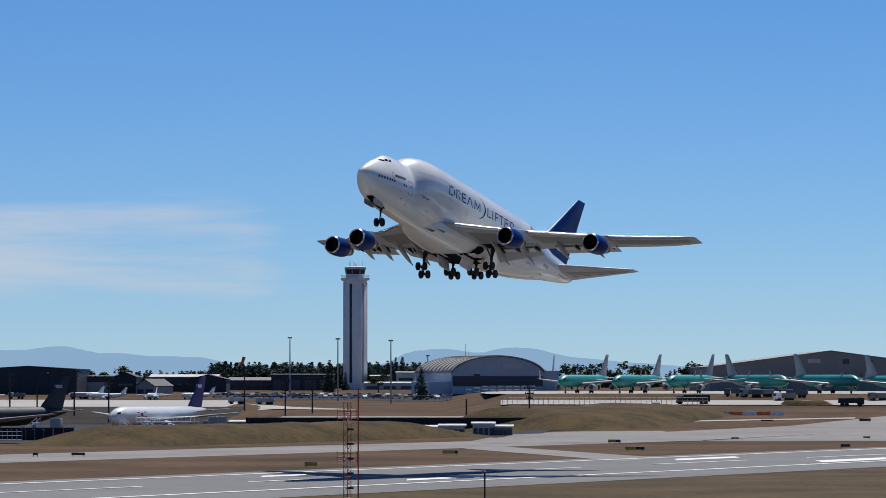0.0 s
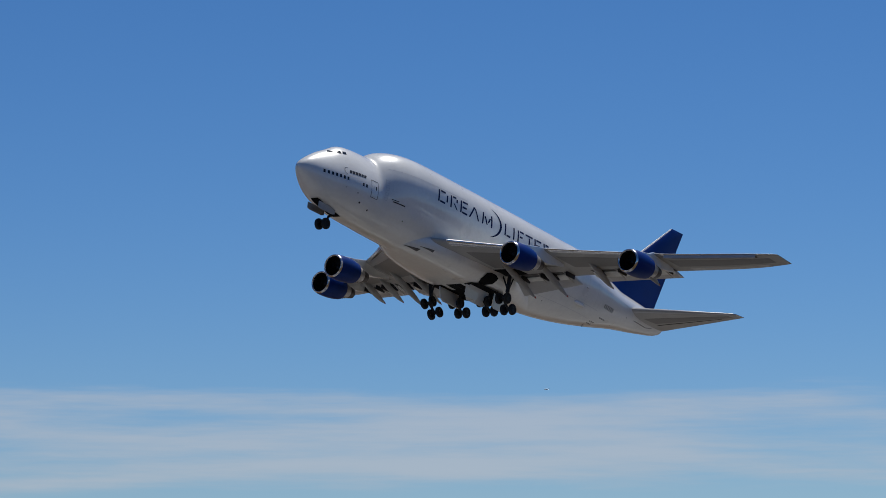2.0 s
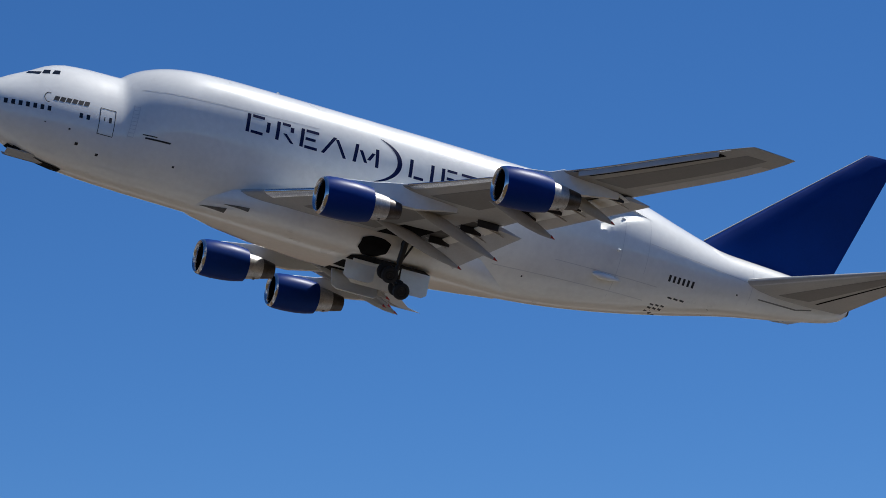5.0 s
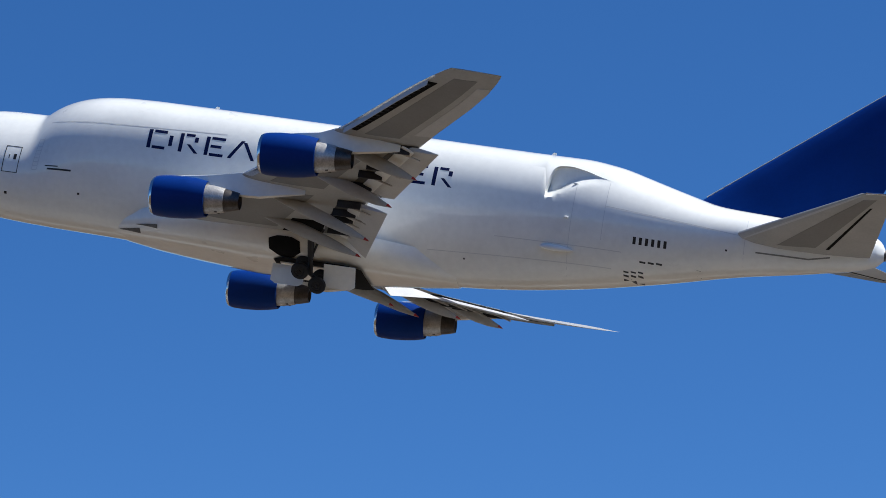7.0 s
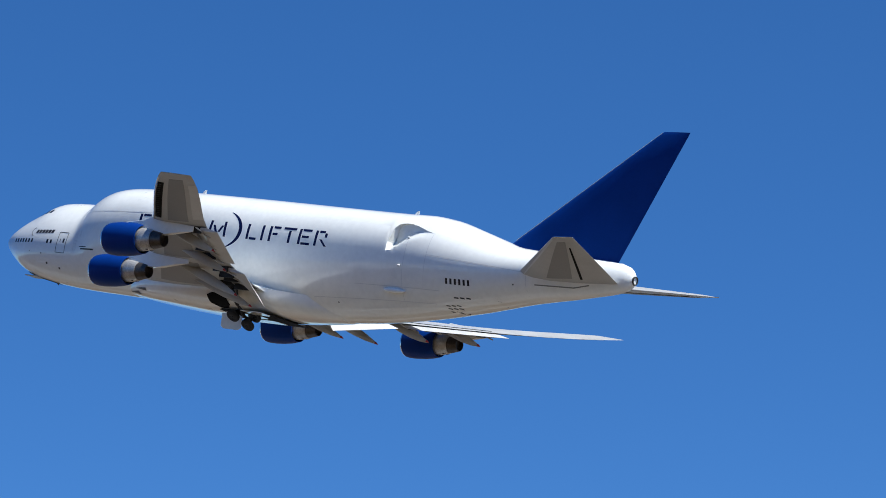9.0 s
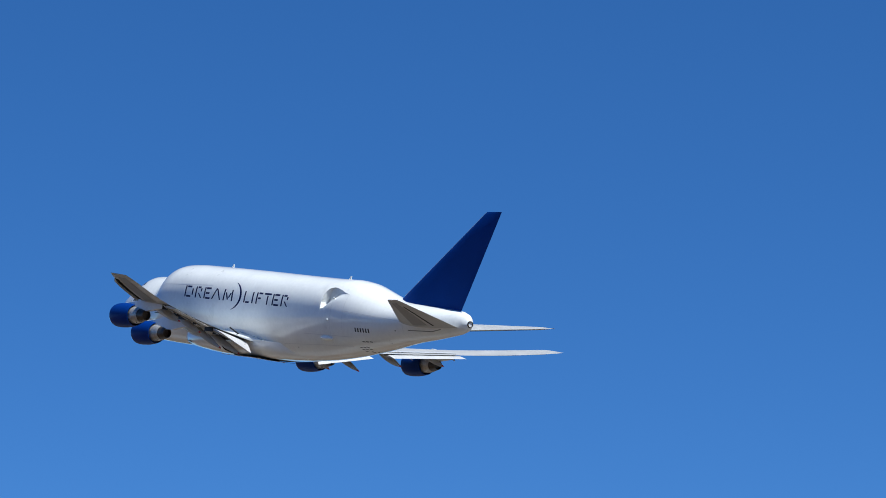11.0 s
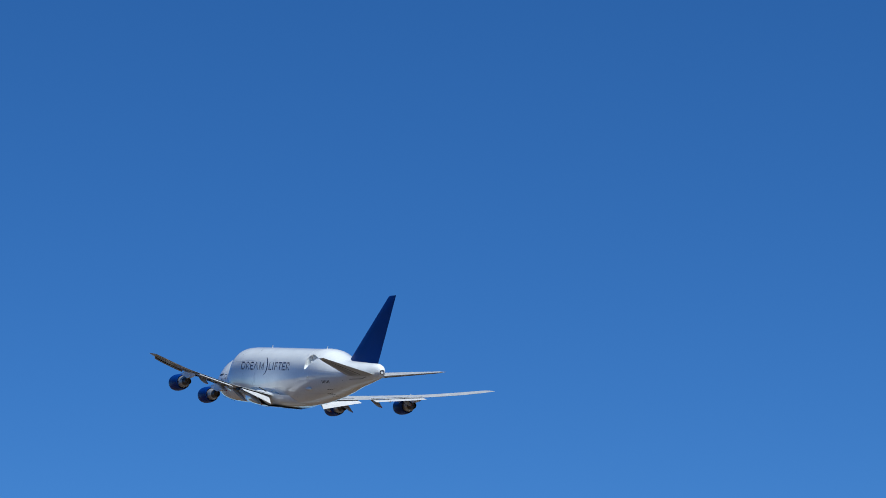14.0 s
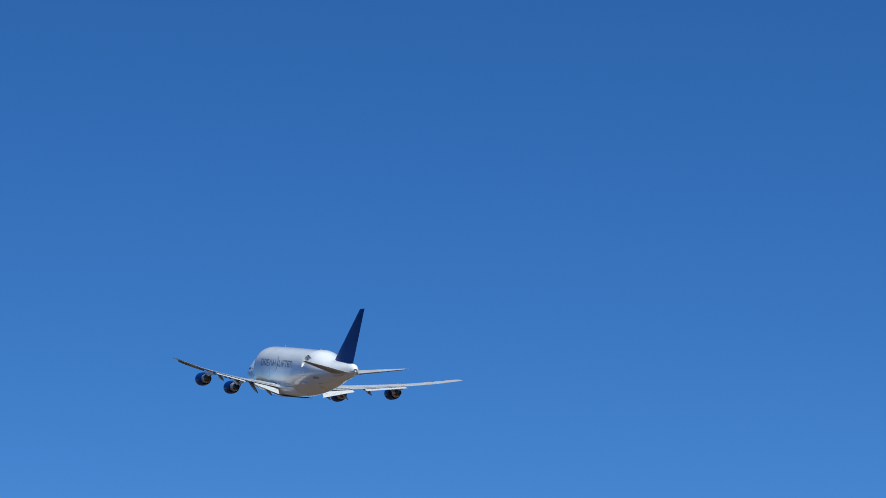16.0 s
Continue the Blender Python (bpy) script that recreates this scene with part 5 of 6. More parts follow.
for k in range(16):
    bm = bmesh.new()
    box(bm, (-44 + 5.6 * k, -0.2, 0.2), (-44 + 5.6 * k + 5.2, 0.04, 9.2), None, 0.05)
    part("door_leaf", bm, BIGWALL, big)
# dark hangar and the low buildings along the far apron
dark = gabled("dark_hangar", "large flat dark navy hangar", -179.4, 1650, 6.22, 42.47, 60, 12.20, 13.42, NAVY, NAVY, 0, False, 0, None, "hangar")
for k in range(7):
    bm = bmesh.new()
    box(bm, (-20.5 + 5.9 * k, -0.15, 0.1), (-20.5 + 5.9 * k + 5.7, 0.05, 9.4), None, 0.05)
    part("door_leaf", bm, NAVY, dark)
for x, z in ((-12.5, 10.4), (8.5, 10.4)):
    bm = bmesh.new()
    box(bm, (x, -0.6, z), (x + 0.7, 0, z + 0.6), None, 0.05)
    part("flood_light", bm, PALEWALL, dark, "small white flood light")
gabled("office_building", "low grey office with a pale ground floor", -154.2, 1700, 6.51, 17.10, 25, 8.80, 9.05, DIMWALL, DIMWALL, 0, True, 1, PALEWALL)
gabled("dark_gable_shed", "dark gabled shed with a pale window band", -140.5, 1690, 6.55, 9.50, 25, 8.50, 10.50, NAVY, NAVY, 0, False, 1, GLASS)
gabled("white_shed", "small pale shed with a mono-pitch look", -131.0, 1680, 6.59, 8.95, 20, 4.47, 7.46, LIGHTWALL, DIMWALL, -20, False, 2, DIMWALL)
gabled("long_terminal", "long dark low building with a white roof edge", -119.5, 1760, 6.79, 31.24, 30, 8.33, 9.37, DIMWALL, PALEWALL, 0, True, 6, GLASS)
gabled("blue_gable_hall", "dark blue hall with a low curved gable", -107.1, 1740, 6.87, 16.99, 30, 7.21, 9.27, NAVY, NAVY, 0, False, 0)
gabled("low_brown_building", "low dark building with a green-grey roof", -92.8, 1850, 8.10, 21.89, 20, 5.47, 6.84, DIMWALL, TAN, 0, True, 5, GLASS)
gabled("black_office", "flat black office building with a pale canopy", -67.4, 1830, 8.16, 29.78, 25, 8.12, 8.39, NAVY, NAVY, 0, True, 4, DIMWALL)
gabled("tower_base_hall", "long grey flat-roofed hall at the tower's foot", -25.9, 1860, 7.52, 24.76, 25, 4.68, 5.23, STEELBLUE, ROOFM, 0, True, 3, GLASS)
gabled("pale_block", "small pale flat-roofed block", -31.5, 1900, 7.96, 9.56, 15, 7.87, 8.15, DIMWALL, PALEWALL, 0, True, 1, GLASS)
gabled("pale_block", "small pale flat-roofed block", -18.7, 1920, 7.90, 9.66, 15, 9.66, 9.94, STEELBLUE, PALEWALL, 0, True, 1, GLASS)
gabled("tan_shed", "wide grey shed with a bright metal roof", -217.4, 1640, 6.02, 20.38, 40, 5.34, 9.22, TAN, ROOFM, 0, True, 3, DIMWALL)
gabled("bright_roof_hangar", "grey hangar with a bright worn metal roof", -239.5, 1600, 5.73, 35.50, 50, 8.52, 12.78, TAN, ROOFM, 0, True, 4, DIMWALL, "hangar")
gabled("grey_gable_hangar", "grey hangar with a steep front gable", -271.1, 1660, 5.93, 19.64, 50, 9.33, 14.00, TAN, DIMWALL, 0, False, 1, DIMWALL, "hangar")
gabled("low_grey_hangar", "long low grey hangar with a pale roof", -306.1, 1650, 5.98, 36.61, 40, 8.79, 10.74, TAN, ROOFM, 0, True, 5, DIMWALL, "hangar")
gabled("low_grey_hangar", "long low grey hangar with a pale roof", -358.1, 1700, 6.26, 37.72, 40, 7.54, 10.56, TAN, ROOFM, 0, True, 5, DIMWALL, "hangar")
# near-black concrete: the shade in the road cutting is put into its colour
DARKWALL = material("cutting_shade_concrete", (0.035, 0.034, 0.036), 0.9, vary=0.15, scale=0.1, fine=1.0, spec=0.2)
# site cabins in the cutting
bm = bmesh.new()
box(bm, (-50.6, 980, -0.5), (24.1, 983, 4.02), None, 0.1)
wall = tagged(part("retaining_wall", bm, DARKWALL), "long retaining wall of the road cutting, painted dark for the cutting's shade", "wall", kind="structure")
for k in range(25):
    bm = bmesh.new()
    box(bm, (-50.0 + 2.9 * k, 979.4, -0.4), (-50.0 + 2.9 * k + 0.45, 980.05, 3.7), None, 0.05)
    part("pilaster", bm, DARKWALL, wall)
for x, w, h, mat in ((-3.0, 6.8, 2.3, STEELBLUE), (2.2, 6.0, 2.6, PALEWALL), (9.7, 5.1, 3.1, STEELBLUE), (14.3, 4.6, 2.4, TAN)):
    gabled("site_cabin", "low pale site cabin with a flat roof", x, 915, -0.1, w, 9, h, h + 0.25, mat, PALEWALL, 0, True, 4, DIMWALL, "cabin")
for x, y, w, h in ((-119.9, 960, 13.5, 3.4), (-148.4, 980, 11.6, 3.2), (-156.8, 960, 8.5, 2.8), (-51.1, 1050, 14.8, 1.9)):
    gabled("freight_shed", "low grey freight shed with a flat pale roof", x, y, 0.1, w, 10, h, h + 0.3, TAN, PALEWALL, 0, True, 4, DIMWALL, "shed")


def lamp_post(x, y, z0, z1, head, label):
    ob = thing("light_mast" if head else "utility_pole", label, "lamp post" if head else "pole", "poles of the airfield", pose(x, y, z0))
    bm = bmesh.new()
    rod(bm, (0, 0, 0), (0, 0, z1 - z0), 0.34 if head else 0.24, 0.2, 10)
    part("mast", bm, POLE if head else WOODPOLE, ob)
    if head:
        bm = bmesh.new()
        box(bm, (-0.9, -0.5, z1 - z0 - 0.5), (0.9, 0.5, z1 - z0 + 0.1), None, 0.15)
        part("lamp_head", bm, POLE, ob)
    elif z1 - z0 > 9.5:
        for k, dz in enumerate((0.5, 1.9, 3.2)):
            bm = bmesh.new()
            box(bm, (-1.5 + 0.3 * k, -0.12, z1 - z0 - dz - 0.12), (1.5 - 0.3 * k, 0.12, z1 - z0 - dz + 0.12), None, 0.03)
            for s in (-1.2, -0.5, 0.5, 1.2):
                rod(bm, (s * (1 - 0.2 * k), 0, z1 - z0 - dz + 0.1), (s * (1 - 0.2 * k), 0, z1 - z0 - dz + 0.55), 0.14, segments=6)
            part("cross_arm", bm, WOODPOLE, ob, "dark cross arm with lamps")


for x, y, z0, z1 in ((-60.1, 1500, 7.75, 30.61), (-39.9, 1450, 4.08, 29.60), (-19.1, 1400, 2.32, 28.42), (-6.8, 1700, 9.53, 24.87)):
    lamp_post(x, y, z0, z1, True, "tall grey floodlight mast by the car park")
for x, y, z0, z1 in ((-115.6, 1020, 2.74, 15.41), (-125.3, 1180, 4.05, 15.92), (-104.2, 1080, 3.55, 16.50), (-92.7, 1060, 1.85, 14.40), (-45.8, 1110, 0.98, 13.79), (-37.6, 1100, 1.42, 14.76), (-64.9, 1250, 2.58, 18.29), (6.1, 1000, 3.39, 8.71), (22.6, 1000, 2.21, 11.97), (-149.4, 1150, 2.24, 14.49), (-152.7, 1060, 1.54, 14.87), (-173.1, 1100, 1.91, 16.55), (-191.2, 1150, 1.90, 15.85), (-194.8, 1120, 1.70, 16.12)):
    lamp_post(x, y, z0, z1, False, "dark timber utility pole with cross arms")


def make_windsock():
    ob = thing("windsock", "orange windsock drooping from a pole top", "windsock", m=pose(-65.1, 1250, 17.74))
    bm = bmesh.new()
    rod(bm, (0, 0, 0), (0, 0, 3.70), 0.07, segments=8)
    part("pole", bm, POLE, ob)
    bm = bmesh.new()
    lathe(bm, [(0, 0.55), (1.2, 0.5), (2.4, 0.36), (3.2, 0.22)], Matrix.Translation((0.05, 0, 3.51)) @ turn("Y", 108), 14)
    part("sock", bm, ORANGE, ob)


make_windsock()


def make_mast():
    """The red and white lattice antenna mast in front of the runway."""
    d = 300
    ob = thing("lattice_mast", "slim lattice antenna mast with red and white bays", "mast", m=pose(-7.5, d, 0))
    h = 11.66
    w = 0.33
    legs = [(w * math.cos(radians(a)), w * math.sin(radians(a))) for a in (90, 210, 330)]
    n = 14
    for k in range(n):
        z0, z1 = h * k / n, h * (k + 1) / n
        bm = bmesh.new()
        for i in range(3):
            a, b = legs[i], legs[(i + 1) % 3]
            rod(bm, (*a, z0), (*a, z1), 0.028, segments=6)
            rod(bm, (*a, z0), (*b, (z0 + z1) / 2), 0.016, segments=5)
            rod(bm, (*b, (z0 + z1) / 2), (*a, z1), 0.016, segments=5)
            rod(bm, (*a, z1), (*b, z1), 0.016, segments=5)
        part("bay", bm, REDM if k % 2 else PALEWALL if k % 4 == 0 else REDM, ob)
    for z, r in ((h - 1.0, 0.75), (h - 4.3, 0.8)):
        bm = bmesh.new()
        for dz in (-0.28, 0.0, 0.28):
            rod(bm, (-r, -0.3, z + dz), (r * 1.15, -0.3, z + dz), 0.03, segments=6)
        for x in (-r, -r / 3, r / 3, r):
            rod(bm, (x, -0.3, z - 0.45), (x, -0.3, z + 0.45), 0.028, segments=6)
        part("antenna_array", bm, REDM, ob, "red antenna array")
    for k in range(6):
        bm = bmesh.new()
        z = h - 2.2 - 1.15 * k
        box(bm, (-0.05, -0.42, z), (0.5, -0.3, z + 0.16), None, 0.03)
        part("bracket", bm, WOODPOLE, ob, "dark equipment bracket")
    bm = bmesh.new()
    rod(bm, (0.85, 0, 0), (0.85, 0, h + 1.0), 0.06, 0.05, 8)
    part("side_pole", bm, REDM, ob, "slim reddish pole")


make_mast()
post = thing("marker_post", "slim dark steel post in the grass", "post", m=pose(3.6, 330, 0))
bm = bmesh.new()
rod(bm, (0, 0, 0), (0, 0, 5.34), 0.09, 0.07, 10)
part("post_shaft", bm, WOODPOLE, post)
bm = bmesh.new()
lathe(bm, [(0, 0.1), (0.06, 0.12), (0.2, 0.1), (0.26, 0.01)], Matrix.Translation((0, 0, 5.34)) @ turn("Y", -90), 10)
part("cap", bm, REDM, post)

# taxiway guidance signs: dark boxes with yellow faces, their writing as bars
SIGNY = material("yellow_sign_face", (0.62, 0.40, 0.02), 0.5, vary=0.05)
SIGNK = material("black_sign_box", (0.012, 0.012, 0.012), 0.5, vary=0.1)


def make_sign(x, y, w, h, face):
    ob = thing("guidance_sign", "black taxiway guidance sign with a yellow panel" if face else "black back of a taxiway guidance sign", "sign", "taxiway signs", pose(x, y, rise(x, y)))
    bm = bmesh.new()
    box(bm, (-w / 2, -0.15, 0.35), (w / 2, 0.15, h), None, 0.04)
    part("sign_box", bm, SIGNK, ob)
    for s in (-0.4, 0.4):
        bm = bmesh.new()
        rod(bm, (s * w, 0, 0), (s * w, 0, 0.4), 0.05, segments=8)
        part("leg", bm, POLE, ob)
    if face:
        bm = bmesh.new()
        box(bm, (-w * 0.46, -0.17, 0.45), (w * face, -0.14, h - 0.1))
        panel = part("sign_face", bm, SIGNY, ob, "yellow sign face")
        for k in range(3):
            bm = bmesh.new()
            x0 = -w * 0.46 + (k + 0.6) * w * (face + 0.46) / 4
            box(bm, (x0, -0.19, 0.6), (x0 + w * 0.09, -0.165, h - 0.25))
            part("bar", bm, SIGNK, panel)


for x, y, w, h, face in ((-20.3, 587.6, 1.91, 0.87, 0.46), (1.3, 686.3, 2.74, 0.91, 0.3), (36.3, 810.0, 2.64, 0.96, 0.1), (36.4, 725.1, 3.65, 0.86, 0.05), (65.4, 856.3, 1.65, 0.70, 0.1), (79.5, 755.5, 1.90, 0.89, 0), (112.6, 1020.0, 3.02, 1.06, 0), (86.5, 1020.0, 3.32, 0.75, 0), (-64.0, 671.0, 2.38, 0.79, 0.0), (-71.5, 671.0, 0.90, 0.79, 0), (95.8, 864.5, 1.53, 0.70, 0)):
    make_sign(x, y, w, h, face)

# ---- parked aircraft ----
GREEN = material("green_primer_skin", (0.018, 0.29, 0.25), 0.4, vary=0.08, scale=0.3, fine=3)
DARKGREY = material("dark_grey_military_paint", (0.018, 0.025, 0.036), 0.65, vary=0.1, scale=0.3, fine=3)
LIGHTGREY = material("light_grey_paint", (0.34, 0.35, 0.36), 0.45, vary=0.06, scale=0.3, fine=3)
PURPLE = material("purple_tail_paint", (0.045, 0.012, 0.13), 0.4, vary=0.08)
BRIGHT = material("white_van_paint", (0.78, 0.78, 0.77), 0.4, vary=0.05)


def make_airliner(name, label, length, radius, span, fin_top, body_mat, fin_mat, wing_mat, engine_mat, m, group="", stripe=None, winglets=True):
    """A parked twin-jet: x aft from its nose, z up from the ground."""
    ob = thing(name, label, "aircraft", group, m)
    zc = radius + fin_top * 0.17
    bm = bmesh.new()
    rings = []
    for u, r, dz in ((0, 0.03, -0.25), (0.012, 0.35, -0.2), (0.035, 0.65, -0.12), (0.075, 0.9, -0.04), (0.12, 1, 0), (0.65, 1, 0), (0.76, 0.9, 0.1), (0.87, 0.6, 0.34), (0.95, 0.33, 0.5), (1, 0.1, 0.6)):
        rings.append([(u * length, radius * r * math.cos(2 * math.pi * k / 28), zc + dz * radius + radius * r * math.sin(2 * math.pi * k / 28)) for k in range(28)])
    loft(bm, rings)
    body = part("body", bm, body_mat, ob)
    bm = bmesh.new()
    slab(bm, ((0.79 * length, 0, zc + radius * 0.6), (0.955 * length, 0, zc + radius * 0.7)), ((0.95 * length, 0, fin_top), (1.005 * length, 0, fin_top)), 0.6, 0.25, (0, 1, 0))
    part("fin", bm, fin_mat, ob)
    for s in (-1, 1):
        bm = bmesh.new()
        slab(bm, ((0.33 * length, s * radius * 0.6, zc - radius * 0.55), (0.55 * length, s * radius * 0.6, zc - radius * 0.55)), ((0.555 * length, s * span / 2, zc + radius * 0.35), (0.60 * length, s * span / 2, zc + radius * 0.35)), 1.0, 0.22, (0, 0, 1))
        wing = part("wing", bm, wing_mat, ob)
        bm = bmesh.new()
        if winglets:
            slab(bm, ((0.585 * length, s * span / 2, zc + radius * 0.35), (0.625 * length, s * span / 2, zc + radius * 0.35)), ((0.615 * length, s * (span / 2 + 0.5), zc + radius * 0.35 + 2.6), (0.63 * length, s * (span / 2 + 0.5), zc + radius * 0.35 + 2.6)), 0.2, 0.1, (0, 1, 0))
            part("winglet", bm, fin_mat, wing)
        bm = bmesh.new()
        slab(bm, ((0.84 * length, s * 0.4, zc + radius * 0.4), (0.95 * length, s * 0.4, zc + radius * 0.4)), ((0.95 * length, s * span * 0.19, zc + radius * 0.7), (0.985 * length, s * span * 0.19, zc + radius * 0.7)), 0.4, 0.15, (0, 0, 1))
        part("tailplane", bm, wing_mat, ob)
        bm = bmesh.new()
        lathe(bm, [(1.0, 0.35), (0.25, 0.5), (0.0, 0.52), (0.05, 0.6), (0.6, 0.66), (2.0, 0.6), (2.9, 0.42), (2.9, 0.35)], Matrix.Translation((0.30 * length, s * span * 0.165, zc - radius * 1.05)) @ Matrix.Diagonal((radius / 1.9, radius / 1.15, radius / 1.15, 1)), 20)
        part("engine", bm, engine_mat, ob)
        bm = bmesh.new()
        rod(bm, (0.5 * length, s * radius * 1.3, zc - radius * 0.5), (0.5 * length, s * radius * 1.3, 0.5), 0.16, segments=8)
        leg = part("main_leg", bm, GEARM, ob)
        bm = bmesh.new()
        for dy in (-0.4, 0.4):
            wheel(bm, (0.5 * length, s * radius * 1.3 + dy, 0.55), 0.55, 0.4)
        part("wheel_pair", bm, RUBBER, leg)
    bm = bmesh.new()
    rod(bm, (0.12 * length, 0, zc - radius * 0.7), (0.12 * length, 0, 0.4), 0.12, segments=8)
    wheel(bm, (0.12 * length, 0, 0.42), 0.42, 0.4)
    part("nose_leg", bm, GEARM, ob)
    for s in (-1, 1):
        bm = bmesh.new()
        vs = []
        for u, a in ((0.028, 28), (0.05, 24), (0.055, 40), (0.035, 46)):
            r = radius * (0.57 + (u - 0.028) / 0.03 * 0.26) * 1.03
            vs.append(bm.verts.new((u * length, s * r * math.cos(radians(a)), zc - 0.1 * radius + r * math.sin(radians(a)))))
        bm.faces.new(vs)
        part("cockpit_window", bm, GLASS, ob)
    if stripe:
        bm = bmesh.new()
        for s in (-1, 1):
            vs = [bm.verts.new((0.93 * length + dx, s * 0.3, fin_top * 0.80 + dz)) for dx, dz in ((-1.2, 0), (0.9, 0), (0.9, 0.9), (-1.2, 0.9))]
            bm.faces.new(vs)
        part("fin_patch", bm, stripe, ob, "pale patch on the fin")
    return ob


first = make_airliner("green_airliner", "unpainted green-skinned airliner with a grey fin", 39, 1.9, 35, 12.6, GREEN, LIGHTGREY, LIGHTGREY, LIGHTGREY,
                      pose(36.9, 1212, rise(36.9, 1212) + 0.1, 0, 0, 64), "parked green airliners")
for x, y, a in ((54.0, 1208, 64), (70.9, 1204, 64), (108.6, 1204, 116), (129.6, 1190, 116), (151.7, 1184, 116)):
    copy_thing(first, pose(x, y, rise(x, y) + 0.1, 0, 0, a))
make_airliner("green_airliner", "green-skinned airliner mostly hidden behind the arched hangar", 42, 2.0, 35, 15.2, GREEN, LIGHTGREY, LIGHTGREY, LIGHTGREY,
              pose(41.3, 1622, rise(41.3, 1622) + 0.1, 0, 0, 80), "parked green airliners")
make_airliner("green_airliner", "green-skinned airliner with a pale fin on the freight apron", 39, 1.9, 35, 12.6, GREEN, LIGHTGREY, LIGHTGREY, LIGHTGREY,
              pose(-226.5, 1200, 0.0, 0, 0, 22), "parked green airliners")
freighter = make_airliner("white_freighter", "white freighter with a purple tail beside its stairs", 48, 2.5, 47, 15.8, WHITE, PURPLE, LIGHTGREY, WHITE, pose(-87.9, 1010, -1.1, 0, 0, 62), "", BRIGHT, False)
for k, (u, c) in enumerate(((0.2, 0.9), (0.235, 0.7), (0.27, 1.0))):
    for s in (-1, 1):
        bm = bmesh.new()
        vs = [bm.verts.new((48 * u + dx, s * 2.54 * math.cos(a), 5.2 + 2.54 * math.sin(a))) for dx, a in ((0, -0.1), (1.1, -0.1), (1.1, 0.45 * c), (0, 0.45 * c))]
        bm.faces.new(vs)
        part("body_mark", bm, REDM, freighter, "red bar on the body")
tanker = make_airliner("grey_tanker", "dark grey military tanker jet on the freight apron", 48, 2.5, 47, 15.8, DARKGREY, DARKGREY, LIGHTGREY, DARKGREY, pose(-136.1, 985, -1.15, 0, 0, 40), "parked tankers", LIGHTGREY, False)
copy_thing(tanker, pose(-181.6, 995, -1.15, 0, 0, 40))
jet = make_airliner("business_jet", "small white business jet on the pale apron", 15, 0.9, 15, 4.9, WHITE, WHITE, WHITE, WHITE, pose(-138.0, 1490, 6.0, 0, 0, 12), "small parked aircraft", None, False)
for p, d, a in ((-205.3, 1470, 95), (-177.2, 1475, 92), (-114.3, 1480, 80), (-101.9, 1485, 30), (-241.4, 1465, 40), (-275.8, 1475, 15), (-147.3, 1500, 20)):
    copy_thing(jet, pose(p, d, rise(p, d) + 0.05, 0, 0, a))

# ---- vehicles and apron clutter ----
CARS = [material("car_paint_" + n, c, 0.35, vary=0.04, coat=0.4) for n, c in (("white", (0.7, 0.7, 0.7)), ("silver", (0.4, 0.41, 0.42)), ("black", (0.02, 0.02, 0.022)), ("grey", (0.13, 0.135, 0.14)), ("red", (0.3, 0.03, 0.03)), ("blue", (0.04, 0.07, 0.2)))]


def make_car(mat, label):
    ob = thing("parked_car", label, "car", "cars in the car park")
    bm = bmesh.new()
    prof = [(-2.2, 0.35), (-2.25, 0.75), (-2.1, 0.95), (-1.2, 1.0), (-0.6, 1.48), (0.9, 1.5), (1.7, 1.05), (2.2, 0.95), (2.25, 0.5), (2.15, 0.35)]
    loft(bm, [[(x, y, z if z < 1.2 else z - 0.0) for x, z in prof] for y in (-0.85, 0.85)])
    body = part("car_body", bm, mat, ob)
    for s in (-1, 1):
        bm = bmesh.new()
        vs = [bm.verts.new((x, s * 0.862, z)) for x, z in ((-1.0, 1.03), (1.5, 1.06), (0.85, 1.42), (-0.55, 1.42))]
        bm.faces.new(vs)
        part("side_glass", bm, GLASS, body)
    for x in (-1.4, 1.4):
        for s in (-1, 1):
            bm = bmesh.new()
            wheel(bm, (x, s * 0.78, 0.33), 0.33, 0.2)
            part("wheel", bm, RUBBER, ob)
    return ob


kinds = [make_car(c, "parked %s car in the airport car park" % n) for c, n in zip(CARS, ("white", "silver", "black", "dark grey", "red", "blue"))]
rng = random.Random(7)
spots = []
for row in range(4):
    for k in range(24):
        u = k / 23
        if rng.random() < 0.82:
            x0, x1 = -90.9, 1.8
            spots.append((x0 + (x1 - x0) * u + rng.uniform(-0.6, 0.6), 1545 + 22 * row - 55 * u + rng.uniform(-2, 2), rng.choice((0, 8, 90, 95, 180, 40))))
for k, (x, y, a) in enumerate(spots):
    m = pose(x, y, rise(x, y) + 0.06, 0, 0, a)
    if k < len(kinds):
        kinds[k].matrix_basis = m
    else:
        copy_thing(kinds[rng.choice((0, 0, 0, 1, 1, 2, 2, 3, 3, 4, 5))], m)


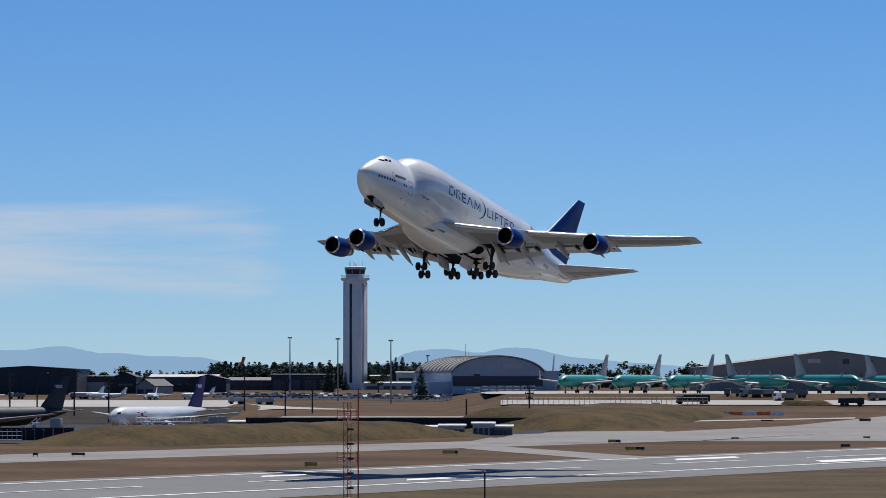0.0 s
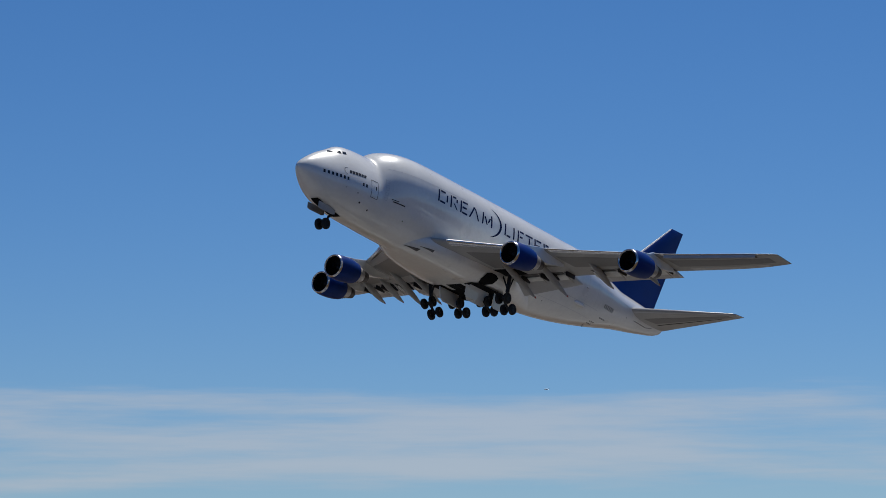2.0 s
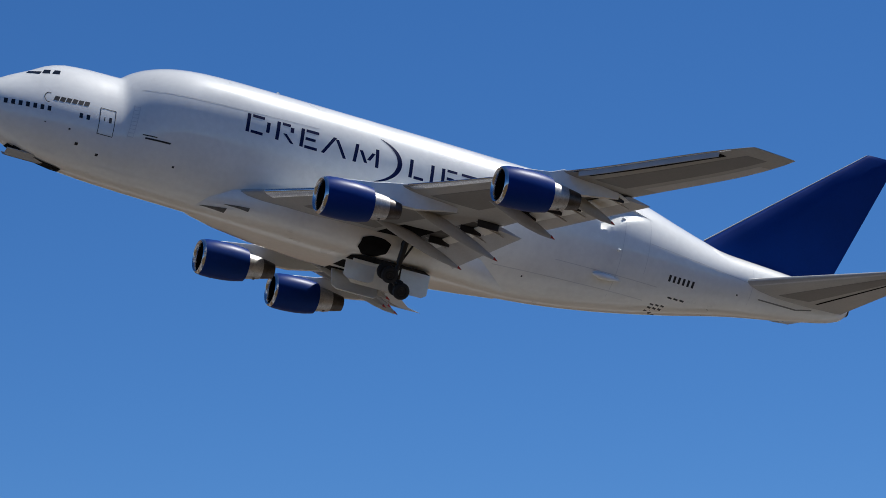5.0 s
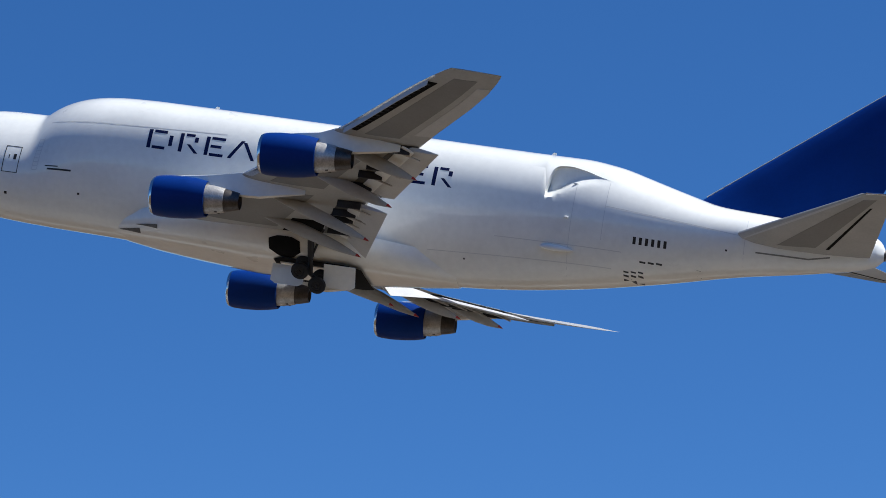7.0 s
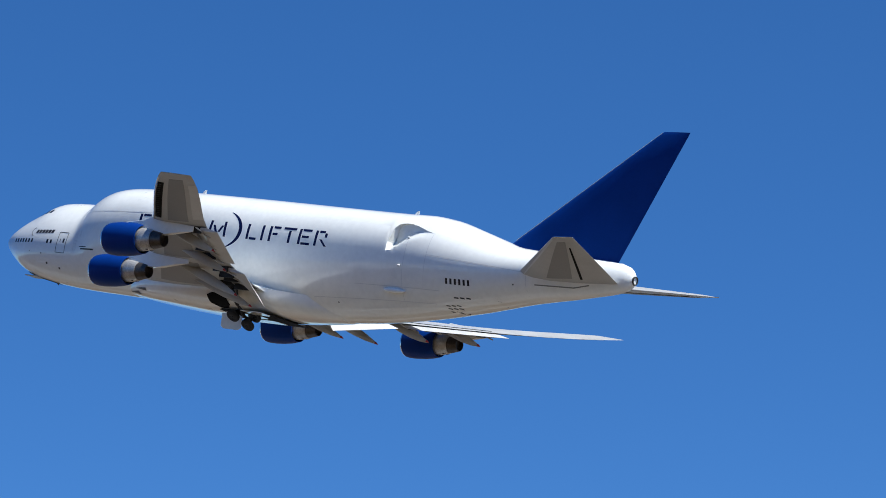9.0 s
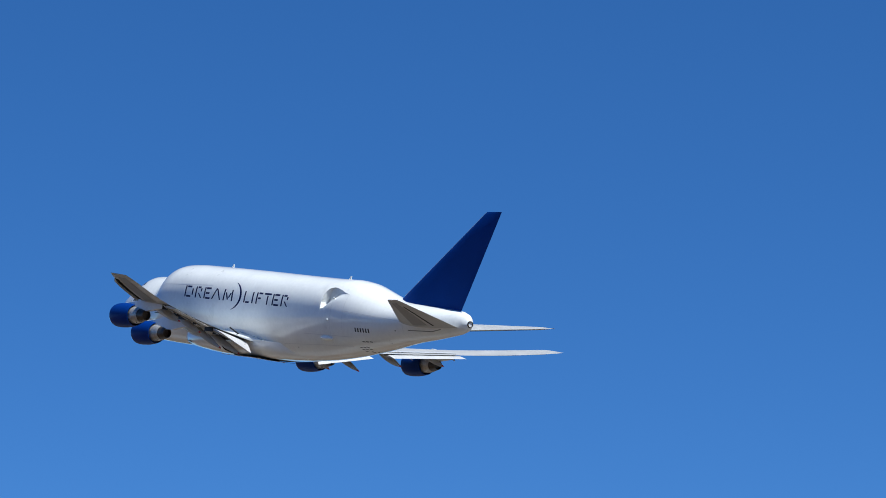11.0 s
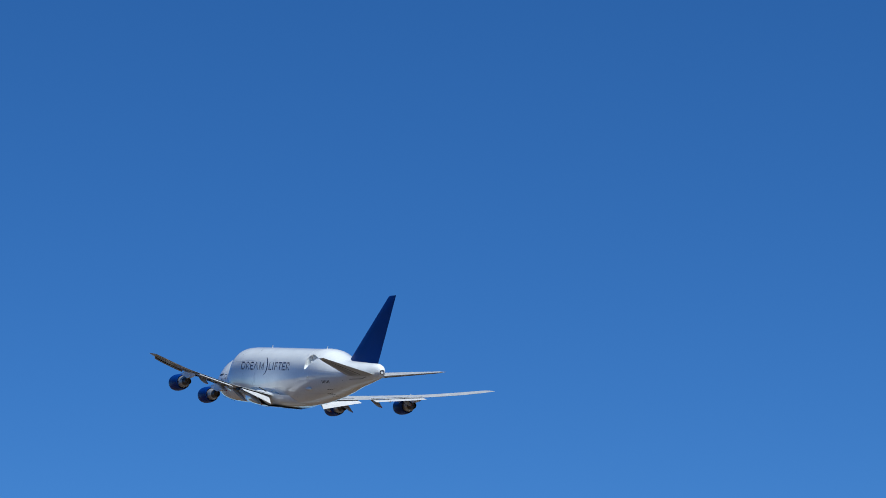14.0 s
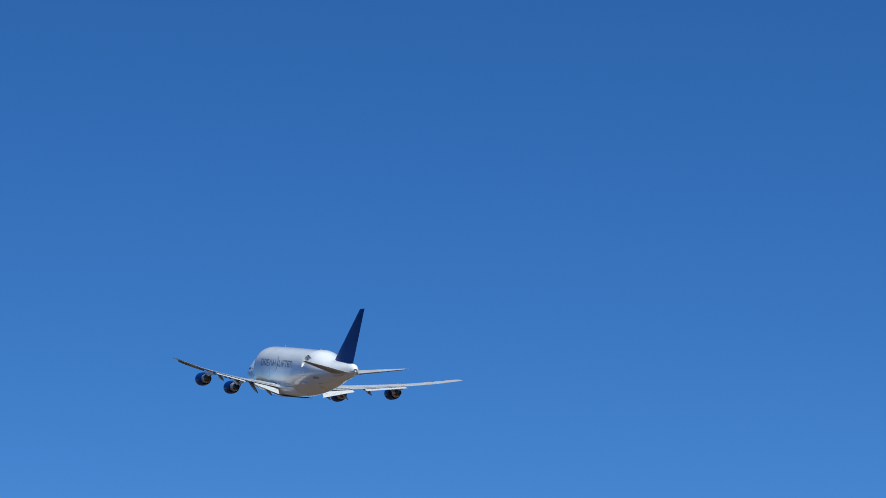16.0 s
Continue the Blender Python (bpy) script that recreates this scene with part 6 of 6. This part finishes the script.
def make_truck_box(name, label, x, y, a, cab, bed, length=8.0, height=3.2):
    """A lorry with a cab and a box or tipper body."""
    ob = thing(name, label, "truck", m=pose(x, y, rise(x, y) + 0.05, 0, 0, a))
    bm = bmesh.new()
    box(bm, (-length / 2 + 2.1, -1.2, 0.9), (length / 2, 1.2, height), None, 0.08)
    part("load_box", bm, bed, ob)
    bm = bmesh.new()
    box(bm, (-length / 2, -1.15, 0.5), (-length / 2 + 1.9, 1.15, 2.6), None, 0.2)
    c = part("cab", bm, cab, ob)
    bm = bmesh.new()
    box(bm, (-length / 2 - 0.02, -1.0, 1.5), (-length / 2 + 0.9, 1.17, 2.3), None, 0.05)
    part("cab_glass", bm, GLASS, c)
    for wx in (-length / 2 + 1.1, length / 2 - 2.4, length / 2 - 1.1):
        for s in (-1, 1):
            bm = bmesh.new()
            wheel(bm, (wx, s * 1.05, 0.5), 0.5, 0.35)
            part("wheel", bm, RUBBER, ob)
    return ob


make_truck_box("box_lorry", "dark box lorry on the far perimeter road", 73.9, 1130, 4, DARKGREY, SIGNK, 10, 3.0)
make_truck_box("tipper_lorry", "dark tipper lorry by the earth works", 119.6, 1120, 184, SIGNK, DARKGREY, 7.4, 2.4)
make_truck_box("white_pickup", "small white airfield pickup on the grass", 61.6, 1085, 10, BRIGHT, BRIGHT, 4.2, 1.5)
for p, d in ((94.5, 1170), (98.1, 1172), (89.7, 1175), (102.8, 1150), (108.2, 1168), (-75.4, 1400), (-64.1, 1380), (131.2, 1150), (-167.3, 1500), (-142.9, 1500), (-93.4, 1130), (-64.4, 1120), (-67.8, 1135), (-124.9, 1000)):
    make_truck_box("service_truck", "pale airport service truck on the apron", p, d, rng.uniform(-20, 20), rng.choice((LIGHTGREY, BRIGHT, TAN)), rng.choice((LIGHTGREY, TAN, TAN)), 6.5, 2.4)


def make_stairs(x, y, a):
    ob = thing("passenger_stairs", "white wheeled boarding stairs beside an aircraft", "stairs", m=pose(x, y, rise(x, y) + 0.05, 0, 0, a))
    bm = bmesh.new()
    for k in range(14):
        box(bm, (-0.8, k * 0.42, k * 0.29), (0.8, k * 0.42 + 0.42, k * 0.29 + 0.29))
    part("flight", bm, LIGHTGREY, ob)
    for s in (-0.85, 0.85):
        bm = bmesh.new()
        rod(bm, (s, 0, 1.0), (s, 5.9, 5.1), 0.05, segments=6)
        for k in range(5):
            rod(bm, (s, k * 1.45, 0.9 + k * 1.0 - 0.9), (s, k * 1.45, 1.0 + k * 1.0), 0.035, segments=6)
        part("handrail", bm, BRIGHT, ob)
    bm = bmesh.new()
    box(bm, (-0.9, 4.4, 0.3), (0.9, 5.8, 3.9), None, 0.05)
    part("base_frame", bm, BRIGHT, ob)


make_stairs(-80.0, 1003, 60)
make_stairs(-108.0, 975, -50)
make_stairs(-73.7, 1008, 80)
YELLOW = material("yellow_ground_equipment_paint", (0.62, 0.45, 0.07), 0.5, vary=0.08)


def make_loader(x, y, a):
    """A scissor cargo loader: a railed deck on crossed arms over its chassis."""
    ob = thing("cargo_loader", "white scissor cargo loader with a railed deck beside the freighter", "loader", "cargo loaders", pose(x, y, rise(x, y) + 0.1, 0, 0, a))
    for name, lo, hi in (("chassis", (-3, -1.3, 0.4), (3, 1.3, 0.9)), ("deck", (-3.2, -1.4, 3.6), (3.2, 1.4, 3.9))):
        bm = bmesh.new()
        box(bm, lo, hi, None, 0.06)
        part(name, bm, BRIGHT, ob)
    for s in (-1.2, 1.2):
        bm = bmesh.new()
        rod(bm, (-2.6, s, 0.8), (2.6, s, 3.7), 0.12, segments=6)
        rod(bm, (2.6, s, 0.8), (-2.6, s, 3.7), 0.12, segments=6)
        part("scissor_arm", bm, LIGHTGREY, ob)
        bm = bmesh.new()
        rod(bm, (-3.1, s, 5.0), (3.1, s, 5.0), 0.06, segments=6)
        for k in range(6):
            rod(bm, (-3.1 + 1.24 * k, s, 3.8), (-3.1 + 1.24 * k, s, 5.0), 0.05, segments=6)
        part("guard_rail", bm, BRIGHT, ob)
        for wx in (-2.2, 2.2):
            bm = bmesh.new()
            wheel(bm, (wx, s, 0.42), 0.42, 0.3)
            part("wheel", bm, RUBBER, ob)


make_loader(-76.4, 990, 8)
make_loader(-72.2, 992, 4)
make_loader(-67.2, 1000, 30)
for p, d in ((-95.3, 985), (-92.2, 986), (-88.9, 988), (-84.4, 985), (-81.9, 985)):
    ob = thing("equipment_dolly", "low yellow cargo dolly on the freight apron", "dolly", "cargo dollies", pose(p, d, rise(p, d) + 0.16, 0, 0, rng.uniform(-8, 8)))
    bm = bmesh.new()
    box(bm, (-1.7, -0.8, 0.45), (1.7, 0.8, 0.75), None, 0.05)
    part("deck", bm, YELLOW, ob)
    for wx in (-1.2, 1.2):
        for s in (-0.65, 0.65):
            bm = bmesh.new()
            wheel(bm, (wx, s, 0.25), 0.25, 0.15)
            part("wheel", bm, RUBBER, ob)
for p, d, a in ((-60.1, 1000, 10), (-58.2, 1004, 10), (-97.9, 968, -15)):
    ob = thing("boarding_lift", "tall pale high-lift box on a frame at an aircraft", "lift truck", "high-lift boxes", pose(p, d, rise(p, d) + 0.16, 0, 0, a))
    bm = bmesh.new()
    box(bm, (-1.3, -1.1, 2.4), (1.3, 1.1, 5.0), None, 0.08)
    part("lift_box", bm, LIGHTGREY, ob)
    bm = bmesh.new()
    box(bm, (-1.4, -1.0, 0.3), (1.4, 1.0, 0.8), None, 0.05)
    part("chassis", bm, DARKGREY, ob)
    for s in (-0.8, 0.8):
        bm = bmesh.new()
        rod(bm, (-1.0, s, 0.0), (-1.0, s, 2.5), 0.14, segments=6)
        rod(bm, (1.0, s, 0.0), (1.0, s, 2.5), 0.14, segments=6)
        part("support_leg", bm, POLE, ob)
BARRW = material("white_plastic_barrier", (0.86, 0.85, 0.82), 0.6, vary=0.06)
BARRO = material("orange_plastic_barrier", (0.85, 0.19, 0.06), 0.6, vary=0.06)
for k in range(14):
    u = k / 13
    x, y = 68.7 + u * (93.9 - 68.7), 1062
    ob = thing("traffic_barrier", "orange water-filled traffic barrier" if k // 2 % 2 else "white water-filled traffic barrier", "barrier", "row of barriers", pose(x, y, rise(x, y)))
    bm = bmesh.new()
    loft(bm, [[(sx, py, pz) for py, pz in ((-0.35, 0), (-0.35, 0.25), (-0.12, 0.5), (-0.1, 1.0), (0.1, 1.0), (0.12, 0.5), (0.35, 0.25), (0.35, 0))] for sx in (-0.93, 0.93)])
    part("barrier_body", bm, BARRO if k // 2 % 2 else BARRW, ob)
for k in range(9):
    x, y = 9.9 + k * 3.0, 1450
    ob = thing("pallet_trolley", "white baggage trolley before the arched hangar", "trolley", "row of trolleys", pose(x, y, rise(x, y)))
    bm = bmesh.new()
    box(bm, (-1.1, -0.7, 0.5), (1.1, 0.7, 0.9), None, 0.05)
    box(bm, (-1.1, -0.7, 1.9), (1.1, 0.7, 2.1), None, 0.05)
    part("frame", bm, BRIGHT, ob)
    for sx in (-0.8, 0.8):
        bm = bmesh.new()
        rod(bm, (sx, 0, 0.0), (sx, 0, 2.0), 0.07, segments=6)
        part("upright", bm, POLE, ob)


def make_fence(name, p, q, n, h, label):
    """A run of mesh fence: posts with rails, on the ground."""
    ob = thing(name, label, "fence")
    for k in range(n + 1):
        x, y = p[0] + (q[0] - p[0]) * k / n, p[1] + (q[1] - p[1]) * k / n
        bm = bmesh.new()
        rod(bm, (x, y, rise(x, y) - 0.1), (x, y, rise(x, y) + h), 0.07, segments=6)
        part("fence_post", bm, POLE, ob)
    for f in (0.15, 0.55, 0.97):
        bm = bmesh.new()
        for k in range(n):
            a = [p[0] + (q[0] - p[0]) * (k + e) / n for e in (0, 1)]
            b = [p[1] + (q[1] - p[1]) * (k + e) / n for e in (0, 1)]
            rod(bm, (a[0], b[0], rise(a[0], b[0]) + h * f), (a[1], b[1], rise(a[1], b[1]) + h * f), 0.05, segments=5)
        part("fence_rail", bm, POLE, ob)


make_fence("mesh_fence", (17.5, 1126), (78.0, 1126), 40, 2.4, "long grey mesh fence along the apron")
make_fence("dark_fence", (-145.0, 880), (-90.7, 890), 46, 2.2, "long dark mesh fence below the freight apron")
make_fence("dark_fence", (-138.4, 840), (-93.6, 850), 42, 2.2, "long dark mesh fence beside the service road")


def make_screen(p, q, n, h, label):
    """A run of dark screening panels between posts."""
    ob = thing("screen_fence", label, "fence", "yard screens")
    p, q = Vector(p), Vector(q)
    for k in range(n):
        a, b = p.lerp(q, k / n), p.lerp(q, (k + 0.94) / n)
        bm = bmesh.new()
        z = rise(a.x, a.y)
        front = [(a.y - (0.12 if i % 2 else 0.02), z + 0.1 + h * i / 12) for i in range(13)]
        loft(bm, [[(px, py, pz) for py, pz in front] + [(px, a.y + 0.06, pz) for py, pz in front[::-1]] for px in (a.x, b.x)])
        part("screen_panel", bm, SCREEN, ob, smooth=0)
        bm = bmesh.new()
        rod(bm, (b.x + 0.08, a.y, z - 0.1), (b.x + 0.08, a.y, z + h + 0.35), 0.09, None, 6)
        part("fence_post", bm, POLE, ob)


SCREEN = material("dark_brown_screen_slats", (0.022, 0.021, 0.022), 0.8, vary=0.2, scale=0.5, fine=4)
make_screen((-116.5, 862), (-87.9, 862), 14, 2.3, "dark slatted screen fence below the freight apron")
make_screen((-121.7, 905), (-87.3, 905), 14, 2.9, "dark slatted screen fence along the freight apron")
make_fence("mesh_fence", (-91.4, 1530), (1.3, 1440), 40, 2.2, "grey mesh fence before the car park")

# ---- trees ----
LEAF = material("dark_conifer_needles", (0.075, 0.100, 0.068), 0.9, vary=0.3, scale=0.4, fine=3, spec=0.15)
LEAF2 = material("summer_broadleaf_foliage", (0.085, 0.105, 0.048), 0.9, vary=0.3, scale=0.4, fine=3, spec=0.15)
BARK = material("rough_brown_bark", (0.09, 0.065, 0.045), 0.95, vary=0.2, scale=2, fine=10)


def clump(bm, c, size, r, down=0.0):
    """A small ragged spray of foliage."""
    c = Vector(c)
    for _ in range(3):
        a = Vector((r.uniform(-1, 1), r.uniform(-1, 1), r.uniform(-0.7, 0.7) - down)) * size
        b = Vector((r.uniform(-1, 1), r.uniform(-1, 1), r.uniform(-0.7, 0.7))) * size
        bm.faces.new([bm.verts.new(c + p) for p in (a, b, -0.7 * a + 0.3 * b)])


def grow_conifer(bm, base, h, w, r, tiers=16):
    base = Vector(base)
    for k in range(tiers):
        u = (k + 0.5) / tiers
        reach = w * (1 - u) ** 0.85 * r.uniform(0.7, 1.15) + 0.25
        n = max(3, int(10 * (1 - u)) + 2)
        for j in range(n):
            a = 2 * math.pi * (j + r.random()) / n
            for f in (0.45, 0.9):
                clump(bm, base + Vector((math.cos(a) * reach * f, math.sin(a) * reach * f, h * (0.1 + 0.9 * u) - reach * f * 0.3)), 0.4 + 0.26 * w * (1 - u * 0.6), r, 0.3)


def grow_broadleaf(bm, base, h, w, r, n=130):
    base = Vector(base)
    lobes = [Vector((r.uniform(-0.6, 0.6) * w, r.uniform(-0.6, 0.6) * w, h * r.uniform(0.45, 0.85))) for _ in range(7)]
    for _ in range(n):
        c = r.choice(lobes)
        d = Vector((r.gauss(0, 1), r.gauss(0, 1), r.gauss(0, 0.8))).normalized() * w * 0.42 * r.random() ** 0.4
        clump(bm, base + c + d, 0.22 * w, r)


def make_tree(kind, h, w, seed, m):
    r = random.Random(seed)
    ob = thing("conifer_tree" if kind else "broadleaf_tree", "tall dark green conifer beyond the airfield" if kind else "rounded dark green broadleaf tree beyond the airfield", "tree", "trees beyond the apron", m)
    bm = bmesh.new()
    rod(bm, (0, 0, -0.5), (0, 0, h * (0.97 if kind else 0.6)), w * 0.10, 0.04, 8)
    if not kind:
        for k in range(5):
            a = 2 * math.pi * k / 5
            rod(bm, (0, 0, h * 0.3), (w * 0.5 * math.cos(a), w * 0.5 * math.sin(a), h * 0.62), w * 0.04, 0.03, 6)
    part("trunk", bm, BARK, ob)
    bm = bmesh.new()
    (grow_conifer if kind else grow_broadleaf)(bm, (0, 0, 0), h, w, r)
    part("crown", bm, LEAF if kind else LEAF2, ob, smooth=0)
    return ob


# single trees: place, height, spread, kind
firs = [make_tree(True, 16, 3.4, s, pose(0, 1800, 8)) for s in (1, 2, 3)]
leafy = [make_tree(False, 11, 5.0, s, pose(0, 1800, 8)) for s in (4, 5)]
planted = set()
for k, (x, y, h, kind) in enumerate(((-50.5, 1700, 15, 1), (-8.5, 1480, 13, 1), (-47.3, 1850, 9, 1), (-226.4, 1680, 19, 1), (-222.2, 1690, 11, 0), (-219.8, 1720, 9, 1),
                                     (-331.4, 1760, 13, 1), (-336.2, 1770, 12, 1), (-358.5, 1790, 13, 0), (-352.7, 1790, 14, 0), (-368.5, 1800, 13, 0), (-405.8, 1800, 13, 1),
                                     (-279.6, 1760, 10, 1), (-260.1, 1760, 9, 1), (-294.0, 1800, 9, 0), (-178.2, 1900, 10, 0), (-169.8, 1900, 10, 0), (-158.0, 1900, 12, 0), (-152.6, 1950, 10, 0),
                                     (-134.3, 2000, 10, 0), (-118.0, 2000, 12, 1), (-29.0, 2000, 15, 1), (-25.0, 2010, 17, 1), (-21.3, 2000, 17, 1), (-34.6, 2050, 13, 1), (-39.1, 2050, 12, 1),
                                     (79.5, 1600, 13, 0), (83.6, 1610, 11, 0), (105.0, 1620, 13, 0), (107.9, 1600, 11, 0), (52.0, 1750, 11, 0), (59.0, 1750, 12, 0), (65.3, 1760, 12, 0),
                                     (71.4, 1750, 12, 0), (76.2, 1740, 11, 0), (5.7, 1850, 16, 0), (-216.7, 1800, 8, 0), (-216.2, 1850, 13, 1), (-28.7, 1700, 10, 0))):
    src = firs[k % 3] if kind else leafy[k % 2]
    s = h / (16 if kind else 11)
    broad = s * (2.5 if h == 19 else 1.0)
    m = pose(x, y, rise(x, y) - 0.1, 0, 0, 47 * k) @ Matrix.Diagonal((broad, broad, s, 1))
    if src.name not in planted:
        planted.add(src.name)
        src.matrix_basis = m
    else:
        copy_thing(src, m).matrix_basis = m

# the far wood behind the buildings
bm = bmesh.new()
rng = random.Random(21)
for k in range(760):
    x = rng.uniform(-520, 330) if k % 2 else rng.uniform(-130, -2)
    y = rng.uniform(2050, 2350)
    grow = grow_conifer if rng.random() < 0.8 else grow_broadleaf
    h = rng.uniform(6.5, 10.5)
    if -130 < x < -10:
        h *= 1.45
    if grow is grow_conifer:
        grow_conifer(bm, (x, y, rise(x, y)), h, h * 0.32, rng, 13)
    else:
        grow_broadleaf(bm, (x, y, rise(x, y)), h * 0.9, h * 0.55, rng, 90)
tagged(part("far_wood", bm, LEAF, smooth=0), "dark mixed wood along the far edge of the airfield", "wood", kind="stuff")


# two aircraft far off in the sky
for az, el in ((8.05, 2.66), (28.0, 5.1)):
    d = 4300
    far = copy_thing(jet, pose(-d * math.sin(radians(az)), d * math.cos(radians(az)), EYE + d * math.tan(radians(el)), 0, 0, az + 20) @ Matrix.Diagonal((0.42, 0.42, 0.42, 1)))
    far.matrix_basis = pose(-d * math.sin(radians(az)), d * math.cos(radians(az)), EYE + d * math.tan(radians(el)), 0, 0, az + 20) @ Matrix.Diagonal((0.42, 0.42, 0.42, 1))
    far.name = "distant_aircraft"
    tagged(far, "tiny dark aircraft far off in the sky", "aircraft", "distant aircraft")
motions()
